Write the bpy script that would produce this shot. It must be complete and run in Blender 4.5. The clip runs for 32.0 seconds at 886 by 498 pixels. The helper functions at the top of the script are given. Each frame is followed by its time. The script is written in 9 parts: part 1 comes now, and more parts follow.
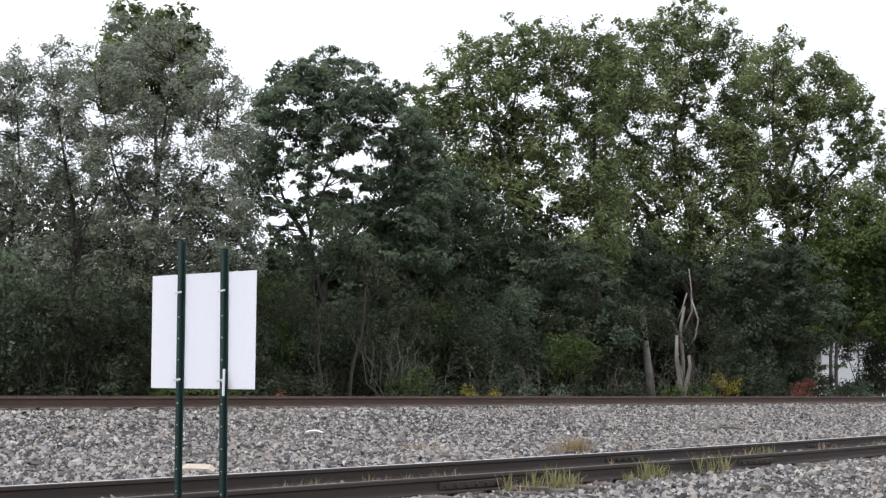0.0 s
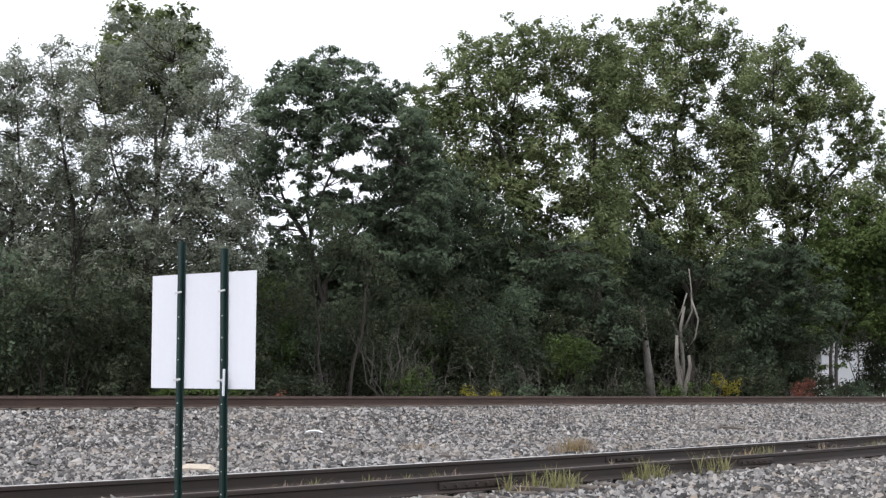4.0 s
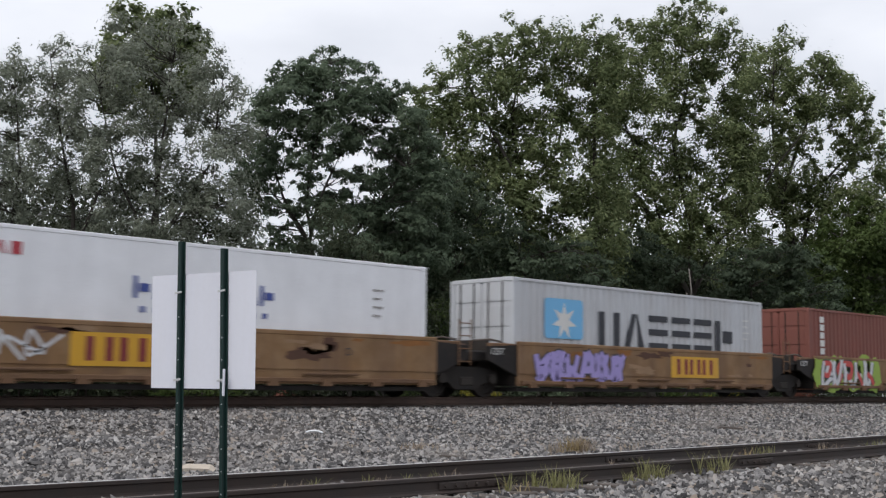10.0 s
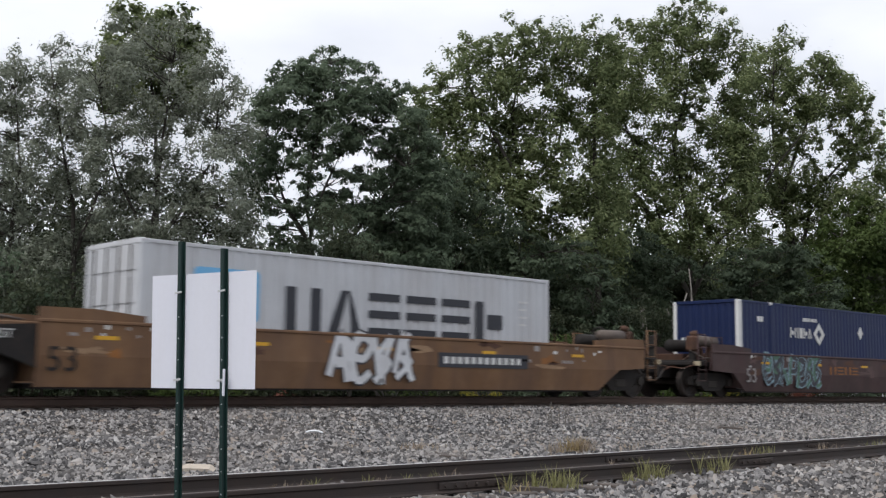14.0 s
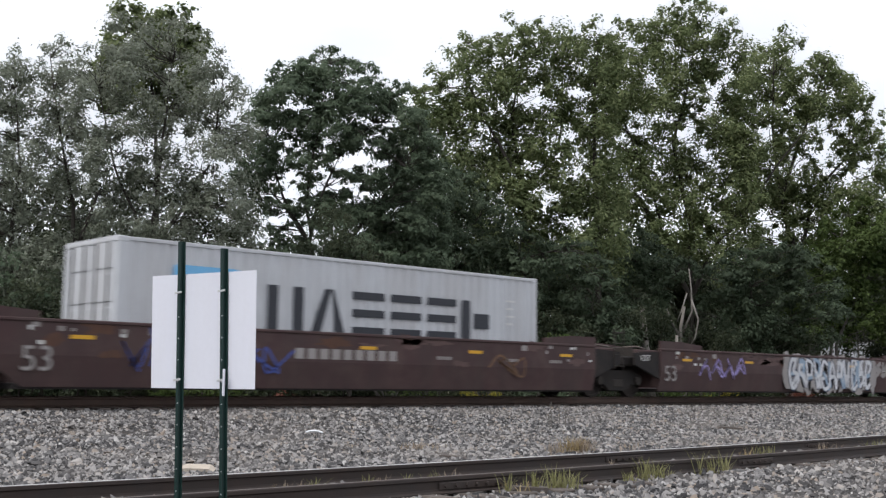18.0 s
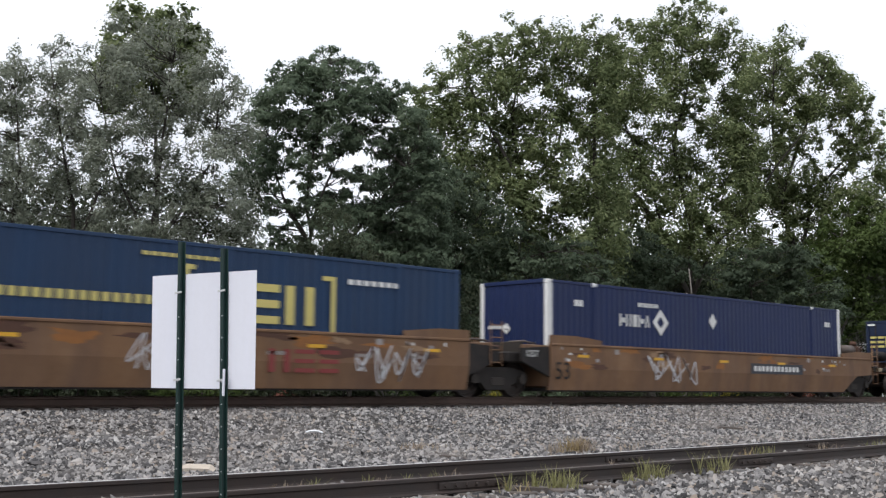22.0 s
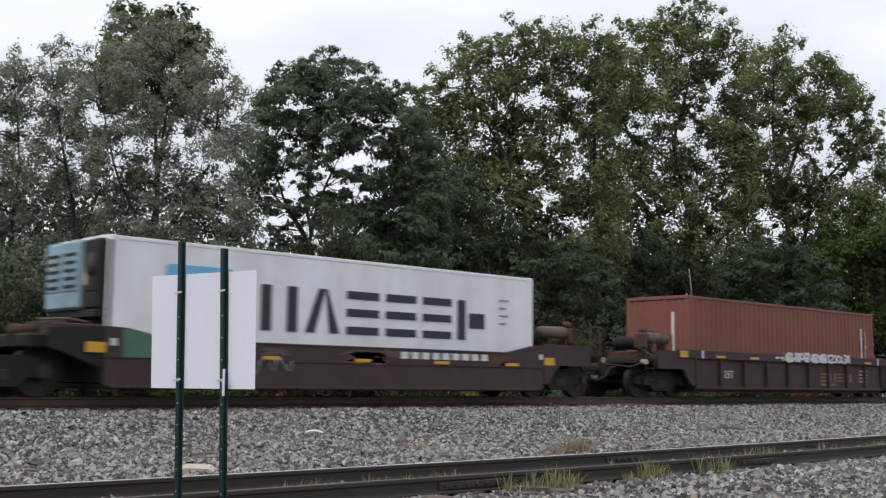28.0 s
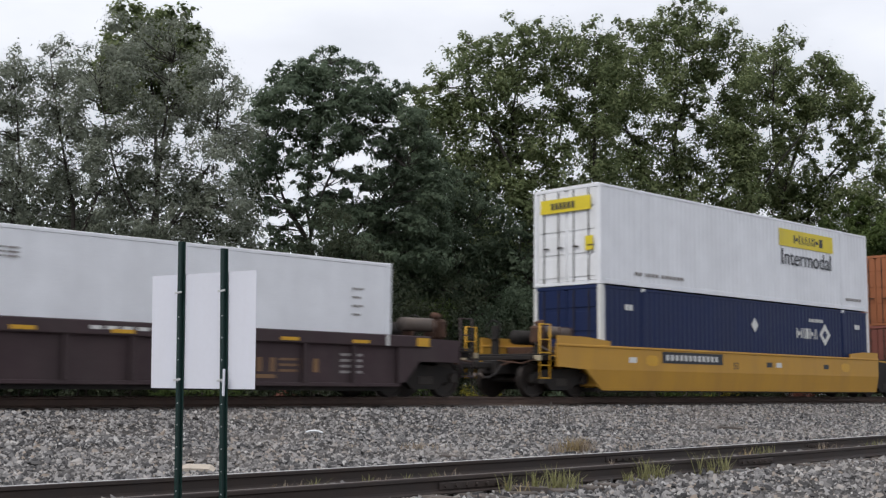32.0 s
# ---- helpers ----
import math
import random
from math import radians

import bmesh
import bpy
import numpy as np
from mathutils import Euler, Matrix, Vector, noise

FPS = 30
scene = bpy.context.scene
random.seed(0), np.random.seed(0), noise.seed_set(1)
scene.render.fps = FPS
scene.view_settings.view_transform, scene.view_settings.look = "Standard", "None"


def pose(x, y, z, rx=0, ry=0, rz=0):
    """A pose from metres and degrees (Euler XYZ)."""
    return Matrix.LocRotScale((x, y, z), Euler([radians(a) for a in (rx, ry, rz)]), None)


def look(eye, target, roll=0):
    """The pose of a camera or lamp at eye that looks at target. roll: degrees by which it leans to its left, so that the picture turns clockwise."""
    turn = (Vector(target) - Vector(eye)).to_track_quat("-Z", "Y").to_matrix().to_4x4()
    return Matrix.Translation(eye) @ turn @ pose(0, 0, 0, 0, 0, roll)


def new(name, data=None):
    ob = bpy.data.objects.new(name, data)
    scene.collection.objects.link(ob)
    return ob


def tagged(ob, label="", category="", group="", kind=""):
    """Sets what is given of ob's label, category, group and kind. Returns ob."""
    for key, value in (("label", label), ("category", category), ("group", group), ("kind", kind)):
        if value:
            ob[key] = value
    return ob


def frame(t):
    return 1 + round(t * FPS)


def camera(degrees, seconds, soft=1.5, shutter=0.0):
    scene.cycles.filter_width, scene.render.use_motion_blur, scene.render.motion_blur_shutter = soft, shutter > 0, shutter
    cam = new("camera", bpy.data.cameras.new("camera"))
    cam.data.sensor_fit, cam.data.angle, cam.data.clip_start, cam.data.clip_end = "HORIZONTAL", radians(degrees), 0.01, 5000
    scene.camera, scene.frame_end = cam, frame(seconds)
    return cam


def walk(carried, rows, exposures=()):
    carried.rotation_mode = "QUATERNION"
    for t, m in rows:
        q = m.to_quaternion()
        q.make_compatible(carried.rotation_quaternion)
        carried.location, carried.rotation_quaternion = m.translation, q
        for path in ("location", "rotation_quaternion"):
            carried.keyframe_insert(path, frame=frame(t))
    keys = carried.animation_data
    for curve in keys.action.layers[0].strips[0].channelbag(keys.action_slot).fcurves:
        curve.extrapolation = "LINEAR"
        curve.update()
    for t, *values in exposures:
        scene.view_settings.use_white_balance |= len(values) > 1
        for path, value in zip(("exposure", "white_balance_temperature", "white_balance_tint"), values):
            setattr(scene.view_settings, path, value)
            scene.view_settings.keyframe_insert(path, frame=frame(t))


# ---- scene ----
# ---- camera: on a tripod beside the siding, still for the whole clip ----
EYE = (0.0, -21.557, 0.36)
cam = camera(43.31, 32.0, soft=1.3, shutter=0.2)
AIM = (EYE[0] + 6.7516, EYE[1] + 7.2799, EYE[2] + 1.1912)
# the film camera's own exposure drifts as pale and dark wagons pass
walk(cam, [(0.0, look(EYE, AIM, 0.674)), (32.0, look(EYE, AIM, 0.674))],
     [(0.0, -0.06, 6340, 11), (3.0, -0.03, 6340, 11), (6.0, -0.03, 6340, 11), (7.0, -0.12, 6340, 11), (8.0, -0.18, 6340, 11), (9.0, -0.52, 6340, 11), (10.0, -0.64, 6340, 11), (11.0, -0.50, 6340, 11), (12.0, -0.33, 6340, 11), (13.0, -0.52, 6340, 11), (14.0, -0.52, 6340, 11), (17.0, -0.34, 6340, 11), (19.0, -0.34, 6340, 11), (22.0, -0.27, 6340, 11), (25.0, -0.36, 6340, 11), (26.5, -0.52, 6340, 11), (27.5, -0.58, 6340, 11), (28.0, -0.56, 6340, 11), (29.0, -0.28, 6340, 11), (30.0, -0.14, 6340, 11), (31.0, -0.19, 6340, 11), (32.0, -0.60, 6340, 11)])

# ---- light: bright thin overcast, a veiled sun high along the line, behind the train ----
SUN_EL, SUN_AZ = 58.0, 276.0   # degrees; azimuth clockwise from +y
world = bpy.data.worlds.new("sky")
scene.world = world
world.use_nodes = True
wn, wl = world.node_tree.nodes, world.node_tree.links
wn.clear()
w_out = wn.new("ShaderNodeOutputWorld")
w_bg = wn.new("ShaderNodeBackground")
w_sky = wn.new("ShaderNodeTexSky")
w_sky.sky_type, w_sky.sun_disc = "NISHITA", False
w_sky.sun_elevation, w_sky.sun_rotation = radians(SUN_EL), radians(SUN_AZ)
w_sky.dust_density, w_sky.air_density = 2.0, 1.0
w_co = wn.new("ShaderNodeTexCoord")
w_map = wn.new("ShaderNodeMapping")
w_map.inputs["Scale"].default_value = (1.6, 1.6, 4.5)
w_cl = wn.new("ShaderNodeTexNoise")
w_cl.inputs["Scale"].default_value, w_cl.inputs["Detail"].default_value = 1.8, 7.0
w_ramp = wn.new("ShaderNodeMapRange")
w_ramp.inputs["From Min"].default_value, w_ramp.inputs["From Max"].default_value = 0.34, 0.60
w_ramp.inputs["To Min"].default_value, w_ramp.inputs["To Max"].default_value = 0.74, 0.98
w_mix = wn.new("ShaderNodeMix")
w_mix.data_type = "RGBA"
w_mix.inputs["B"].default_value = (13.8, 14.1, 14.8, 1)   # lit cloud
wl.new(w_co.outputs["Generated"], w_map.inputs["Vector"])
wl.new(w_map.outputs["Vector"], w_cl.inputs["Vector"])
wl.new(w_cl.outputs["Fac"], w_ramp.inputs["Value"])
wl.new(w_ramp.outputs["Result"], w_mix.inputs["Factor"])
wl.new(w_sky.outputs["Color"], w_mix.inputs["A"])
wl.new(w_mix.outputs["Result"], w_bg.inputs["Color"])
w_bg.inputs["Strength"].default_value = 0.107
wl.new(w_bg.outputs["Background"], w_out.inputs["Surface"])

sun_lamp = bpy.data.lights.new("sun", "SUN")
sun_lamp.energy, sun_lamp.angle, sun_lamp.color = 2.6, radians(12), (1.0, 0.96, 0.9)
sun_ob = new("sun", sun_lamp)
_az, _el = radians(SUN_AZ), radians(SUN_EL)
sun_ob.matrix_world = look((0, 0, 60), (-math.sin(_az) * math.cos(_el) * 60, -math.cos(_az) * math.cos(_el) * 60, 60 - math.sin(_el) * 60))
scene.view_settings.exposure = 0.0


# ---- materials ----
def rgb(c):
    return (c[0], c[1], c[2], 1.0)


def mat(name, base, rough=0.6, metal=0.0, var=0.18, scale=2.0, fine=40.0, bump=0.15, dirt=None, dirt_amt=0.5,
        dirt_scale=3.0, streak=False, island=0.0, rnd=0.0, dist=0.004, spec=0.5, wear=None, wear_amt=0.5, wear_scale=1.6):
    """Paint, metal, stone or wood: base colour with broad and fine variation, dirt patches or streaks, fine relief."""
    m = bpy.data.materials.new(name)
    m.use_nodes = True
    n, l = m.node_tree.nodes, m.node_tree.links
    b = n["Principled BSDF"]
    b.inputs["Metallic"].default_value = metal
    b.inputs["Specular IOR Level"].default_value = spec
    co = n.new("ShaderNodeTexCoord")
    broad = n.new("ShaderNodeTexNoise")
    broad.inputs["Scale"].default_value, broad.inputs["Detail"].default_value = scale, 5.0
    grain = n.new("ShaderNodeTexNoise")
    grain.inputs["Scale"].default_value, grain.inputs["Detail"].default_value = fine, 4.0
    l.new(co.outputs["Object"], broad.inputs["Vector"])
    l.new(co.outputs["Object"], grain.inputs["Vector"])
    add = n.new("ShaderNodeMath")
    add.operation = "ADD"
    l.new(broad.outputs["Fac"], add.inputs[0])
    l.new(grain.outputs["Fac"], add.inputs[1])
    fac = add.outputs[0]
    for amount, node, sock in ((island, "ShaderNodeNewGeometry", "Random Per Island"), (rnd, "ShaderNodeObjectInfo", "Random")):
        if amount:
            src = n.new(node)
            mul = n.new("ShaderNodeMath")
            mul.operation = "MULTIPLY_ADD"
            l.new(src.outputs[sock], mul.inputs[0])
            mul.inputs[1].default_value, mul.inputs[2].default_value = amount, -amount / 2
            plus = n.new("ShaderNodeMath")
            plus.operation = "ADD"
            l.new(fac, plus.inputs[0])
            l.new(mul.outputs[0], plus.inputs[1])
            fac = plus.outputs[0]
    rng = n.new("ShaderNodeMapRange")
    rng.clamp = False
    rng.inputs["From Min"].default_value, rng.inputs["From Max"].default_value = 0.5, 1.5
    rng.inputs["To Min"].default_value, rng.inputs["To Max"].default_value = 1 - var, 1 + var
    l.new(fac, rng.inputs["Value"])
    col = n.new("ShaderNodeMix")
    col.data_type, col.blend_type = "RGBA", "MULTIPLY"
    col.inputs["Factor"].default_value = 1.0
    col.inputs["A"].default_value = rgb(base)
    l.new(rng.outputs["Result"], col.inputs["B"])
    out = col.outputs["Result"]
    for dirt, dirt_amt, dirt_scale, streak in ((wear, wear_amt, wear_scale, False), (dirt, dirt_amt, dirt_scale, streak)):
        if not dirt:
            continue
        mp = n.new("ShaderNodeMapping")
        mp.inputs["Location"].default_value = (dirt[0] * 50, 0, 0)
        mp.inputs["Scale"].default_value = (dirt_scale, dirt_scale, dirt_scale * (0.12 if streak else 1.0))
        dn = n.new("ShaderNodeTexNoise")
        dn.inputs["Scale"].default_value, dn.inputs["Detail"].default_value, dn.inputs["Roughness"].default_value = 1.0, 8.0, 0.65
        dr = n.new("ShaderNodeMapRange")
        dr.inputs["From Min"].default_value, dr.inputs["From Max"].default_value = 0.42, 0.72
        dr.inputs["To Max"].default_value = dirt_amt
        dm = n.new("ShaderNodeMix")
        dm.data_type = "RGBA"
        dm.inputs["B"].default_value = rgb(dirt)
        l.new(co.outputs["Object"], mp.inputs["Vector"])
        l.new(mp.outputs["Vector"], dn.inputs["Vector"])
        l.new(dn.outputs["Fac"], dr.inputs["Value"])
        l.new(dr.outputs["Result"], dm.inputs["Factor"])
        l.new(out, dm.inputs["A"])
        out = dm.outputs["Result"]
    l.new(out, b.inputs["Base Color"])
    rr = n.new("ShaderNodeMapRange")
    rr.inputs["From Min"].default_value, rr.inputs["From Max"].default_value = 0.5, 1.5
    rr.inputs["To Min"].default_value, rr.inputs["To Max"].default_value = max(rough - 0.1, 0.02), min(rough + 0.12, 1.0)
    l.new(add.outputs[0], rr.inputs["Value"])
    l.new(rr.outputs["Result"], b.inputs["Roughness"])
    if bump:
        bp = n.new("ShaderNodeBump")
        bp.inputs["Strength"].default_value, bp.inputs["Distance"].default_value = bump, dist
        l.new(add.outputs[0], bp.inputs["Height"])
        l.new(bp.outputs["Normal"], b.inputs["Normal"])
    return m


def leaf_mat(name, base, light, spread=0.7, gloss=0.62):
    """Leaves: each one its own green, part of the light passes through."""
    m = bpy.data.materials.new(name)
    m.use_nodes = True
    n, l = m.node_tree.nodes, m.node_tree.links
    b = n["Principled BSDF"]
    geo = n.new("ShaderNodeNewGeometry")
    co = n.new("ShaderNodeTexCoord")
    broad = n.new("ShaderNodeTexNoise")
    broad.inputs["Scale"].default_value, broad.inputs["Detail"].default_value = 0.55, 3.0
    l.new(co.outputs["Object"], broad.inputs["Vector"])
    mx = n.new("ShaderNodeMath")
    mx.operation = "MULTIPLY_ADD"
    mx.inputs[1].default_value = spread
    l.new(geo.outputs["Random Per Island"], mx.inputs[0])
    ctr = n.new("ShaderNodeMath")
    ctr.operation = "MULTIPLY_ADD"
    ctr.inputs[1].default_value, ctr.inputs[2].default_value = 1.6, -0.8
    l.new(broad.outputs["Fac"], ctr.inputs[0])
    l.new(ctr.outputs[0], mx.inputs[2])
    cm = n.new("ShaderNodeMix")
    cm.data_type = "RGBA"
    cm.clamp_factor = True
    cm.inputs["A"].default_value, cm.inputs["B"].default_value = rgb(base), rgb(light)
    l.new(mx.outputs[0], cm.inputs["Factor"])
    l.new(cm.outputs["Result"], b.inputs["Base Color"])
    b.inputs["Roughness"].default_value, b.inputs["Specular IOR Level"].default_value = gloss, 0.22
    tr = n.new("ShaderNodeBsdfTranslucent")
    l.new(cm.outputs["Result"], tr.inputs["Color"])
    mix = n.new("ShaderNodeMixShader")
    mix.inputs["Fac"].default_value = 0.47
    l.new(b.outputs["BSDF"], mix.inputs[1])
    l.new(tr.outputs["BSDF"], mix.inputs[2])
    l.new(mix.outputs["Shader"], n["Material Output"].inputs["Surface"])
    return m


def glow_mat(name, colour, strength):
    m = bpy.data.materials.new(name)
    m.use_nodes = True
    b = m.node_tree.nodes["Principled BSDF"]
    b.inputs["Base Color"].default_value = rgb(colour)
    b.inputs["Emission Color"].default_value = rgb(colour)
    b.inputs["Emission Strength"].default_value = strength
    return m


def stone_mat():
    """Crushed stone: each piece its own grey, some dark, some tan or nearly white, dust in broad patches."""
    m = bpy.data.materials.new("ballast_stone")
    m.use_nodes = True
    n, l = m.node_tree.nodes, m.node_tree.links
    b = n["Principled BSDF"]
    b.inputs["Roughness"].default_value, b.inputs["Specular IOR Level"].default_value = 0.85, 0.25
    geo = n.new("ShaderNodeNewGeometry")
    ramp = n.new("ShaderNodeValToRGB")
    ramp.color_ramp.interpolation = "LINEAR"
    stops = ((0.0, (0.032, 0.031, 0.032)), (0.28, (0.072, 0.070, 0.071)), (0.52, (0.155, 0.150, 0.150)), (0.70, (0.245, 0.235, 0.228)), (0.85, (0.335, 0.325, 0.318)), (0.93, (0.25, 0.205, 0.165)), (1.0, (0.44, 0.43, 0.42)))
    e = ramp.color_ramp.elements
    e[0].position, e[0].color = stops[0][0], rgb(stops[0][1])
    e[1].position, e[1].color = stops[-1][0], rgb(stops[-1][1])
    for p, c in stops[1:-1]:
        k = e.new(p)
        k.color = rgb(c)
    l.new(geo.outputs["Random Per Island"], ramp.inputs["Fac"])
    co = n.new("ShaderNodeTexCoord")
    broad = n.new("ShaderNodeTexNoise")
    broad.inputs["Scale"].default_value, broad.inputs["Detail"].default_value = 0.45, 5.0
    fine = n.new("ShaderNodeTexNoise")
    fine.inputs["Scale"].default_value, fine.inputs["Detail"].default_value = 90.0, 3.0
    l.new(co.outputs["Object"], broad.inputs["Vector"])
    l.new(co.outputs["Object"], fine.inputs["Vector"])
    dust = n.new("ShaderNodeMapRange")
    dust.inputs["From Min"].default_value, dust.inputs["From Max"].default_value, dust.inputs["To Max"].default_value = 0.48, 0.7, 0.32
    l.new(broad.outputs["Fac"], dust.inputs["Value"])
    mix = n.new("ShaderNodeMix")
    mix.data_type = "RGBA"
    mix.inputs["B"].default_value = (0.255, 0.225, 0.20, 1)
    l.new(dust.outputs["Result"], mix.inputs["Factor"])
    l.new(ramp.outputs["Color"], mix.inputs["A"])
    l.new(mix.outputs["Result"], b.inputs["Base Color"])
    bp = n.new("ShaderNodeBump")
    bp.inputs["Strength"].default_value, bp.inputs["Distance"].default_value = 0.4, 0.004
    l.new(fine.outputs["Fac"], bp.inputs["Height"])
    l.new(bp.outputs["Normal"], b.inputs["Normal"])
    return m


RUST = (0.11, 0.055, 0.035)
GRIME = (0.06, 0.05, 0.045)
M = {
    "siderail": mat("siding_rail_rust", (0.038, 0.030, 0.027), 0.75, 0.1, 0.35, 3.0, 60.0, 0.3, (0.055, 0.034, 0.025), 0.6, 2.5),
    "rail": mat("rail_rust", (0.085, 0.054, 0.042), 0.7, 0.3, 0.3, 3.0, 60.0, 0.25, (0.05, 0.035, 0.03), 0.6, 2.0),
    "railtop": mat("rail_worn_head", (0.16, 0.13, 0.12), 0.42, 0.8, 0.2, 3.0, 60.0, 0.05),
    # pale matt grey: sky glare on the rail head, put into its colour
    "railshine": mat("rail_head_painted_shine", (0.55, 0.54, 0.54), 0.5, 0.1, 0.15, 3.0, 60.0, 0.05),
    "tie": mat("weathered_tie", (0.085, 0.070, 0.060), 0.9, 0, 0.35, 3.0, 50.0, 0.6, (0.15, 0.13, 0.12), 0.5, 5.0, rnd=0.5),
    "stone": stone_mat(),
    # gravel base kept near black: shade in the gaps between stones, as colour
    "ground": mat("gravel_ground_gap_shade", (0.038, 0.035, 0.034), 0.95, 0, 0.5, 0.6, 26.0, 1.0, (0.26, 0.22, 0.18), 0.4, 0.35, dist=0.05),
    "soil": mat("forest_floor", (0.07, 0.06, 0.035), 0.95, 0, 0.4, 0.4, 12.0, 0.8, (0.06, 0.08, 0.03), 0.7, 0.7, dist=0.05),
    "sign": mat("sign_back_white", (0.73, 0.74, 0.81), 0.45, 0, 0.03, 1.5, 30.0, 0.03, (0.66, 0.66, 0.68), 0.3, 6.0, True),
    "post": mat("post_green", (0.007, 0.028, 0.024), 0.45, 0.2, 0.2, 4.0, 60.0, 0.1),
    "bolt": mat("bolt_zinc", (0.6, 0.6, 0.6), 0.4, 0.8, 0.1, 4.0, 60.0, 0.0),
    "bark": mat("bark_dark", (0.048, 0.041, 0.034), 0.95, 0, 0.4, 2.0, 20.0, 0.9, dist=0.02),
    "bark_pale": mat("bark_pale", (0.20, 0.185, 0.165), 0.9, 0, 0.3, 2.0, 16.0, 0.7, (0.16, 0.14, 0.12), 0.6, 4.0, dist=0.01),
    "bark_mid": mat("bark_twig", (0.105, 0.095, 0.085), 0.95, 0, 0.35, 2.0, 20.0, 0.6),
    "bark_grey": mat("bark_grey", (0.17, 0.155, 0.14), 0.95, 0, 0.4, 2.0, 16.0, 0.9, (0.09, 0.08, 0.07), 0.6, 4.0, dist=0.015),
    "house": mat("house_wall", (0.74, 0.75, 0.78), 0.8, 0, 0.08, 1.0, 30.0, 0.1),
    "silver": leaf_mat("leaf_silver", (0.142, 0.160, 0.116), (0.43, 0.462, 0.378)),
    "walnut": leaf_mat("leaf_walnut", (0.074, 0.106, 0.066), (0.22, 0.275, 0.18), 0.6),
    "poplar": leaf_mat("leaf_poplar", (0.096, 0.126, 0.052), (0.30, 0.345, 0.165)),
    # shrub and ash greens are darkened to hold the shade under the crowns
    "shrub": leaf_mat("leaf_shrub_shaded", (0.034, 0.046, 0.027), (0.105, 0.120, 0.070), 0.7),
    "ash": leaf_mat("leaf_ash_shaded", (0.050, 0.072, 0.044), (0.140, 0.180, 0.110), 0.65),
    "bright": leaf_mat("leaf_bright", (0.05, 0.08, 0.022), (0.15, 0.20, 0.065)),
    "yellow": leaf_mat("leaf_yellow", (0.20, 0.19, 0.03), (0.42, 0.36, 0.06)),
    "red": leaf_mat("leaf_red", (0.16, 0.06, 0.045), (0.32, 0.14, 0.10)),
    "grass": leaf_mat("grass_blade", (0.19, 0.19, 0.08), (0.42, 0.40, 0.21)),
    "dry": leaf_mat("dry_weed", (0.27, 0.21, 0.155), (0.50, 0.43, 0.33)),
    "straw": leaf_mat("straw", (0.30, 0.23, 0.12), (0.52, 0.42, 0.24)),
    "slab": mat("flat_tan_stone", (0.46, 0.40, 0.33), 0.9, 0, 0.2, 6.0, 60.0, 0.5, (0.3, 0.25, 0.2), 0.4, 8.0),
    "litter": mat("litter_white", (0.8, 0.82, 0.84), 0.5, 0, 0.08, 8.0, 60.0, 0.1),
}


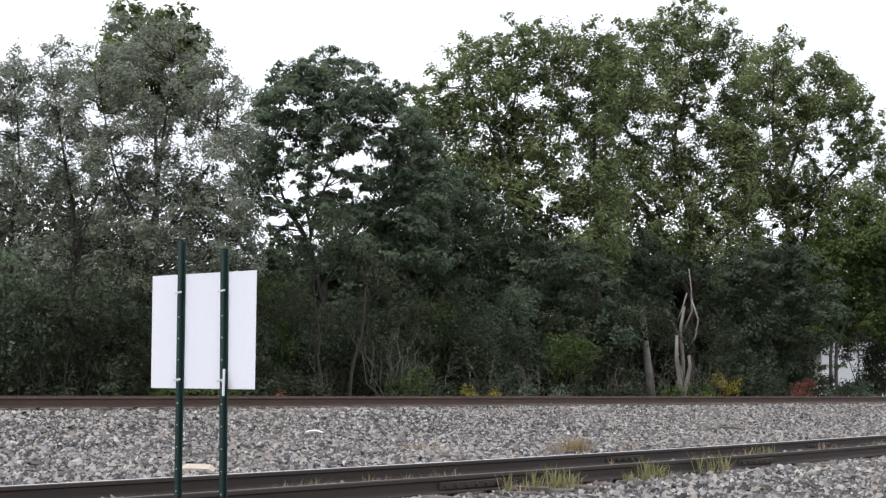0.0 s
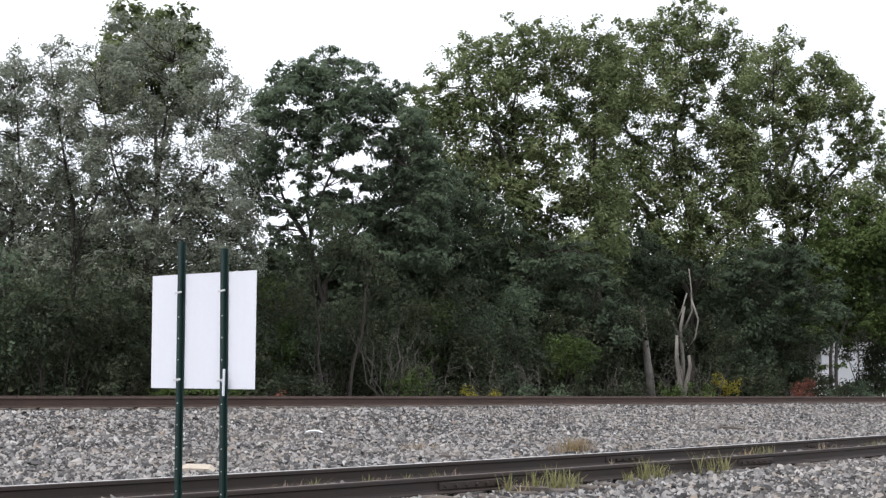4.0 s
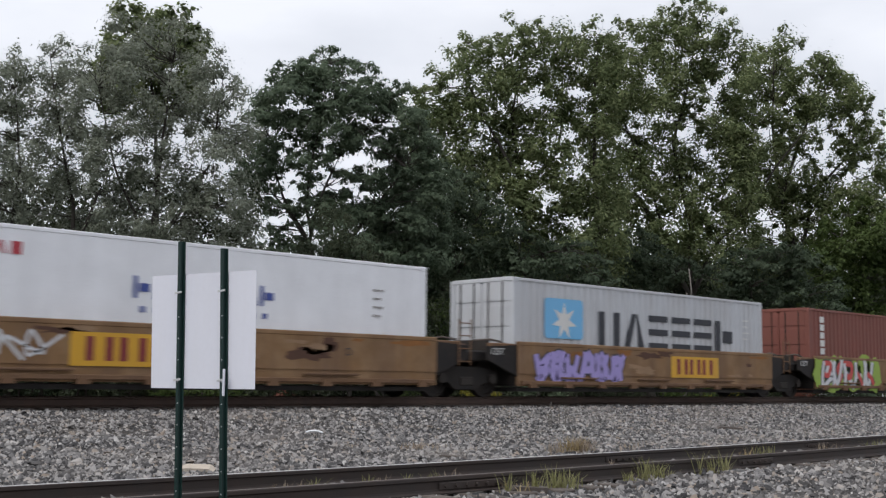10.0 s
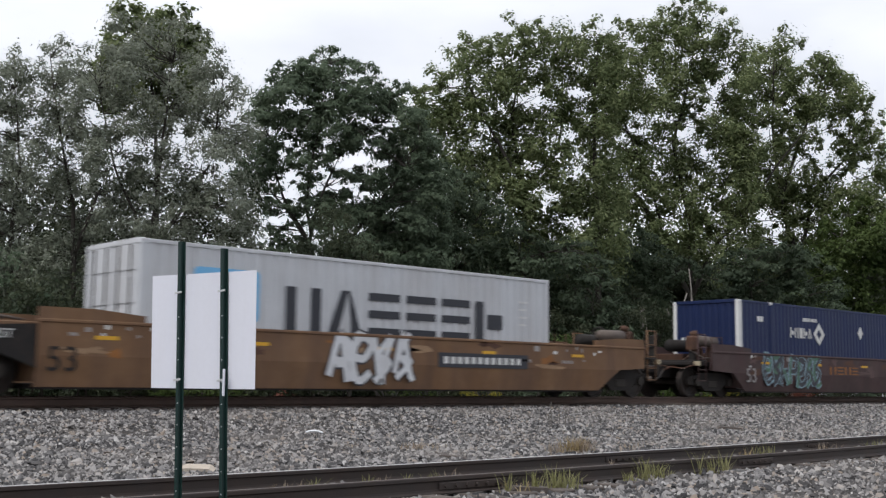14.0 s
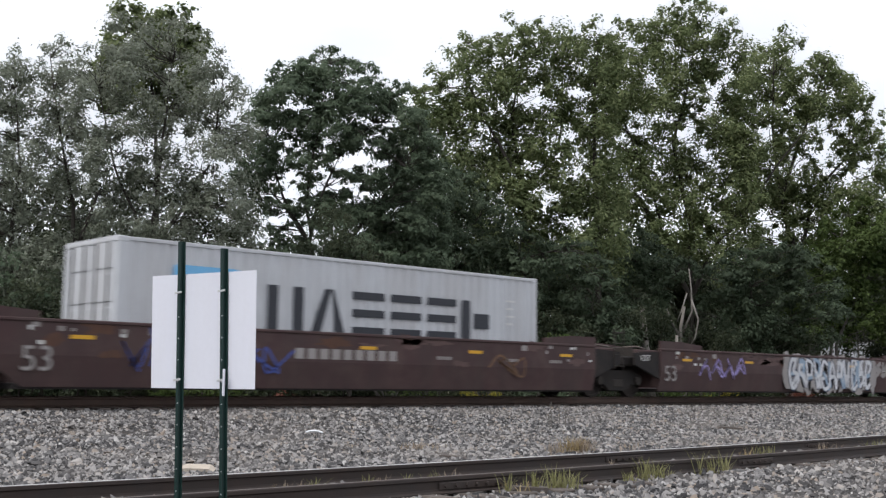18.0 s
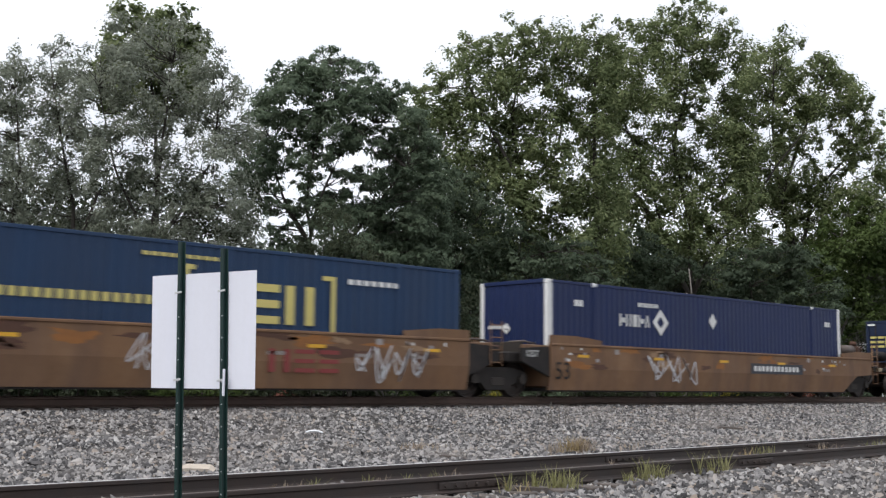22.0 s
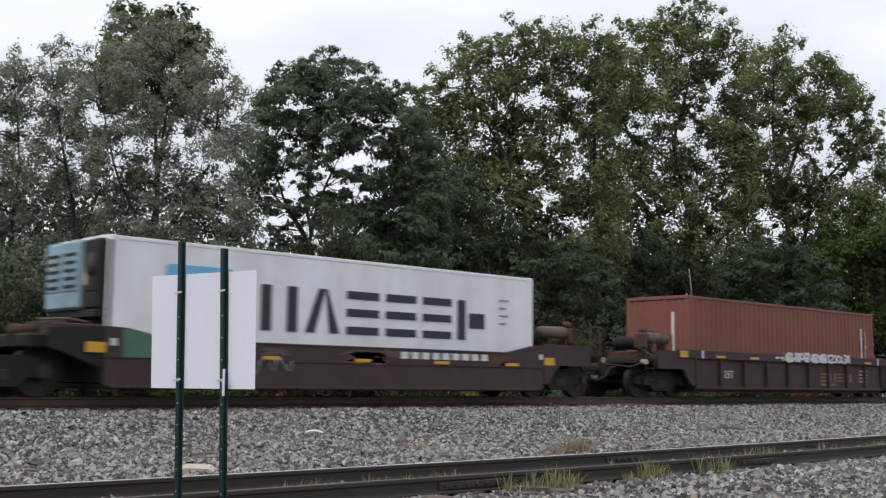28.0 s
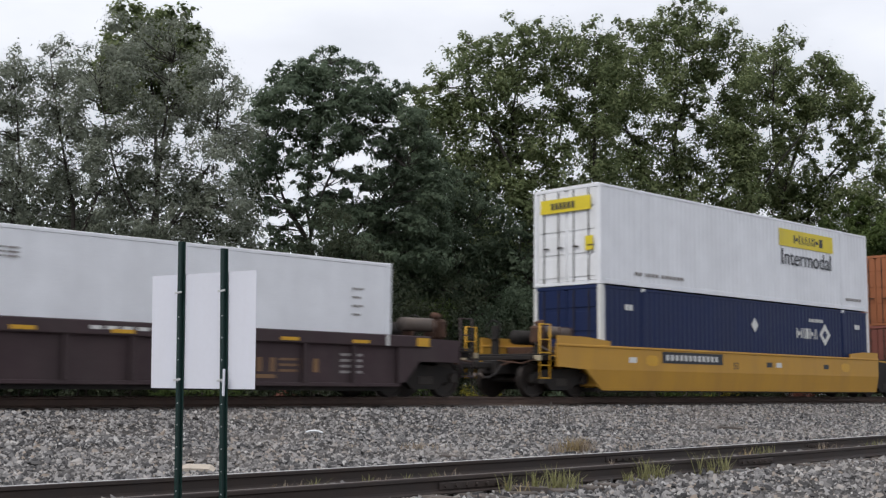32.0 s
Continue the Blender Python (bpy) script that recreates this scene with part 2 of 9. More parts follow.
# ---- mesh building ----
class Form:
    """Collects verts and faces of one part."""

    def __init__(self):
        self.v, self.f = [], []

    def add(self, verts, faces):
        o = len(self.v)
        self.v += [tuple(p) for p in verts]
        self.f += [tuple(i + o for i in q) for q in faces]
        return self

    def box(self, x0, x1, y0, y1, z0, z1, c=0.0):
        """A box; c: chamfer of its edges."""
        if c <= 0:
            vs = [(x, y, z) for x in (x0, x1) for y in (y0, y1) for z in (z0, z1)]
            return self.add(vs, [(0, 1, 3, 2), (4, 6, 7, 5), (0, 4, 5, 1), (2, 3, 7, 6), (0, 2, 6, 4), (1, 5, 7, 3)])
        c = min(c, (x1 - x0) / 2.5, (y1 - y0) / 2.5, (z1 - z0) / 2.5)
        X, Y, Z = (x0, x1), (y0, y1), (z0, z1)
        ix = {}
        vs = []
        for a in (0, 1):
            for b in (0, 1):
                for d in (0, 1):
                    sx, sy, sz = (1, -1)[a], (1, -1)[b], (1, -1)[d]
                    ix[a, b, d] = len(vs)
                    vs += [(X[a], Y[b] + sy * c, Z[d] + sz * c), (X[a] + sx * c, Y[b], Z[d] + sz * c), (X[a] + sx * c, Y[b] + sy * c, Z[d])]
        fs = []
        for a in (0, 1):
            q = [ix[a, 0, 0], ix[a, 1, 0], ix[a, 1, 1], ix[a, 0, 1]]
            fs.append(q if a else q[::-1])
            q = [ix[0, a, 0] + 1, ix[1, a, 0] + 1, ix[1, a, 1] + 1, ix[0, a, 1] + 1]
            fs.append(q[::-1] if a else q)
            q = [ix[0, 0, a] + 2, ix[1, 0, a] + 2, ix[1, 1, a] + 2, ix[0, 1, a] + 2]
            fs.append(q if a else q[::-1])
        for a in (0, 1):
            for b in (0, 1):
                fs.append((ix[a, b, 0], ix[a, b, 1], ix[a, b, 1] + 1, ix[a, b, 0] + 1))
                fs.append((ix[a, 0, b], ix[a, 1, b], ix[a, 1, b] + 2, ix[a, 0, b] + 2))
                fs.append((ix[0, a, b] + 1, ix[1, a, b] + 1, ix[1, a, b] + 2, ix[0, a, b] + 2))
        for k in ix.values():
            fs.append((k, k + 1, k + 2))
        return self.add(vs, fs)

    def prism(self, poly, y0, y1):
        """A polygon of (x, z), pushed from y0 to y1."""
        n = len(poly)
        vs = [(x, y0, z) for x, z in poly] + [(x, y1, z) for x, z in poly]
        fs = [tuple(range(n)), tuple(range(2 * n - 1, n - 1, -1))] + [(i, i + n, (i + 1) % n + n, (i + 1) % n) for i in range(n)]
        return self.add(vs, fs)

    def sweep(self, poly, x0, x1, caps=True):
        """A polygon of (y, z), pushed from x0 to x1."""
        n = len(poly)
        vs = [(x0, y, z) for y, z in poly] + [(x1, y, z) for y, z in poly]
        fs = [(i, (i + 1) % n, (i + 1) % n + n, i + n) for i in range(n)]
        if caps:
            fs += [tuple(range(n - 1, -1, -1)), tuple(range(n, 2 * n))]
        return self.add(vs, fs)

    def tube(self, pts, rad, n=6, caps=True):
        """A round bar along points; rad: one radius or one for each point."""
        pts = [Vector(p) for p in pts]
        rs = rad if isinstance(rad, (list, tuple)) else [rad] * len(pts)
        vs, fs = [], []
        for i, p in enumerate(pts):
            d = (pts[min(i + 1, len(pts) - 1)] - pts[max(i - 1, 0)]).normalized()
            side = d.cross(Vector((0, 0, 1)) if abs(d.z) < 0.9 else Vector((1, 0, 0))).normalized()
            up = side.cross(d)
            for k in range(n):
                a = 2 * math.pi * k / n
                vs.append(p + (side * math.cos(a) + up * math.sin(a)) * rs[i])
        for i in range(len(pts) - 1):
            fs += [(i * n + k, i * n + (k + 1) % n, (i + 1) * n + (k + 1) % n, (i + 1) * n + k) for k in range(n)]
        if caps:
            fs += [tuple(range(n - 1, -1, -1)), tuple(range((len(pts) - 1) * n, len(pts) * n))]
        return self.add(vs, fs)

    def plate(self, poly, y, t=0.006):
        """A thin painted mark of (x, z) corners, standing t proud of the plane y towards the camera's side."""
        return self.prism(poly, y - t, y)


MESHES = {}


def mesh_of(name, form, material, smooth=False):
    me = bpy.data.meshes.new(name)
    me.from_pydata(form.v, [], form.f)
    if smooth:
        me.polygons.foreach_set("use_smooth", [True] * len(me.polygons))
    me.materials.append(material)
    me.update()
    return me


def part(name, form, material, parent, label="", smooth=False, key=None, at=None):
    """One mesh object under a thing or a part. key: meshes alike are shared."""
    if key is not None and key in MESHES:
        me = MESHES[key]
    else:
        me = mesh_of(name, form() if callable(form) else form, material, smooth)
        if key is not None:
            MESHES[key] = me
    ob = new(name, me)
    ob.parent = parent
    if at is not None:
        ob.matrix_basis = at
    if label:
        ob["label"] = label
    return ob


def thing(name, label, category, at=None, group="", kind=""):
    ob = new(name)
    ob.empty_display_size = 0.3
    if at is not None:
        ob.matrix_basis = at
    return tagged(ob, label, category, group, kind)


def fast_mesh(name, verts, faces, material, smooth=False):
    """A mesh out of arrays: faces all with the same number of corners."""
    me = bpy.data.meshes.new(name)
    nv, (nf, k) = len(verts), faces.shape
    me.vertices.add(nv)
    me.vertices.foreach_set("co", np.ascontiguousarray(verts, dtype=np.float32).ravel())
    me.loops.add(nf * k)
    me.loops.foreach_set("vertex_index", np.ascontiguousarray(faces, dtype=np.int32).ravel())
    me.polygons.add(nf)
    me.polygons.foreach_set("loop_start", np.arange(0, nf * k, k, dtype=np.int32))
    if smooth:
        me.polygons.foreach_set("use_smooth", np.ones(nf, dtype=bool))
    me.materials.append(material)
    me.update(calc_edges=True)
    return me


# ---- ground ----
def siding_y(x):
    """Centre line of the siding: straight, then easing towards the main line."""
    d = np.clip(np.asarray(x, float) - 5.0, 0, 20)
    far = np.clip(np.asarray(x, float) - 25.0, 0, None)
    return -12.25 + 0.0025 * d * d + 0.1 * np.minimum(far, 45)


GROUND_Y = np.array([-3000, -400, -60, -24, -17, -15.0, -14.2, -10.4, -9.2, -6.0, -4.2, -2.7, -1.7, 1.7, 2.9, 4.6, 7.0, 12.0, 40, 300, 3000], float)
GROUND_Z = np.array([-1.2, -1.1, -1.0, -0.92, -0.88, -0.85, -0.80, -0.80, -0.80, -0.72, -0.58, -0.35, -0.265, -0.265, -0.37, -0.6, -0.6, -0.5, -0.4, 0, 0], float)


def ground_z(y):
    return np.interp(y, GROUND_Y, GROUND_Z)


def build_ground():
    xs = np.concatenate([[-3000, -800, -300, -120, -60], np.arange(-30, 90, 1.0), [120, 200, 400, 900, 3000]])
    ys = np.unique(np.concatenate([GROUND_Y, np.arange(-18, 6, 0.5)]))
    X, Y = np.meshgrid(xs, ys, indexing="ij")
    Z = ground_z(Y)
    near = (np.abs(X - 30) < 60) & (np.abs(Y) < 20)
    bumps = np.array([noise.noise((x * 0.7, y * 0.7, 0.0)) for x, y in zip(X.ravel(), Y.ravel())]).reshape(X.shape)
    Z = Z + np.where(near, bumps * 0.035, 0)
    nx, ny = X.shape
    i = np.arange(nx * ny).reshape(nx, ny)
    f = np.stack([i[:-1, :-1], i[1:, :-1], i[1:, 1:], i[:-1, 1:]], -1).reshape(-1, 4)
    me = fast_mesh("ground", np.stack([X, Y, Z], -1).reshape(-1, 3), f, M["ground"], True)
    me.materials.append(M["soil"])
    cy = (Y[:-1, :-1] + Y[1:, 1:]).ravel() / 2
    me.polygons.foreach_set("material_index", (cy > 4.4).astype(np.int32))
    tagged(new("ground", me), "grey gravel ground rising to the track bed, dark soil under the trees", "ground", kind="structure")


def scatter_stones(name, xy, size, rng, label):
    """Angular stones, each an eight-sided lump of its own."""
    n = len(xy)
    # four corners below, a short ridge above
    base = np.array([(1, 0.7, -0.45), (-1, 0.8, -0.45), (-1, -0.8, -0.45), (1, -0.7, -0.45), (0.45, 0, 0.8), (-0.4, 0.1, 0.75)], float)
    tri = np.array([(0, 1, 5), (0, 5, 4), (1, 2, 5), (2, 3, 4), (2, 4, 5), (3, 0, 4)])
    v = base[None] * (1 + rng.uniform(-0.3, 0.3, (n, 6, 1))) + rng.uniform(-0.35, 0.35, (n, 6, 3))
    s = size * np.clip(rng.lognormal(0, 0.36, n), 0.4, 1.9)
    v = v * s[:, None, None] * np.stack([rng.uniform(0.8, 1.35, n), rng.uniform(0.7, 1.1, n), rng.uniform(0.75, 1.15, n)], -1)[:, None]
    a = rng.uniform(0, 2 * np.pi, n)
    b = rng.uniform(-0.75, 0.75, n)
    ca, sa, cb, sb = np.cos(a)[:, None], np.sin(a)[:, None], np.cos(b)[:, None], np.sin(b)[:, None]
    x, y, z = v[..., 0], v[..., 1], v[..., 2]
    y, z = y * cb - z * sb, y * sb + z * cb
    x, y = x * ca - y * sa, x * sa + y * ca
    bumps = np.array([noise.noise((px * 0.7, py * 0.7, 0.0)) for px, py in xy]) * 0.035
    gz = ground_z(xy[:, 1]) + bumps + s * rng.uniform(-0.15, 0.75, n)
    P = np.stack([x + xy[:, 0:1], y + xy[:, 1:2], z + gz[:, None]], -1).reshape(-1, 3)
    F = (tri[None] + (np.arange(n) * 6)[:, None, None]).reshape(-1, 3)
    tagged(new(name, fast_mesh(name, P, F, M["stone"])), label, "ballast", kind="stuff")


def build_ballast():
    rng = np.random.default_rng(5)
    n = 345000
    # over the trapezium of open ground before the main line
    y = rng.uniform(-16.5, -0.95, n)
    d = y - EYE[1]
    x = rng.uniform(0.30, 2.25, n) * d
    # closer to the camera the stones lie as thick as farther off
    keep = rng.uniform(0, 1, n) < np.clip(d / 20.0, 0, 1) * 0.62 * np.clip(1.55 - x / d * 0.45, 0.35, 1)
    x, y = x[keep], y[keep]
    off = np.abs(np.abs(y - siding_y(x)) - 0.7525)
    ok = (off > 0.10) & ((np.abs(y - siding_y(x)) > 1.35) | (rng.uniform(0, 1, len(x)) < 0.8))
    xy = np.stack([x[ok], y[ok]], -1)
    scatter_stones("ballast", xy, 0.0245, rng, "loose angular grey crushed-stone ballast between the tracks")


# ---- tracks ----
def rail_profile(h=0.18):
    half = [(0.075, 0), (0.075, 0.012), (0.03, 0.028), (0.009, 0.045), (0.009, h - 0.05), (0.037, h - 0.036), (0.037, h - 0.006), (0.030, h)]
    return [(-a, b) for a, b in half] + [(a, b) for a, b in half[::-1]]


def swept_rail(name, path, z, material, parent, h=0.18, lo=None, hi=None, label=""):
    """The rail's profile carried along a line of (x, y)."""
    prof = rail_profile(h)
    n = len(prof)
    f = Form()
    vs, fs = [], []
    for i, (x, y) in enumerate(path):
        vs += [(x, y + a, z - h + b) for a, b in prof]
        if i:
            o = (i - 1) * n
            fs += [(o + k, o + (k + 1) % n, o + n + (k + 1) % n, o + n + k) for k in range(n)]
    f.add(vs, fs)
    return part(name, f, material, parent, label)


def head_strip(path, z, w=0.05):
    f = Form()
    vs, fs = [], []
    for i, (x, y) in enumerate(path):
        vs += [(x, y - w / 2, z + 0.0025), (x, y + w / 2, z + 0.0025), (x, y - w / 2, z - 0.002), (x, y + w / 2, z - 0.002)]
        if i:
            o = 4 * i - 4
            fs += [(o, o + 4, o + 5, o + 1), (o + 2, o + 3, o + 7, o + 6), (o, o + 2, o + 6, o + 4), (o + 1, o + 5, o + 7, o + 3)]
    return f.add(vs, fs)


def build_tracks():
    rng = random.Random(3)
    main = thing("main_track", "rusty steel rails on wooden ties in grey ballast", "railway track", kind="structure")
    side = thing("siding_track", "low rusty siding rails with joint bars, weeds between", "railway track", kind="structure")
    xs = [-700, -60] + list(range(-20, 81, 4)) + [140, 760]
    for y in (-0.7525, 0.7525):
        path = [(x, y) for x in xs]
        swept_rail("rail", path, 0.0, M["rail"], main, 0.19)
        part("rail_head", head_strip(path, 0.0), M["railtop"], main, "worn running surface")
    sx = [-400, -60, -20, -5] + [x * 0.8 for x in range(0, 63)] + [60, 70]
    for o in (-0.7525, 0.7525):
        path = [(x, float(siding_y(x)) + o) for x in sx]
        swept_rail("rail", path, -0.60, M["siderail"], side, 0.17)
        # the far rail's head carries the painted shine, the near one plain worn steel
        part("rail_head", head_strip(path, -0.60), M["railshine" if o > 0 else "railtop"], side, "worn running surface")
    # joint bars with bolts on the siding
    for jx, o in ((8.37, -0.7525), (14.2, -0.7525), (13.1, 0.7525), (19.2, 0.7525)):
        y = float(siding_y(jx)) + o
        f = Form()
        f.box(jx - 0.46, jx + 0.46, y - 0.045, y - 0.012, -0.735, -0.655, 0.008)
        bar = part("joint_bar", f, M["siderail"], side, "bolted rusty joint bar")
        for k in range(6):
            bx = jx - 0.38 + k * 0.152
            part("bolt", lambda: Form().tube([(0, 0, 0), (0, -0.03, 0)], 0.019, 6), M["siderail"], bar, key="joint_bolt", at=pose(bx, y - 0.045, -0.695))

    def tie():
        return Form().box(-0.115, 0.115, -1.3, 1.3, -0.17, 0.0, 0.012)
    for i in range(110):
        x = -2 + i * 0.5 + rng.uniform(-0.03, 0.03)
        part("tie", tie, M["tie"], main, key="tie", at=pose(x, rng.uniform(-0.04, 0.04), -0.196, 0, 0, rng.uniform(-1, 1)))
    for i in range(64):
        x = 0 + i * 0.55 + rng.uniform(-0.04, 0.04)
        part("tie", tie, M["tie"], side, key="tie", at=pose(x, float(siding_y(x)) + rng.uniform(-0.06, 0.06), -0.778 + rng.uniform(0, 0.012), rng.uniform(-0.6, 0.6), 0, rng.uniform(-2, 2)))


# ---- sign seen from behind ----
def build_sign():
    a, b = Vector((3.67, -14.74, 0)), Vector((3.925, -15.60, 0))
    mid, d = (a + b) / 2, (b - a)
    width = d.length
    d.normalize()
    ang = math.degrees(math.atan2(d.y, d.x))
    root = thing("track_sign", "blank white back of a square sign on two green steel posts", "sign", pose(mid.x, mid.y, 0, 0, 0, ang))
    # in the sign's space: x along the board, -y towards the posts' side
    q = [(-width / 2 + 0.014, 0.304), (width / 2 + 0.006, 0.306), (width / 2 - 0.008, 1.056), (-width / 2 - 0.014, 1.052)]
    part("sign_panel", Form().prism(q, 0.0, 0.004), M["sign"], root, "plain white sheet")
    for px, top, lean in ((-width / 2 + 0.325, 1.268, -0.075), (-width / 2 + 0.71, 1.205, -0.088)):
        g = Form()
        prof = [(-0.030, -0.008), (-0.013, -0.008), (-0.011, -0.034), (0.011, -0.034), (0.013, -0.008), (0.030, -0.008),
                (0.030, -0.004), (0.010, -0.004), (0.008, -0.030), (-0.008, -0.030), (-0.010, -0.004), (-0.030, -0.004)]
        n = len(prof)
        vs = [(px + x, y, -1.1) for x, y in prof] + [(px + x + lean, y, top) for x, y in prof]
        fs = [(i, (i + 1) % n, (i + 1) % n + n, i + n) for i in range(n)]
        fs += [(n + 0, n + 1, n + 10, n + 11), (n + 1, n + 2, n + 9, n + 10), (n + 2, n + 3, n + 8, n + 9), (n + 3, n + 4, n + 7, n + 8), (n + 4, n + 5, n + 6, n + 7)]
        post = part("post", g.add(vs, fs), M["post"], root, "dark green U-channel steel post")
        for z in (0.36, 0.93):
            bx = px + lean * (z + 1.1) / (top + 1.1)
            part("bolt", lambda: Form().box(-0.03, 0.03, -0.040, -0.034, -0.007, 0.007, 0.002), M["bolt"], post, key="sign_bolt", at=pose(bx, 0, z, 0, -6, 0))
        for k in range(9):
            z = -0.35 + k * 0.14
            bx = px + lean * (z + 1.1) / (top + 1.1)
            part("bolt_hole", lambda: Form().box(-0.004, 0.004, -0.0352, -0.034, -0.004, 0.004), M["bolt"], post, key="sign_hole", at=pose(bx + 0.006, 0, z))
    part("strap", Form().box(-width / 2 + 0.678, -width / 2 + 0.692, -0.05, -0.035, 0.26, 0.43, 0.003), M["sign"], root, "white plastic tie end")


build_ground()
build_tracks()
build_sign()
build_ballast()


# ---- the train ----
def paint(name, base, rough=0.55, dirt=GRIME, amt=0.45, dscale=1.2, streak=True, var=0.12, bump=0.08, spec=0.4, wear=None, wear_amt=0.5, wear_scale=1.6):
    return mat(name, base, rough, 0.0, var, 1.3, 45.0, bump, dirt, amt, dscale, streak, spec=spec, wear=wear, wear_amt=wear_amt, wear_scale=wear_scale)


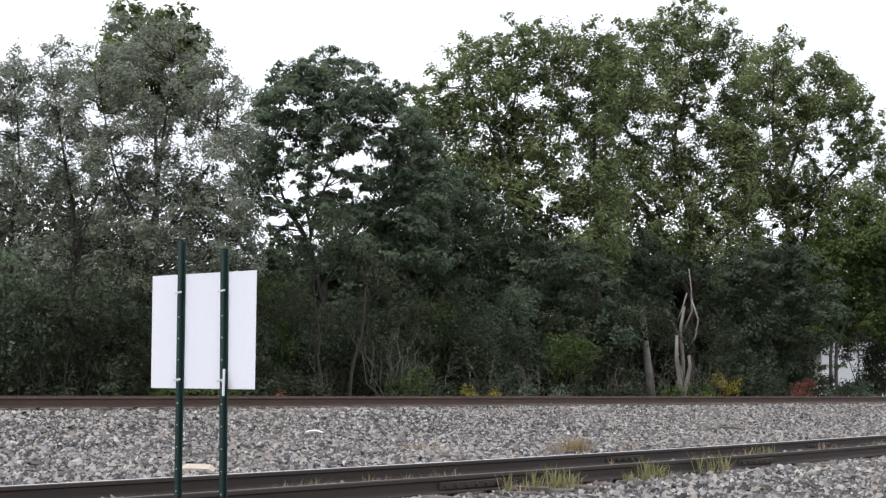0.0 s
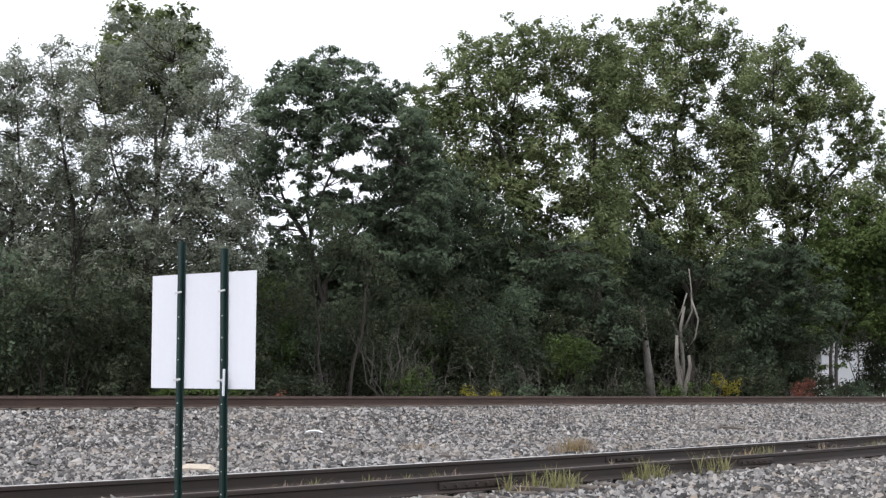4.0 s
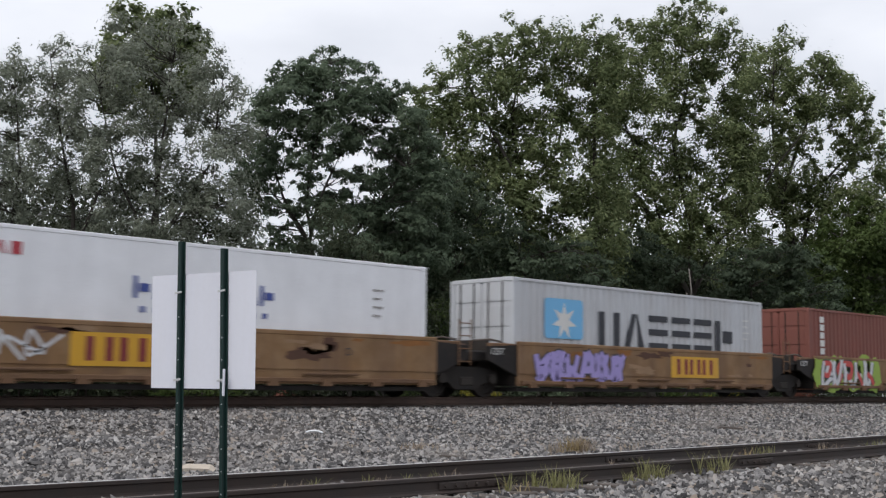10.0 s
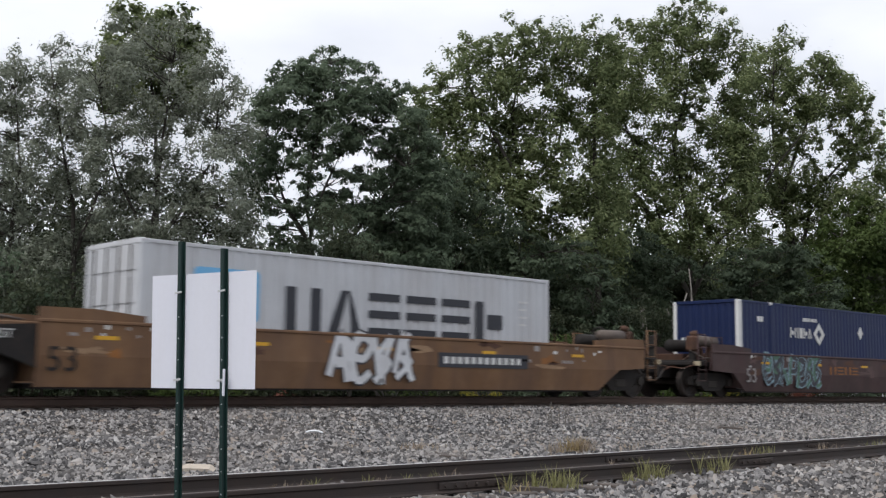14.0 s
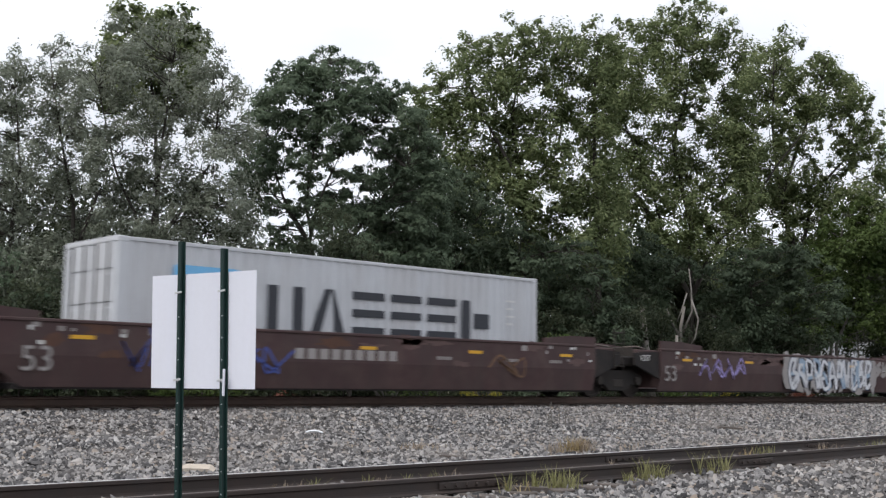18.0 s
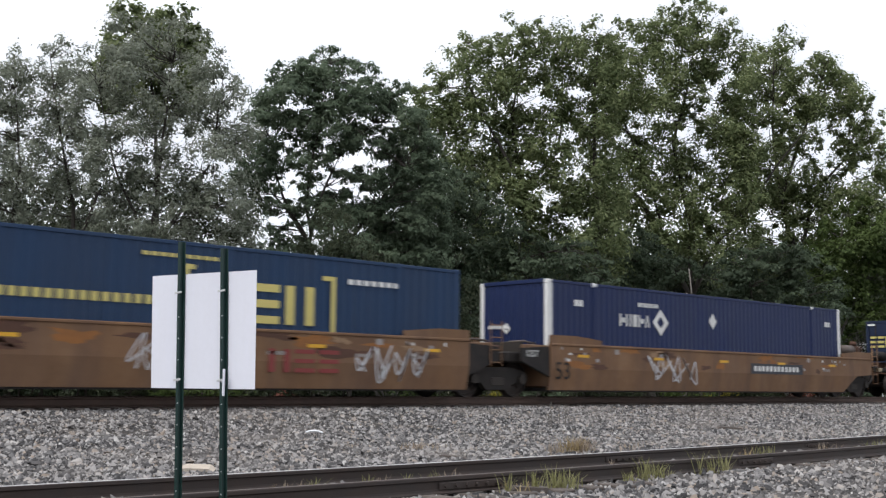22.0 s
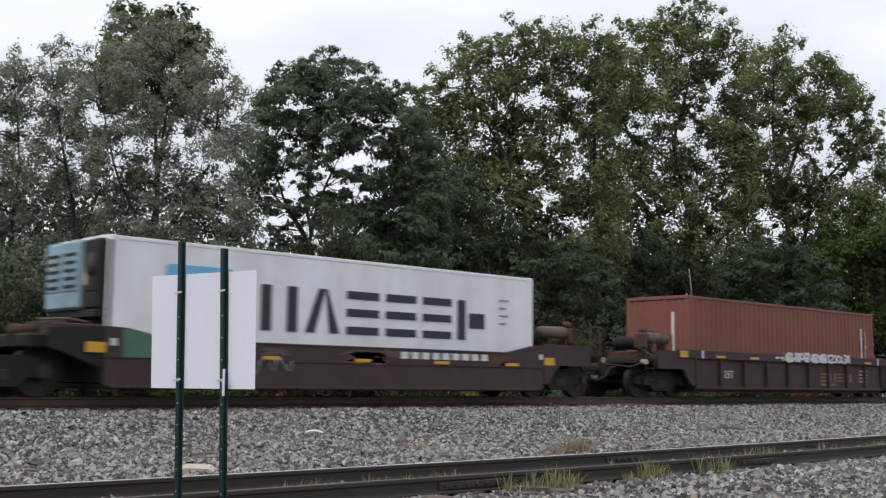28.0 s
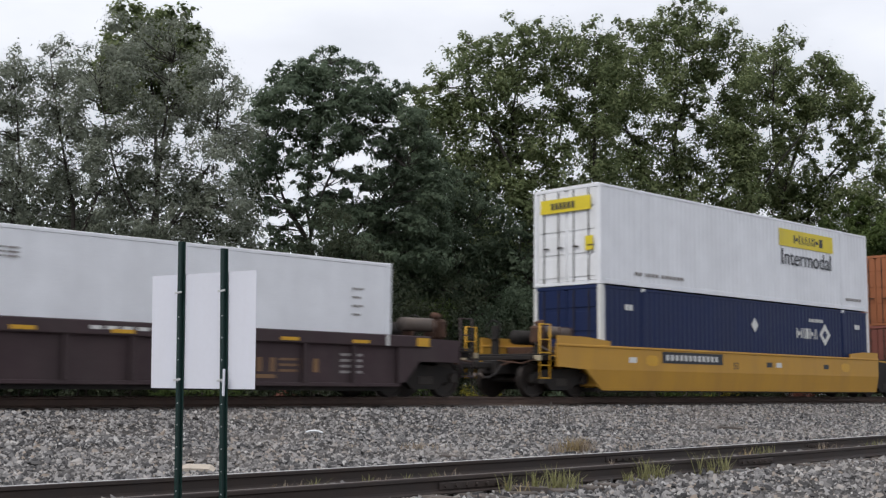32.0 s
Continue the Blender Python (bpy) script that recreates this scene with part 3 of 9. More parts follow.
P = {
    "white": paint("reefer_white", (0.81, 0.82, 0.84), 0.5, (0.50, 0.48, 0.45), 0.40),
    "white2": paint("box_white", (0.82, 0.83, 0.86), 0.45, (0.60, 0.60, 0.62), 0.3),
    "grey": paint("box_grey", (0.53, 0.545, 0.57), 0.55, (0.36, 0.33, 0.31), 0.35),
    "navy": paint("box_navy", (0.011, 0.022, 0.078), 0.5, (0.022, 0.028, 0.06), 0.5, spec=0.2),
    "teal": paint("box_teal", (0.018, 0.044, 0.100), 0.55, (0.03, 0.042, 0.07), 0.5, spec=0.22),
    "slate": paint("box_slate", (0.017, 0.026, 0.056), 0.55, (0.028, 0.033, 0.05), 0.5, spec=0.22),
    "blue": paint("box_blue", (0.034, 0.080, 0.33), 0.55, (0.035, 0.06, 0.18), 0.4),
    "violet": paint("box_violet_blue", (0.044, 0.078, 0.28), 0.6, (0.06, 0.08, 0.22), 0.4),
    "sky": paint("box_faded_blue", (0.052, 0.095, 0.25), 0.6, (0.06, 0.09, 0.18), 0.4),
    "red": paint("box_red", (0.27, 0.052, 0.052), 0.6, (0.16, 0.06, 0.05), 0.4),
    "brown": paint("box_brown_red", (0.215, 0.076, 0.058), 0.65, (0.14, 0.066, 0.05), 0.45),
    "orange": paint("box_orange_brown", (0.36, 0.13, 0.055), 0.6, (0.16, 0.08, 0.05), 0.4),
    "ochre": paint("car_ochre", (0.225, 0.128, 0.058), 0.75, (0.12, 0.068, 0.045), 0.75, 0.9, True, 0.25, wear=(0.33, 0.22, 0.13), wear_amt=0.5),
    "ochre2": paint("car_ochre_rusty", (0.165, 0.090, 0.045), 0.78, (0.085, 0.05, 0.038), 0.75, 0.9, True, 0.28, wear=(0.25, 0.15, 0.085), wear_amt=0.55, wear_scale=1.1),
    "maroon": paint("car_maroon", (0.060, 0.032, 0.032), 0.75, (0.045, 0.034, 0.032), 0.6, 0.9, True, 0.28, wear=(0.11, 0.075, 0.065), wear_amt=0.5, wear_scale=1.3),
    "maroon2": paint("car_dark_maroon", (0.046, 0.027, 0.031), 0.75, (0.05, 0.04, 0.038), 0.6, 0.9, True, 0.28, wear=(0.085, 0.06, 0.06), wear_amt=0.45, wear_scale=1.3),
    "ochre3": paint("car_ochre_bright", (0.25, 0.135, 0.05), 0.72, (0.17, 0.09, 0.04), 0.65, 0.9, True, 0.22, wear=(0.38, 0.24, 0.11), wear_amt=0.45, wear_scale=1.2),
    "post_orange": paint("post_orange_brown", (0.36, 0.135, 0.075), 0.6, (0.2, 0.09, 0.06), 0.4),
    "yellow": paint("car_yellow", (0.50, 0.27, 0.035), 0.55, (0.28, 0.15, 0.05), 0.35, 0.9, True, 0.12),
    "frame_dark": paint("truck_iron", (0.017, 0.015, 0.014), 0.85, (0.032, 0.024, 0.019), 0.6, 3.0, False, 0.3),
    "rusty": paint("rusty_iron", (0.085, 0.042, 0.026), 0.85, (0.035, 0.024, 0.02), 0.7, 3.0, False, 0.35),
    "tan_panel": paint("faded_tan_panel", (0.42, 0.285, 0.115), 0.75, (0.28, 0.17, 0.08), 0.5, 3.0, False, 0.2),
    "lemon": paint("lemon_yellow", (0.72, 0.57, 0.03), 0.5, (0.5, 0.38, 0.05), 0.3),
    "tank": paint("grimy_pale_metal", (0.125, 0.10, 0.085), 0.7, (0.08, 0.06, 0.05), 0.6, 3.0, False, 0.3),
    "cream": paint("cream_mark", (0.42, 0.36, 0.25), 0.65, (0.2, 0.16, 0.11), 0.5, 3.0, False),
    "tan_rust": paint("bleached_rust", (0.30, 0.195, 0.115), 0.8, (0.19, 0.11, 0.065), 0.6, 4.0, False, 0.3),
    "orange_rust": paint("orange_rust", (0.27, 0.115, 0.035), 0.85, (0.14, 0.07, 0.035), 0.6, 4.0, False, 0.3),
    "dark_rust": paint("dark_rust", (0.095, 0.048, 0.032), 0.85, (0.06, 0.035, 0.027), 0.6, 4.0, False, 0.3),
    "pink_wear": paint("worn_primer", (0.115, 0.072, 0.066), 0.8, (0.07, 0.045, 0.042), 0.6, 4.0, False, 0.3),
    # grimy iron; also fills machinery recesses in place of their shade
    "black": paint("grime_and_recess_black", (0.014, 0.012, 0.012), 0.8, (0.035, 0.026, 0.020), 0.6, 3.0, False, 0.3),
    "steel": paint("dirty_steel", (0.036, 0.030, 0.026), 0.8, (0.03, 0.022, 0.018), 0.7, 3.0, False, 0.3),
    "wheel": mat("wheel_steel", (0.024, 0.020, 0.018), 0.7, 0.3, 0.25, 3.0, 50.0, 0.1, (0.05, 0.03, 0.022), 0.6, 4.0),
    "loco_blue": paint("engine_blue", (0.009, 0.018, 0.062), 0.42, (0.018, 0.024, 0.046), 0.45, 1.0, True, 0.14, 0.05, 0.22),
    "loco_yellow": paint("engine_yellow", (0.50, 0.24, 0.022), 0.45, (0.32, 0.17, 0.05), 0.3, 1.5, True, 0.1, 0.05),
    "stripe": paint("engine_stripe", (0.72, 0.42, 0.03), 0.4, (0.4, 0.24, 0.05), 0.25, 1.5, True, 0.08, 0.03),
    "teal_pale": paint("faded_teal", (0.24, 0.36, 0.42), 0.6, (0.10, 0.12, 0.13), 0.6, 2.0, False),
    "loco_grey": paint("engine_tank_grey", (0.013, 0.014, 0.018), 0.7, (0.032, 0.030, 0.030), 0.6, 1.6, True, 0.3),
    "loco_truck": paint("engine_truck_grey", (0.056, 0.049, 0.044), 0.85, (0.022, 0.019, 0.017), 0.7, 3.5, False, 0.35),
    "plow": paint("plow_grey", (0.042, 0.039, 0.038), 0.75, (0.045, 0.034, 0.028), 0.5, 2.0, True, 0.2),
    "ink": paint("mark_dark", (0.030, 0.033, 0.042), 0.6, (0.05, 0.05, 0.055), 0.2),
    "chalk": paint("mark_white", (0.70, 0.70, 0.68), 0.6, (0.45, 0.43, 0.4), 0.4),
    "faint": paint("mark_faint", (0.30, 0.28, 0.27), 0.7, (0.2, 0.17, 0.15), 0.4),
    "skyblue": paint("mark_sky_blue", (0.16, 0.44, 0.72), 0.5, (0.2, 0.4, 0.6), 0.2),
    "gold": paint("mark_gold", (0.58, 0.50, 0.16), 0.55, (0.4, 0.34, 0.14), 0.2),
    "amber": paint("mark_amber", (0.62, 0.34, 0.02), 0.45, (0.4, 0.22, 0.04), 0.4),
    "mark_or": paint("mark_orange", (0.46, 0.18, 0.026), 0.5, (0.35, 0.15, 0.04), 0.3),
    "mark_red": paint("mark_red", (0.42, 0.045, 0.06), 0.55, (0.25, 0.06, 0.06), 0.3),
    "mark_maroon": paint("mark_maroon", (0.20, 0.030, 0.030), 0.6, (0.2, 0.06, 0.04), 0.4),
    "mark_blue": paint("mark_blue", (0.05, 0.08, 0.30), 0.5, (0.06, 0.09, 0.25), 0.2),
    "lilac": paint("spray_lilac", (0.36, 0.30, 0.62), 0.6, (0.25, 0.2, 0.4), 0.3),
    "aqua": paint("spray_aqua", (0.16, 0.42, 0.52), 0.6, (0.12, 0.28, 0.35), 0.3),
    "haze_blue": paint("spray_pale_blue", (0.27, 0.36, 0.46), 0.6, (0.2, 0.24, 0.3), 0.3, 2.0, False),
    "spray": paint("spray_white", (0.60, 0.61, 0.63), 0.6, (0.40, 0.38, 0.38), 0.4, 2.0, False),
    "spray_dark": paint("spray_dark", (0.035, 0.035, 0.045), 0.6, (0.06, 0.05, 0.05), 0.3, 2.0, False),
    "lime": paint("spray_lime", (0.28, 0.40, 0.06), 0.6, (0.2, 0.28, 0.06), 0.3, 2.0, False),
    "coral": paint("spray_coral", (0.52, 0.07, 0.06), 0.6, (0.4, 0.08, 0.06), 0.3, 2.0, False),
    "green": paint("spray_green", (0.07, 0.15, 0.10), 0.6, (0.05, 0.09, 0.07), 0.3, 2.0, False),
    "glass": mat("cab_glass", (0.012, 0.015, 0.02), 0.1, 0.0, 0.05, 2.0, 20.0, 0.0, spec=0.35),
    "glass_sky": mat("cab_windscreen", (0.26, 0.30, 0.38), 0.12, 0.75, 0.05, 2.0, 20.0, 0.0, spec=0.9),
    "frame": paint("window_frame", (0.55, 0.57, 0.60), 0.4, (0.3, 0.3, 0.3), 0.2),
    "roof": paint("engine_roof", (0.62, 0.63, 0.65), 0.5, (0.4, 0.4, 0.4), 0.3),
    "lamp": glow_mat("lit_lamp", (1.0, 0.84, 0.70), 2.2),
}
RUNNERS = []      # things that roll with the train: (object, place along the train)
WHEELS = []       # (wheelset, radius)


# -- marks painted on flat sides (the side that faces the camera is -y) --
def bar_word(name, x0, x1, z0, z1, count, y, material, parent, label, weight=0.24, seed=1, shapes=""):
    """A brand name as a row of plain blocks of its size and weight, no letters. shapes: u uprights, t wedge, l level bars, s an upright and a slab, b one block."""
    rng = random.Random(seed)
    step, H = (x1 - x0) / count, z1 - z0
    for i in range(count):
        a, b = x0 + i * step + step * 0.06, x0 + (i + 1) * step - step * 0.12
        w = b - a
        s, h = w * (0.22 + weight * 0.25), H * (0.13 + weight * 0.2)
        kind = shapes[i] if i < len(shapes) else ("u" if rng.random() < 0.5 or count < 3 else "l")
        quads = []

        def slab(p, q, lo, hi):
            quads.append([(p, lo), (q, lo), (q, hi), (p, hi)])
        if kind == "u":
            slab(a, a + s, z0, z1)
            slab(b - s, b, z0, z1)
        elif kind == "b":
            slab(a + w * 0.12, b - w * 0.08, z0, z1)
        elif kind == "t":
            quads.append([(a, z0), (a + s, z0), (a + w * 0.5 + s * 0.3, z1), (a + w * 0.5 - s * 0.4, z1)])
            quads.append([(b - s, z0), (b, z0), (a + w * 0.5 + s * 0.5, z1), (a + w * 0.5 + s * 0.32, z1)])
        elif kind == "s":
            slab(a, a + s, z0, z1)
            slab(a + s * 1.5, b, z0 + H * 0.30, z0 + H * 0.68)
        else:
            for k in range(3):
                zz = z0 + k * (H - h) / 2
                slab(a, b, zz, zz + h)
        for k, q in enumerate(quads):
            part(name, Form().plate(q, y), material, parent, label if i == 0 and k == 0 else "")


def bars(name, x0, x1, z0, z1, count, y, material, parent, label="", gap=0.3):
    """Small writing that cannot be read: plain bars, in one mark; large ones piece by piece."""
    f = Form()
    step = (x1 - x0) / count
    if z1 - z0 > 0.12:
        for i in range(count):
            a = x0 + i * step
            part(name.rstrip("s"), rect(a, a + step * (1 - gap), z0, z1, y), material, parent, label if i == 0 else "")
        return None
    for i in range(count):
        a = x0 + i * step
        f.plate([(a, z0), (a + step * (1 - gap), z0), (a + step * (1 - gap), z1), (a, z1)], y)
    return part(name, f, material, parent, label)


def letters(text, x, z, size, y, material, parent, label="", end=False):
    """Readable figures and plain words, with the built-in font."""
    key = ("text", text, round(size, 3))
    if key not in MESHES:
        cu = bpy.data.curves.new("lettering", "FONT")
        cu.body, cu.size, cu.extrude = text, size, 0.003
        ob = bpy.data.objects.new("lettering", cu)
        scene.collection.objects.link(ob)
        me = bpy.data.meshes.new_from_object(ob.evaluated_get(bpy.context.evaluated_depsgraph_get()))
        bpy.data.objects.remove(ob)
        bpy.data.curves.remove(cu)
        me.materials.clear()
        MESHES[key] = me
    me = MESHES[key].copy()
    me.materials.clear()
    me.materials.append(material)
    ob = new("lettering", me)
    ob.parent = parent
    ob.matrix_basis = pose(x, y - 0.004, z, 90, 0, 0) if not end else pose(x, y, z, 90, 0, -90)
    if label:
        ob["label"] = label
    return ob


def rect(x0, x1, z0, z1, y, t=0.005):
    return Form().plate([(x0, z0), (x1, z0), (x1, z1), (x0, z1)], y, t)


def rounded(x0, x1, z0, z1, r, y, t=0.005):
    pts = []
    for cx, cz, a0 in ((x1 - r, z1 - r, 0), (x0 + r, z1 - r, 90), (x0 + r, z0 + r, 180), (x1 - r, z0 + r, 270)):
        pts += [(cx + r * math.cos(radians(a0 + k * 30)), cz + r * math.sin(radians(a0 + k * 30))) for k in range(4)]
    return Form().plate(pts[::-1], y, t)


def star(cx, cz, r, y, points=7, inner=0.42, t=0.005):
    f = Form()
    n = points * 2
    pts = [(cx + (r if k % 2 == 0 else r * inner) * math.sin(math.pi * k / points), cz + (r if k % 2 == 0 else r * inner) * math.cos(math.pi * k / points)) for k in range(n)]
    vs = [(cx, y - t, cz)] + [(x, y - t, z) for x, z in pts] + [(x, y, z) for x, z in pts]
    fs = [(0, 1 + k, 1 + (k + 1) % n) for k in range(n)] + [(1 + k, 1 + n + k, 1 + n + (k + 1) % n, 1 + (k + 1) % n) for k in range(n)]
    return f.add(vs, fs)


def diamond(cx, cz, r, y, hole=0.0, t=0.005):
    if not hole:
        return Form().plate([(cx - r * 0.85, cz), (cx, cz - r), (cx + r * 0.85, cz), (cx, cz + r)], y, t)
    f = Form()
    o = [(cx - r, cz), (cx, cz - r), (cx + r, cz), (cx, cz + r)]
    i = [(cx + (x - cx) * hole, cz + (z - cz) * hole) for x, z in o]
    for k in range(4):
        f.plate([o[k], o[(k + 1) % 4], i[(k + 1) % 4], i[k]], y, t)
    return f


def stroke(f, pts, w, y, t=0.006):
    """A flat painted ribbon along (x, z) points."""
    n = len(pts)
    vs, fs = [], []
    for k in range(n):
        (x0, z0), (x1, z1) = pts[max(k - 1, 0)], pts[min(k + 1, n - 1)]
        d = math.hypot(x1 - x0, z1 - z0) or 1
        nx, nz = -(z1 - z0) / d * w / 2, (x1 - x0) / d * w / 2
        vs += [(pts[k][0] + nx, y - t, pts[k][1] + nz), (pts[k][0] - nx, y - t, pts[k][1] - nz)]
        if k:
            fs.append((2 * k - 2, 2 * k - 1, 2 * k + 1, 2 * k))
    return f.add(vs, fs)


def blob(cx, cz, rx, rz, rng, y, t, n=14, wob=0.25):
    pts = []
    for k in range(n):
        a = -2 * math.pi * k / n
        r = 1 + rng.uniform(-wob, wob)
        ca, sa = math.cos(a), math.sin(a)
        sq = (abs(ca) ** 4 + abs(sa) ** 4) ** -0.25
        pts.append((cx + rx * r * ca * sq, cz + rz * r * sa * sq))
    vs = [(cx, y - t, cz)] + [(x, y - t, z) for x, z in pts]
    return Form().add(vs, [(0, 1 + k, 1 + (k + 1) % n) for k in range(n)])


def graffiti(x0, x1, z0, z1, y, fill, line, parent, seed, count=5, back=None, label="spray-painted graffiti", shade=None):
    """Fat overlapping spray strokes with outlines, none of them a letter."""
    rng = random.Random(seed)
    step, H = (x1 - x0) / count, z1 - z0
    if back:
        for i in range(count + 1):
            part("spray_cloud", blob(x0 + i * step, (z0 + z1) / 2 + rng.uniform(-0.05, 0.05), step * 0.7, H * 0.54, rng, y, 0.004), back, parent)
    moves = (((-0.4, -0.5), (-0.35, 0.0), (-0.3, 0.5)), ((-0.35, 0.45), (0.3, 0.35), (0.1, -0.05), (-0.3, 0.0)), ((-0.2, 0.05), (0.15, -0.2), (0.45, -0.5)), ((0.4, 0.5), (-0.1, 0.1), (0.35, -0.1), (-0.3, -0.5)),
             ((-0.4, 0.5), (-0.1, -0.45), (0.15, -0.05), (0.4, 0.5)), ((0.35, 0.35), (-0.1, 0.5), (-0.4, 0.0), (-0.1, -0.5), (0.4, -0.35)), ((-0.45, -0.4), (0.0, 0.5), (0.4, -0.45)), ((-0.3, -0.1), (0.3, -0.05)))
    for i in range(count):
        cx, cz = x0 + (i + 0.5) * step, (z0 + z1) / 2 + rng.uniform(-0.04, 0.04) * H
        lean, fat = rng.uniform(-0.1, 0.3), min(0.26, 0.25 * min(step, H)) * rng.uniform(0.85, 1.25)
        under, over, dark = Form(), Form(), Form()
        for k, mv in enumerate(rng.sample(moves, 3)):
            q = [(cx + (px + rng.uniform(-0.08, 0.08)) * step * 1.05 + lean * pz * H * 0.5, cz + (pz + rng.uniform(-0.06, 0.06)) * (H - fat)) for px, pz in mv]
            # rounded way from point to point
            pts = []
            for j in range(len(q) - 1):
                p0, p1, p2, p3 = q[max(j - 1, 0)], q[j], q[j + 1], q[min(j + 2, len(q) - 1)]
                for u in (0.0, 0.25, 0.5, 0.75):
                    pts.append(tuple(0.5 * (2 * b_ + (c_ - a_) * u + (2 * a_ - 5 * b_ + 4 * c_ - d_) * u * u + (3 * b_ - a_ - 3 * c_ + d_) * u ** 3) for a_, b_, c_, d_ in zip(p0, p1, p2, p3)))
            pts.append(q[-1])
            stroke(under, pts, fat + 0.09, y, 0.0055 + 0.0008 * k)
            stroke(dark if shade and k == 1 else over, pts, fat, y, 0.0085 + 0.0008 * k)
        if line:
            part("spray_outline", under, line, parent)
        part("spray_shape", over, fill, parent, label if i == 0 else "")
        if shade:
            part("spray_shade", dark, shade, parent)


def scuffs(parent, half, y, seed, tones, n=9, low=0.82, high=1.38):
    """Bleached, rusty and sooty patches on a car's side."""
    rng = random.Random(seed)
    for k in range(n):
        x = rng.uniform(-half + 0.6, half - 0.6)
        part("rust_patch", blob(x, rng.uniform(low, high), rng.uniform(0.10, 0.55), rng.uniform(0.03, 0.13), rng, y, 0.0022, 16, 0.45), rng.choice(tones), parent)


def scrawl(x0, x1, z0, z1, y, material, parent, seed, loops=4, w=0.035, label="thin spray-painted scrawl"):
    """Hasty spray lines, up and down and back over themselves."""
    rng = random.Random(seed)
    step, H = (x1 - x0) / loops, z1 - z0
    for i in range(loops):
        cx, q = x0 + (i + 0.5) * step, []
        for k in range(rng.randrange(5, 8)):
            up = 0.5 if k % 2 else -0.5
            q.append((cx + (k / 6 - 0.5) * step * 0.8 + math.sin(k * 2.3 + seed) * 0.42 * step, (z0 + z1) / 2 + up * H * rng.uniform(0.2, 0.95)))
        pts = []
        for j in range(len(q) - 1):
            p0, p1, p2, p3 = q[max(j - 1, 0)], q[j], q[j + 1], q[min(j + 2, len(q) - 1)]
            for u in (0.0, 0.2, 0.4, 0.6, 0.8):
                pts.append(tuple(0.5 * (2 * b_ + (c_ - a_) * u + (2 * a_ - 5 * b_ + 4 * c_ - d_) * u * u + (3 * b_ - a_ - 3 * c_ + d_) * u ** 3) for a_, b_, c_, d_ in zip(p0, p1, p2, p3)))
        pts.append(q[-1])
        part("spray_scrawl", stroke(Form(), pts, w * 0.65, y, 0.006 + 0.0008 * (i % 4)), material, parent, label if i == 0 else "")


# -- containers --
def corrugated(x0, x1, y, z0, z1, depth, pitch, flat=0.3):
    """A pressed steel wall along x: outer flats at y, recesses inwards (towards +depth)."""
    n = max(1, round((x1 - x0) / pitch))
    p = (x1 - x0) / n
    prof = []
    for i in range(n):
        a = x0 + i * p
        prof += [(a, y), (a + p * flat, y), (a + p * (flat + 0.2), y + depth), (a + p * (flat + 0.5), y + depth)]
    prof.append((x1, y))
    vs = [(px, py, z) for px, py in prof for z in (z0, z1)]
    fs = [(2 * i, 2 * i + 2, 2 * i + 3, 2 * i + 1) for i in range(len(prof) - 1)]
    return Form().add(vs, fs)


def corrugated_end(x, y0, y1, z0, z1, depth, pitch):
    f = corrugated(y0, y1, x, z0, z1, depth, pitch)
    f.v = [(b, a, c) for a, b, c in f.v]
    f.f = [q[::-1] for q in f.f]
    return f


def rods(x, y0, y1, z0, z1, n, parent, material, tag):
    for i in range(n):
        y = y0 + (i + 0.5) * (y1 - y0) / n
        part("locking_rod", lambda: Form().tube([(0, 0, z0), (0, 0, z1)], 0.018, 6), material, parent, key=("rod", tag, z0, z1), at=pose(x - 0.03, y, 0))
        part("rod_handle", lambda: Form().box(-0.03, -0.005, -0.2, 0.02, -0.02, 0.02), material, parent, key=("rodh", tag), at=pose(x - 0.03, y, z0 + (z1 - z0) * 0.38))


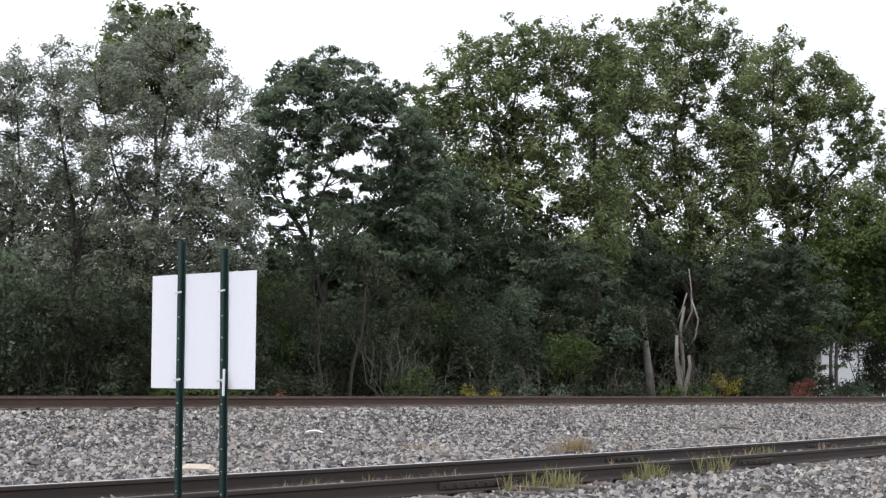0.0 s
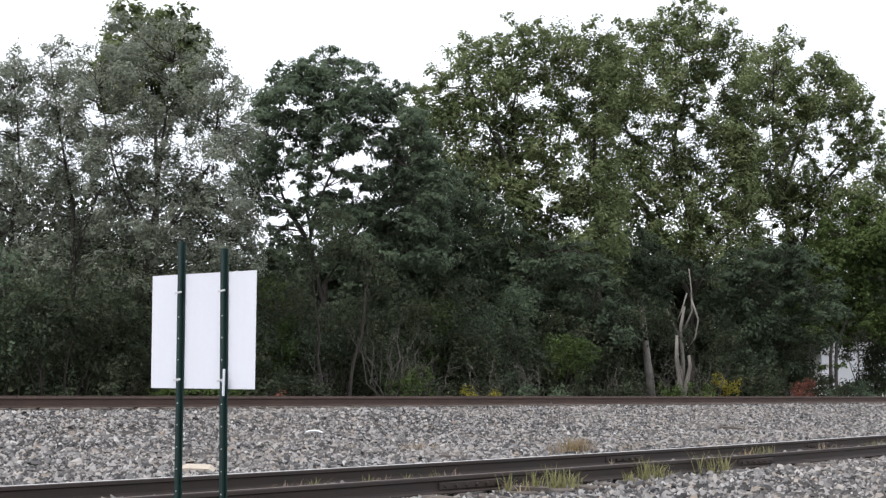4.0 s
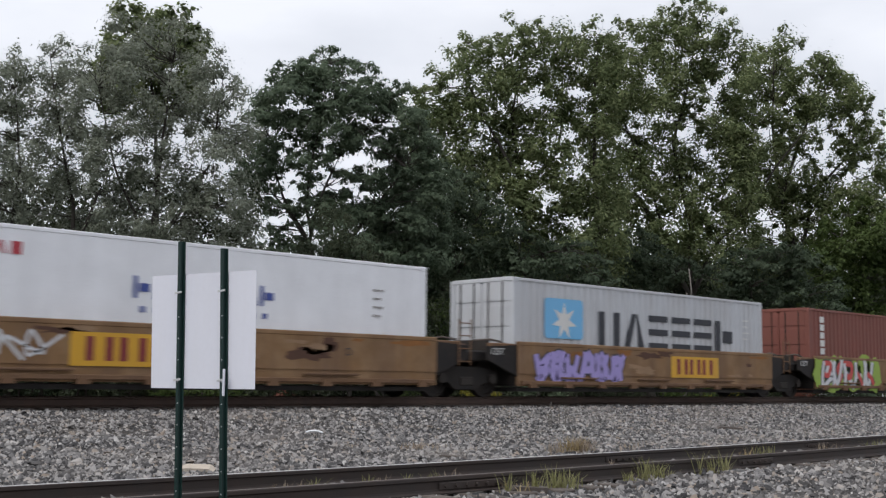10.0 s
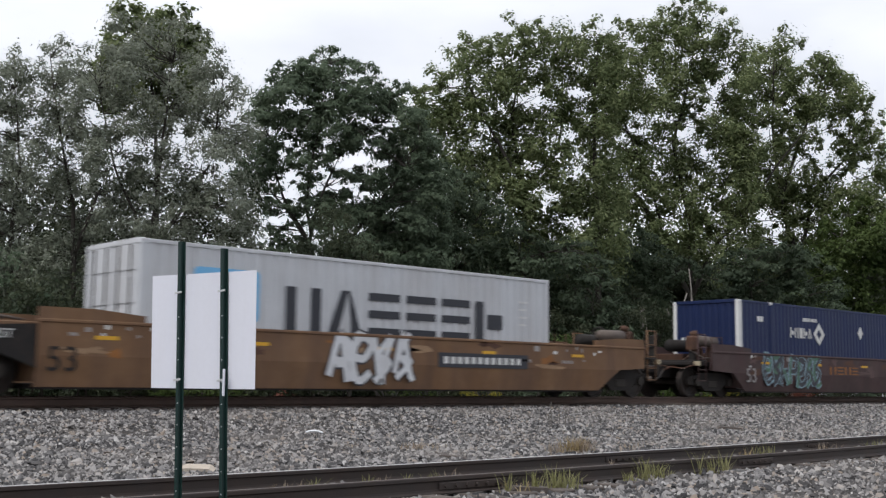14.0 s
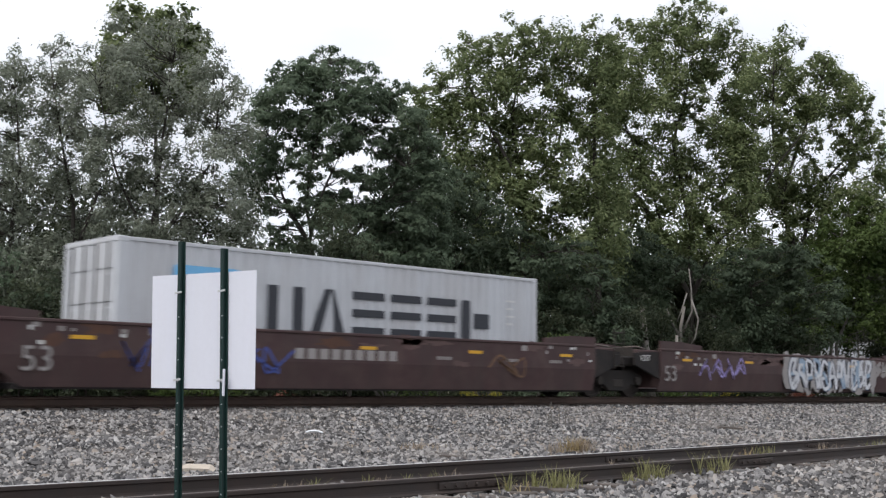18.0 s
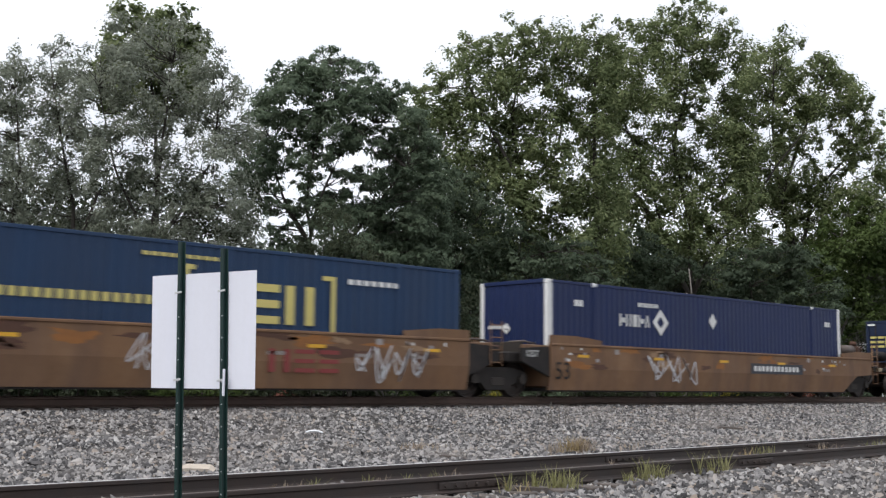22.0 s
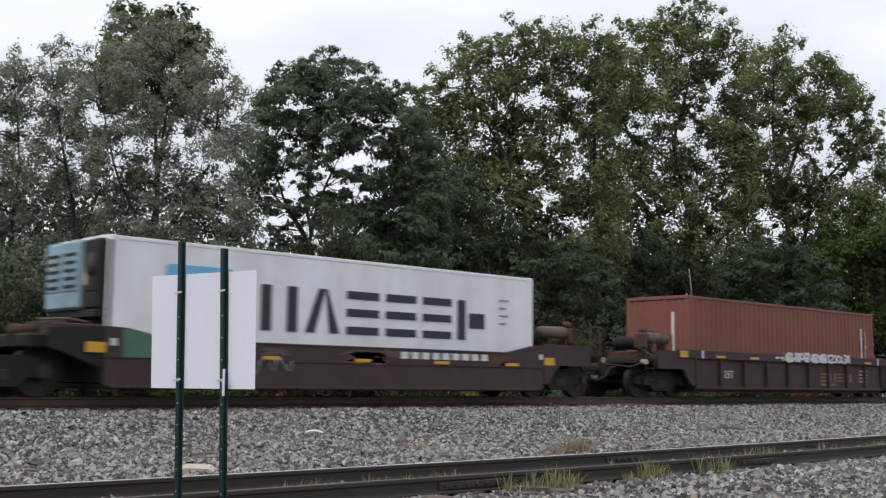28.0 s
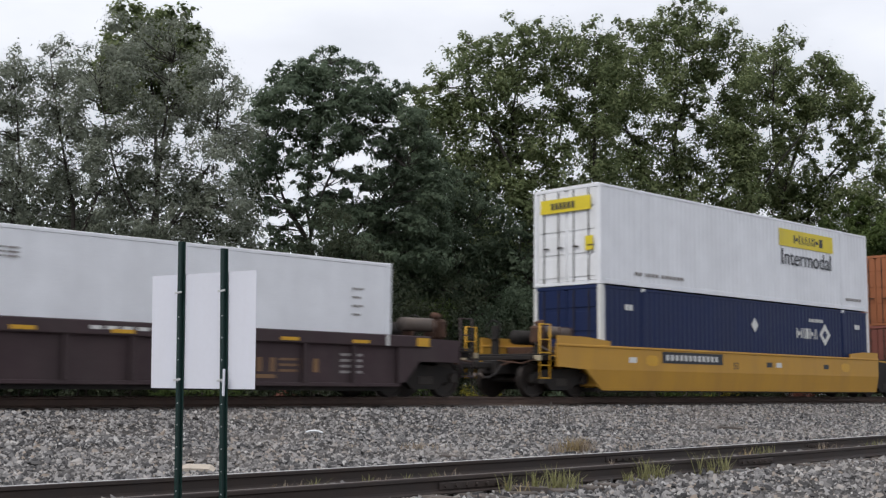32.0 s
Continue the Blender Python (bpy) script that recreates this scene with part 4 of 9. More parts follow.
def container(label, xi, z0, L, H, body, kind, W=2.438, end="door", posts=None, end_mat=None, rails=None):
    """kind: dry (deep ribs), smooth (refrigerated), domestic (fine ribs), pressed (long with deep ribs). end: door, plain, reefer. xi: its front end along the train."""
    root = thing("shipping_container" if kind != "smooth" else "refrigerated_container", label, "container", pose(xi, 0, z0), "containers on the train")
    RUNNERS.append((root, xi))
    em = end_mat or body
    h = W / 2
    pm = posts or body
    key = (kind, L, H, W)
    post_w = 0.2 if kind in ("domestic", "pressed") else 0.16
    dep, pit = {"dry": (0.036, 0.28), "smooth": (0.006, 0.55), "domestic": (0.013, 0.24), "pressed": (0.032, 0.27)}[kind]
    inset = 0.012
    part("side_wall", corrugated(post_w, L - post_w, -h + inset, 0.16, H - 0.07, dep, pit), body, root)
    fw = corrugated(post_w, L - post_w, -h + inset, 0.16, H - 0.07, dep, pit)
    fw.v = [(L - x, -y, z) for x, y, z in fw.v]
    part("side_wall", fw, body, root)
    rf = corrugated(0.1, L - 0.1, H - 0.012, -h + 0.05, h - 0.05, -0.02 if kind == "dry" else -0.008, pit * 1.5)
    rf.v = [(x, z, y) for x, y, z in rf.v]
    rf.f = [q[::-1] for q in rf.f]
    part("roof", rf, body if kind != "smooth" else P["white2"], root)
    part("floor_frame", Form().box(0.1, L - 0.1, -h + 0.05, h - 0.05, 0.02, 0.14), P["black"], root)
    part("back_wall", Form().box(L - 0.06, L - 0.02, -h + 0.1, h - 0.1, 0.12, H - 0.1), em, root)
    for sy in (-1, 1):
        ya, yb = sorted((sy * h, sy * (h - 0.07)))
        part("top_rail", Form().box(0.1, L - 0.1, ya, yb, H - 0.085, H - 0.004, 0.01), rails or body, root)
        part("bottom_rail", Form().box(0.1, L - 0.1, ya, yb, 0.02, 0.17, 0.01), body, root)
        for x0, x1 in ((0.0, post_w), (L - post_w, L)):
            yc, yd = sorted((sy * h, sy * (h - 0.14)))
            part("corner_post", Form().box(x0, x1, yc, yd, 0.1, H - 0.1, 0.012), pm, root)
            for zc in (0.0, H - 0.118):
                part("corner_casting", Form().box(x0 - 0.004 if x0 == 0 else L - 0.178, 0.178 if x0 == 0 else L + 0.004, min(yc, sy * (h + 0.004)), max(yd, sy * (h + 0.004)), zc, zc + 0.122, 0.014), pm if kind != "dry" else body, root)
    if L > 15:   # lifting posts at the forty-foot marks
        for x in (1.93, L - 2.08):
            part("lifting_post", Form().box(x, x + 0.15, -h - 0.012, -h + 0.06, 0.15, H - 0.08, 0.01), body, root)
            part("lifting_casting", Form().box(x - 0.05, x + 0.17, -h - 0.006, -h + 0.1, H - 0.115, H + 0.002, 0.014), pm, root)
    for z in (0.0, H - 0.10):
        part("end_rail", Form().box(0.0, 0.08, -h + 0.1, h - 0.1, z + 0.01, z + 0.12, 0.01), body if L > 15 else pm, root)
    if end == "door":
        for ya, yb in ((-h + 0.15, -0.01), (0.01, h - 0.15)):
            door = part("door", Form().box(0.03, 0.075, ya, yb, 0.13, H - 0.11, 0.01), em, root)
            for k in range(4):
                zz = 0.25 + k * (H - 0.6) / 3.4
                part("door_panel", Form().box(0.012, 0.03, ya + 0.07, yb - 0.07, zz, zz + (H - 0.6) / 3.4 - 0.12, 0.008), em, door)
            rods(0.02, ya, yb, 0.1, H - 0.1, 2, door, P["steel"], key)
    elif end == "plain":
        part("front_wall", corrugated_end(0.02, -h + 0.14, h - 0.14, 0.12, H - 0.1, 0.035, 0.25), em, root)
    else:
        # refrigeration machinery set in the front end
        um = end_mat or P["white"]
        # recess, condenser opening and bay are black solids, their shade put in as colour
        part("front_frame", Form().box(0.16, 0.22, -h + 0.14, h - 0.14, 0.1, H - 0.1), P["black"], root, "flat black panel for the shaded recess behind the machinery")
        lo = H * (0.50 if end_mat else 0.74)
        u = part("reefer_unit", Form().box(-0.26, 0.16, -0.42, h - 0.06, lo, H - 0.05, 0.05), um, root, "refrigeration machinery cover")
        part("condenser_bay", Form().box(-0.18, 0.16, -h + 0.14, -0.43, H * 0.50, H - 0.06, 0.04), P["black"], root, "black box in place of the shaded condenser opening")
        part("condenser_coil", Form().box(-0.205, -0.18, -h + 0.2, -0.62, H * 0.62, H * 0.84, 0.01), P["frame_dark"], root)
        part("fan_shroud", Form().tube([(-0.22, -0.80, H * 0.80), (-0.17, -0.80, H * 0.80)], 0.24, 16), P["steel"], root, smooth=True)
        part("unit_tag", Form().box(-0.21, -0.18, -0.66, -0.50, H * 0.66, H * 0.80, 0.01), P["cream" if end_mat else "steel"], root)
        if not end_mat:
            lower = part("unit_lower", Form().box(-0.24, 0.16, -h + 0.2, h - 0.1, H * 0.58, H * 0.735, 0.03), P["black"], root, "black lower casing")
            for y, w, m in ((0.35, 0.22, "cream"), (-0.12, 0.26, "faint"), (-0.72, 0.34, "chalk"), (0.80, 0.26, "faint")):
                part("unit_plate", Form().box(-0.25, -0.24, y, y + w, H * (0.62 if m != "cream" else 0.60), H * (0.655 if m != "cream" else 0.69), 0.004), P[m], lower)
        for k in range(2):
            y = -0.36 + k * 0.78
            z0g, z1g = lo + (H - lo) * 0.26, lo + (H - lo) * 0.82
            grille = part("fan_grille", Form().box(-0.28, -0.26, y, y + 0.66, z0g, z1g, 0.008), P["frame"] if not end_mat else um, u)
            n = 5 if end_mat else 3
            for s in range(n):
                zz = z0g + (z1g - z0g) * (s + 0.3) / n
                part("grille_slot", Form().box(-0.286, -0.28, y + 0.05, y + 0.61, zz, zz + (z1g - z0g) / n * 0.45), P["black"], grille)
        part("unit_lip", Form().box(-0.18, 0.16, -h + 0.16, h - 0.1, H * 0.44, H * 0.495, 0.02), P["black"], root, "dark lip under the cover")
        part("compressor_bay", Form().box(0.06, 0.16, -h + 0.1, h - 0.1, 0.14, H * 0.44, 0.01), P["black"], root, "black box in place of the shaded machinery bay")
        part("control_box", Form().box(0.0, 0.10, -0.72, -0.35, H * 0.24, H * 0.34, 0.02), P["frame"], root)
        part("compressor", Form().tube([(0.0, -0.75, 0.45), (0.0, -0.15, 0.45)], 0.16, 10), P["steel"], root, smooth=True)
        part("service_panel", Form().box(-0.02, 0.10, 0.75, h - 0.12, 0.3, H * 0.43, 0.02), P["white"], root)
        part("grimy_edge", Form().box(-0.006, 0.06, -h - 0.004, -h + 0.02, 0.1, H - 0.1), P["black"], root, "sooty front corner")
    return root


# -- well cars --
def bogie(parent, x, wheel_r=0.4826, base=1.78, material=None):
    mt = material or P["frame_dark"]
    b = part("bogie", lambda: Form().box(-0.22, 0.22, -1.0, 1.0, 0.45, 0.72, 0.03), mt, parent, key="bolster", at=pose(x, 0, 0))
    for sy in (-1, 1):
        y0, y1 = sorted((sy * 0.93, sy * 1.08))
        part("side_frame", lambda: Form().prism([(-1.12, 0.40), (-0.98, 0.36), (-0.62, 0.38), (-0.42, 0.20), (0.42, 0.20), (0.62, 0.38), (0.98, 0.36), (1.12, 0.40), (1.12, 0.62), (0.98, 0.68), (0.5, 0.78), (-0.5, 0.78), (-0.98, 0.68), (-1.12, 0.62)], y0, y1), mt, b, key=("sideframe", sy))
        part("spring_pack", lambda: Form().box(-0.24, 0.24, min(y0, y1) - 0.02, max(y0, y1) + 0.02, 0.30, 0.52, 0.02), P["steel"], b, key=("spring", sy))
        for wx in (-base / 2, base / 2):
            part("axle_box", lambda: Form().tube([(0, sy * 1.04, 0), (0, sy * 1.16, 0)], 0.13, 10), P["steel"], b, key=("axlebox", sy), at=pose(wx, 0, wheel_r))
    for wx in (-base / 2, base / 2):
        wheelset(b, wx, wheel_r)
    return b


def wheel_form(r):
    f = Form()
    n = 28
    for sy in (-1, 1):
        prof = [(0.68, r + 0.025), (0.71, r + 0.025), (0.725, r), (0.84, r - 0.006), (0.84, r - 0.06), (0.80, r - 0.075), (0.79, 0.19), (0.86, 0.16), (0.87, 0.09), (0.90, 0.085), (0.90, 0.0)]
        vs, fs = [], []
        for i, (y, rr) in enumerate(prof):
            vs += [(rr * math.cos(2 * math.pi * k / n), sy * y, rr * math.sin(2 * math.pi * k / n)) for k in range(n)]
            if i:
                fs += [((i - 1) * n + k, (i - 1) * n + (k + 1) % n, i * n + (k + 1) % n, i * n + k) for k in range(n)]
        vs += [(rr_ * math.cos(2 * math.pi * k / n), sy * 0.68, rr_ * math.sin(2 * math.pi * k / n)) for rr_ in (r + 0.025,) for k in range(n)]
        fs.append(tuple(range(len(vs) - n, len(vs))))
        f.add(vs, fs)
    f.tube([(0, -0.7, 0), (0, 0.7, 0)], 0.085, 10)
    # cast bosses on the plate, which show the turn
    for sy in (-1, 1):
        for k in range(3):
            a = k * 2.1
            f.box(math.cos(a) * 0.28 - 0.03, math.cos(a) * 0.28 + 0.03, min(sy * 0.79, sy * 0.815), max(sy * 0.79, sy * 0.815), math.sin(a) * 0.28 - 0.03, math.sin(a) * 0.28 + 0.03)
    return f


def wheelset(parent, x, r):
    w = part("wheelset", lambda: wheel_form(r), P["wheel"], parent, key=("wheel", r), at=pose(x, 0, r))
    WHEELS.append((w, r, x))
    return w


def grab_irons(parent, x, y, z0, z1, n, material, tag):
    part("ladder_rail", lambda: Form().tube([(0, 0, z0), (0, 0, z1)], 0.018, 6), material, parent, key=("lrail", tag, z0, z1), at=pose(x - 0.2, y, 0))
    part("ladder_rail", lambda: Form().tube([(0, 0, z0), (0, 0, z1)], 0.018, 6), material, parent, key=("lrail", tag, z0, z1), at=pose(x + 0.2, y, 0))
    for k in range(n):
        part("rung", lambda: Form().tube([(-0.2, 0, 0), (0.2, 0, 0)], 0.015, 6), material, parent, key=("rung", tag), at=pose(x, y, z0 + 0.1 + k * (z1 - z0 - 0.2) / max(1, n - 1)))


def end_gear(car, x, sgn, body, tag):
    """The platform at a car's outer end: brake gear, air tanks, pipes, ladders, coupler."""
    def bx(name, a, b, y0, y1, z0, z1, m, c=0.02, parent=None, label=""):
        a, b = sorted((x + sgn * a, x + sgn * b))
        return part(name, Form().box(a, b, y0, y1, z0, z1, c), m, parent or car, label)

    def pipe(name, pts, r, m, label="", parent=None, n=8):
        return part(name, Form().tube([(x + sgn * a, yy, zz) for a, yy, zz in pts], r, n), m, parent or car, label, True)
    rust, grime = P["rusty"], P["frame_dark"]
    bx("end_platform", 0, 2.0, -1.25, 1.25, 1.0, 1.12, P["black"])
    bx("draft_sill", 0, 2.35, -0.28, 0.28, 0.62, 1.0, P["black"], 0.03)
    c = bx("coupler", 2.3, 2.95, -0.11, 0.11, 0.76, 0.94, grime, 0.03)
    bx("knuckle", 2.85, 3.05, -0.2, 0.14, 0.74, 0.98, grime, 0.05, c)
    pipe("air_reservoir", [(0.0, -0.80, 1.78), (1.05, -0.80, 1.80)], 0.17, P["tank"], "pale grimy air tank")
    pipe("air_reservoir", [(0.2, 0.15, 1.66), (1.2, 0.15, 1.66)], 0.2, grime, "dark air tank")
    for a in (0.25, 0.95):
        bx("tank_bracket", a - 0.04, a + 0.04, -0.98, -0.62, 1.12, 1.62, rust)
    v = bx("brake_valve", 1.12, 1.42, -0.98, -0.62, 1.45, 1.95, rust, 0.06, None, "rusty brake valve on its bracket")
    pipe("valve_cap", [(1.15, -0.8, 1.95), (1.20, -0.8, 2.08)], 0.13, rust, "", v)
    bx("valve_stand", 1.2, 1.34, -0.9, -0.7, 1.12, 1.45, grime)
    ring = [(x + sgn * 1.62, 0.55 + 0.27 * math.cos(k * math.pi / 6), 1.86 + 0.27 * math.sin(k * math.pi / 6)) for k in range(13)]
    part("brake_wheel", Form().tube(ring, 0.024, 6, False), grime, car, "round hand-brake wheel", True)
    bx("brake_stand", 1.48, 1.60, 0.42, 0.66, 1.12, 1.98, grime)
    bx("walkway", 1.4, 1.9, -1.45, 1.45, 1.12, 1.17, grime)
    bx("cross_beam", 0.05, 0.2, -1.4, 1.4, 1.18, 1.42, rust)
    pipe("train_pipe", [(0.0, -0.45, 1.28), (1.0, -0.45, 1.3), (1.6, -0.5, 1.05), (2.3, -0.42, 0.85)], 0.032, rust)
    pipe("train_pipe", [(0.1, -1.1, 1.22), (1.1, -1.1, 1.24), (1.4, -0.8, 1.5)], 0.028, P["tank"])
    pipe("air_hose", [(2.3, -0.42, 0.85), (2.55, -0.45, 0.62), (2.8, -0.42, 0.5), (3.0, -0.35, 0.55)], 0.034, P["black"])
    pipe("hose_coupling", [(2.92, -0.38, 0.50), (3.04, -0.34, 0.62)], 0.04, P["tank"], "pale hose coupling")
    pipe("cut_lever", [(2.0, -1.42, 1.02), (2.2, -1.1, 0.9), (2.3, -0.3, 0.98)], 0.018, rust)
    for yy in (-1.42, 1.42):
        m = P["amber"] if tag == "y" else body
        for a in (1.45, 1.85):
            pipe("ladder_rail", [(a, yy, 0.5), (a, yy, 1.98)], 0.024, m, "", None, 6)
        for zz in (0.52, 0.86, 1.2, 1.55, 1.96):
            pipe("rung", [(1.45, yy, zz), (1.85, yy, zz)], 0.018, m, "", None, 6)
        pipe("grab_post", [(0.55, yy, 1.12), (0.55, yy, 1.9), (0.9, yy * 0.9, 1.9), (0.9, yy * 0.9, 1.15)], 0.022, rust, "upright handrail", None, 6)
        bx("end_cap", 1.9, 1.96, yy - 0.12, yy + 0.12, 0.98, 1.12, P["cream"], 0.01, None, "cream-painted corner of the platform")


def well_car(label, cxi, half, body, style, left="joint", right="joint", joint=1.5, reflect=True, wheelbase=1.78, cap=True, ends=None, tag=""):
    """style: plain (53-foot smooth side with a crease), sill (40-foot with a proud bottom sill), ribbed (40-foot with posts and a heavy top chord).
    half: half the well's length; joint: from the well's end to the shared bogie's middle."""
    root = thing("well_car", label, "railway car", pose(cxi, 0, 0), "well cars of the train")
    RUNNERS.append((root, cxi))
    em = ends or body
    x0, x1 = -half, half
    zt = 1.46
    for sy in (-1, 1):
        Y = lambda y: sy * y
        yo, yi = 1.5, 1.40
        lowL, lowR = (1.0 if left == "end" else 0.0), (1.0 if right == "end" else 0.0)
        e0, e1 = (x0 - 1.75 if left == "end" else x0), (x1 + 1.75 if right == "end" else x1)
        if style == "plain":
            f = Form()
            f.prism([(e0, 0.84), (x0 - lowL * 0.6, 0.78), (x1 + lowR * 0.6, 0.78), (e1, 0.84), (e1, zt - 0.06), (e0, zt - 0.06)], min(Y(yo), Y(yi)), max(Y(yo), Y(yi)))
            part("side_plate", f, body, root)
            g = Form()
            a, b = x0 + lowL * 0.25, x1 - lowR * 0.25
            a2, b2 = x0 - lowL * 0.6, x1 + lowR * 0.6
            vs = [(a2, Y(1.5), 0.785), (b2, Y(1.5), 0.785), (b, Y(1.39), 0.20), (a, Y(1.39), 0.20), (a2, Y(1.40), 0.785), (b2, Y(1.40), 0.785), (b, Y(1.32), 0.20), (a, Y(1.32), 0.20)]
            part("lower_plate", g.add(vs, [(0, 3, 2, 1), (4, 5, 6, 7), (3, 7, 6, 2), (0, 4, 7, 3), (1, 2, 6, 5), (0, 1, 5, 4)]), body, root)
            part("top_chord", Form().box(e0, e1, min(Y(1.53), Y(1.38)), max(Y(1.53), Y(1.38)), zt - 0.07, zt, 0.015), body, root)
        elif style == "sill":
            f = Form().box(x0, x1, min(Y(yo), Y(yi)), max(Y(yo), Y(yi)), 0.62, zt - 0.03)
            part("side_plate", f, body, root)
            part("top_chord", Form().box(x0, x1, min(Y(1.515), Y(1.38)), max(Y(1.515), Y(1.38)), zt - 0.10, zt, 0.015), body, root)
            part("lower_plate", Form().box(x0, x1, min(Y(1.47), Y(1.39)), max(Y(1.47), Y(1.39)), 0.30, 0.62), body, root)
            part("bottom_sill", Form().box(x0 + 0.1, x1 - 0.1, min(Y(1.56), Y(1.36)), max(Y(1.56), Y(1.36)), 0.34, 0.44, 0.015), em, root, "rusty bottom sill")
            if sy < 0:
                for k in range(9):
                    bx = x0 + 0.5 + k * (x1 - x0 - 1.0) / 8
                    part("sill_bracket", lambda: Form().prism([(-0.14, 0.26), (0.14, 0.26), (0.10, 0.42), (-0.10, 0.42)], -1.6, -1.5), em, root, key=("bracket", body.name), at=pose(bx, 0, 0))
                for k in range(3):
                    bx = x0 + 2.4 + k * 3.4
                    part("ledge", lambda: Form().box(-0.75, 0.75, -1.58, -1.5, 0.50, 0.55, 0.01), em, root, key=("ledge", body.name), at=pose(bx, 0, 0))
        elif style == "low":
            poly = [(x0, 0.77), (x1, 0.77), (x1, 1.37), (x1 - 0.45, 1.35), (x1 - 1.5, 1.14), (x0 + 1.5, 1.14), (x0 + 0.45, 1.35), (x0, 1.37)]
            part("side_plate", Form().prism(poly, min(Y(1.5), Y(1.38)), max(Y(1.5), Y(1.38))), body, root)
            part("lower_plate", Form().box(x0, x1, min(Y(1.47), Y(1.39)), max(Y(1.47), Y(1.39)), 0.24, 0.77), body, root)
            part("top_lip", Form().box(x0 + 1.5, x1 - 1.5, min(Y(1.52), Y(1.36)), max(Y(1.52), Y(1.36)), 1.125, 1.165, 0.01), body, root)
            part("bottom_sill", Form().box(x0 + 0.1, x1 - 0.1, min(Y(1.5), Y(1.36)), max(Y(1.5), Y(1.36)), 0.18, 0.25, 0.015), em, root)
        else:
            part("side_plate", Form().box(x0, x1, min(Y(1.42), Y(1.36)), max(Y(1.42), Y(1.36)), 0.30, 1.2), body, root)
            part("top_chord", Form().box(x0 - 0.9, x1 + 0.9, min(Y(1.54), Y(1.36)), max(Y(1.54), Y(1.36)), 1.19, 1.47, 0.02), body, root)
            part("bottom_sill", Form().box(x0, x1, min(Y(1.50), Y(1.36)), max(Y(1.50), Y(1.36)), 0.25, 0.34, 0.015), body, root)
            for k in range(10):
                bx = x0 + 0.05 + k * (x1 - x0 - 0.1) / 9
                part("side_post", lambda: Form().box(-0.05, 0.05, min(Y(1.53), Y(1.41)), max(Y(1.53), Y(1.41)), 0.33, 1.2, 0.012), body, root, key=("spost", sy, body.name), at=pose(bx, 0, 0))
        if cap and style == "plain":
            for a, b, s in ((e0, x0 + (2.15 if e0 == x0 else 0.5), 1), (x1 - (2.15 if e1 == x1 else 0.5), e1, -1)):
                part("end_guard", Form().prism([(a, zt), (b, zt), (b, zt + 0.13), ((a + b) / 2, zt + 0.22), (a, zt + 0.22)] if s > 0 else [(a, zt), (b, zt), (b, zt + 0.22), ((a + b) / 2, zt + 0.22), (a, zt + 0.13)],
                     min(Y(1.5), Y(1.44)), max(Y(1.5), Y(1.44))), body, root)
        if reflect and sy < 0:
            yy = -1.542 if style == "ribbed" else -1.502
            zz = {"ribbed": 1.24, "low": 0.81}.get(style, 1.10)
            n = 5 if style != "ribbed" else 6
            for k in range(n):
                bx = x0 + 1.1 + k * (x1 - x0 - 2.6) / (n - 1)
                part("reflector", lambda: rect(0, 0.48, zz, zz + 0.075, yy, 0.008), P["amber"], root, "yellow reflective strip" if k == 0 else "", key=("reflector", style), at=pose(bx, 0, 0))
    part("well_floor", Form().box(x0 + 0.05, x1 - 0.05, -1.35, 1.35, 0.16, 0.26), P["black"], root)
    for x, s in ((x0, 1), (x1, -1)):
        part("bulkhead", Form().box(min(x, x + s * 0.08), max(x, x + s * 0.08), -1.4, 1.4, 0.3, 1.30, 0.01), P["black"] if style != "plain" else body, root)
    for x, sgn, mode in ((x0, -1, left), (x1, 1, right)):
        if mode == "end":
            end_gear(root, x + sgn * 0.55, sgn, em, "y" if tag == "y" else "")
            bogie(root, x + sgn * 1.15, base=wheelbase)
            part("end_sill", Form().box(min(x, x + sgn * 0.6), max(x, x + sgn * 0.6), -1.2, 1.2, 0.9, 1.15, 0.02), P["black"], root)
            if style != "plain":
                poly = [(x, 0.36), (x + sgn * 0.15, 0.36), (x + sgn * 0.6, 0.86), (x + sgn * 1.9, 0.86), (x + sgn * 1.9, 1.40), (x, 1.43)]
                for ya in (-1.49, 1.39):
                    part("end_side", Form().prism(poly, ya, ya + 0.1), body, root)
                if style == "sill":
                    part("data_plate", rect(x + sgn * 1.0 - 0.1, x + sgn * 1.0 + 0.1, 1.02, 1.22, -1.491), P["amber"], root, "small yellow stencil panel")
                    part("rust_patch", blob(x + sgn * 1.4, 1.24, 0.26, 0.10, random.Random(6), -1.491, 0.003, 16, 0.4), P["orange_rust"], root)
        else:
            part("joint_deck", Form().box(min(x, x + sgn * (joint - 0.05)), max(x, x + sgn * (joint - 0.05)), -1.2, 1.2, 0.92, 1.2, 0.04), P["black"], root)
            for yy in (-1.45, 1.36):
                part("joint_side", Form().prism([(x, 0.55), (x, 1.36), (x + sgn * (joint - 0.35), 1.30), (x + sgn * (joint - 0.35), 0.95)], yy, yy + 0.09), P["black"], root, "dark end panel")
            if sgn > 0:
                grab_irons(root, x + sgn * (joint - 0.45), -1.48, 0.8, 1.95, 4, P["steel"] if body not in (P["ochre"], P["ochre2"], P["ochre3"]) else P["ochre2"], body.name)
            part("hose_rack", Form().box(x + sgn * 0.5 - 0.06, x + sgn * 0.5 + 0.06, -0.9, 0.9, 1.2, 1.5, 0.02), P["steel"], root)
            part("joint_beam", Form().box(min(x, x + sgn * (joint - 0.5)), max(x, x + sgn * (joint - 0.5)), -1.40, -1.24, 1.22, 1.40, 0.02), em, root)
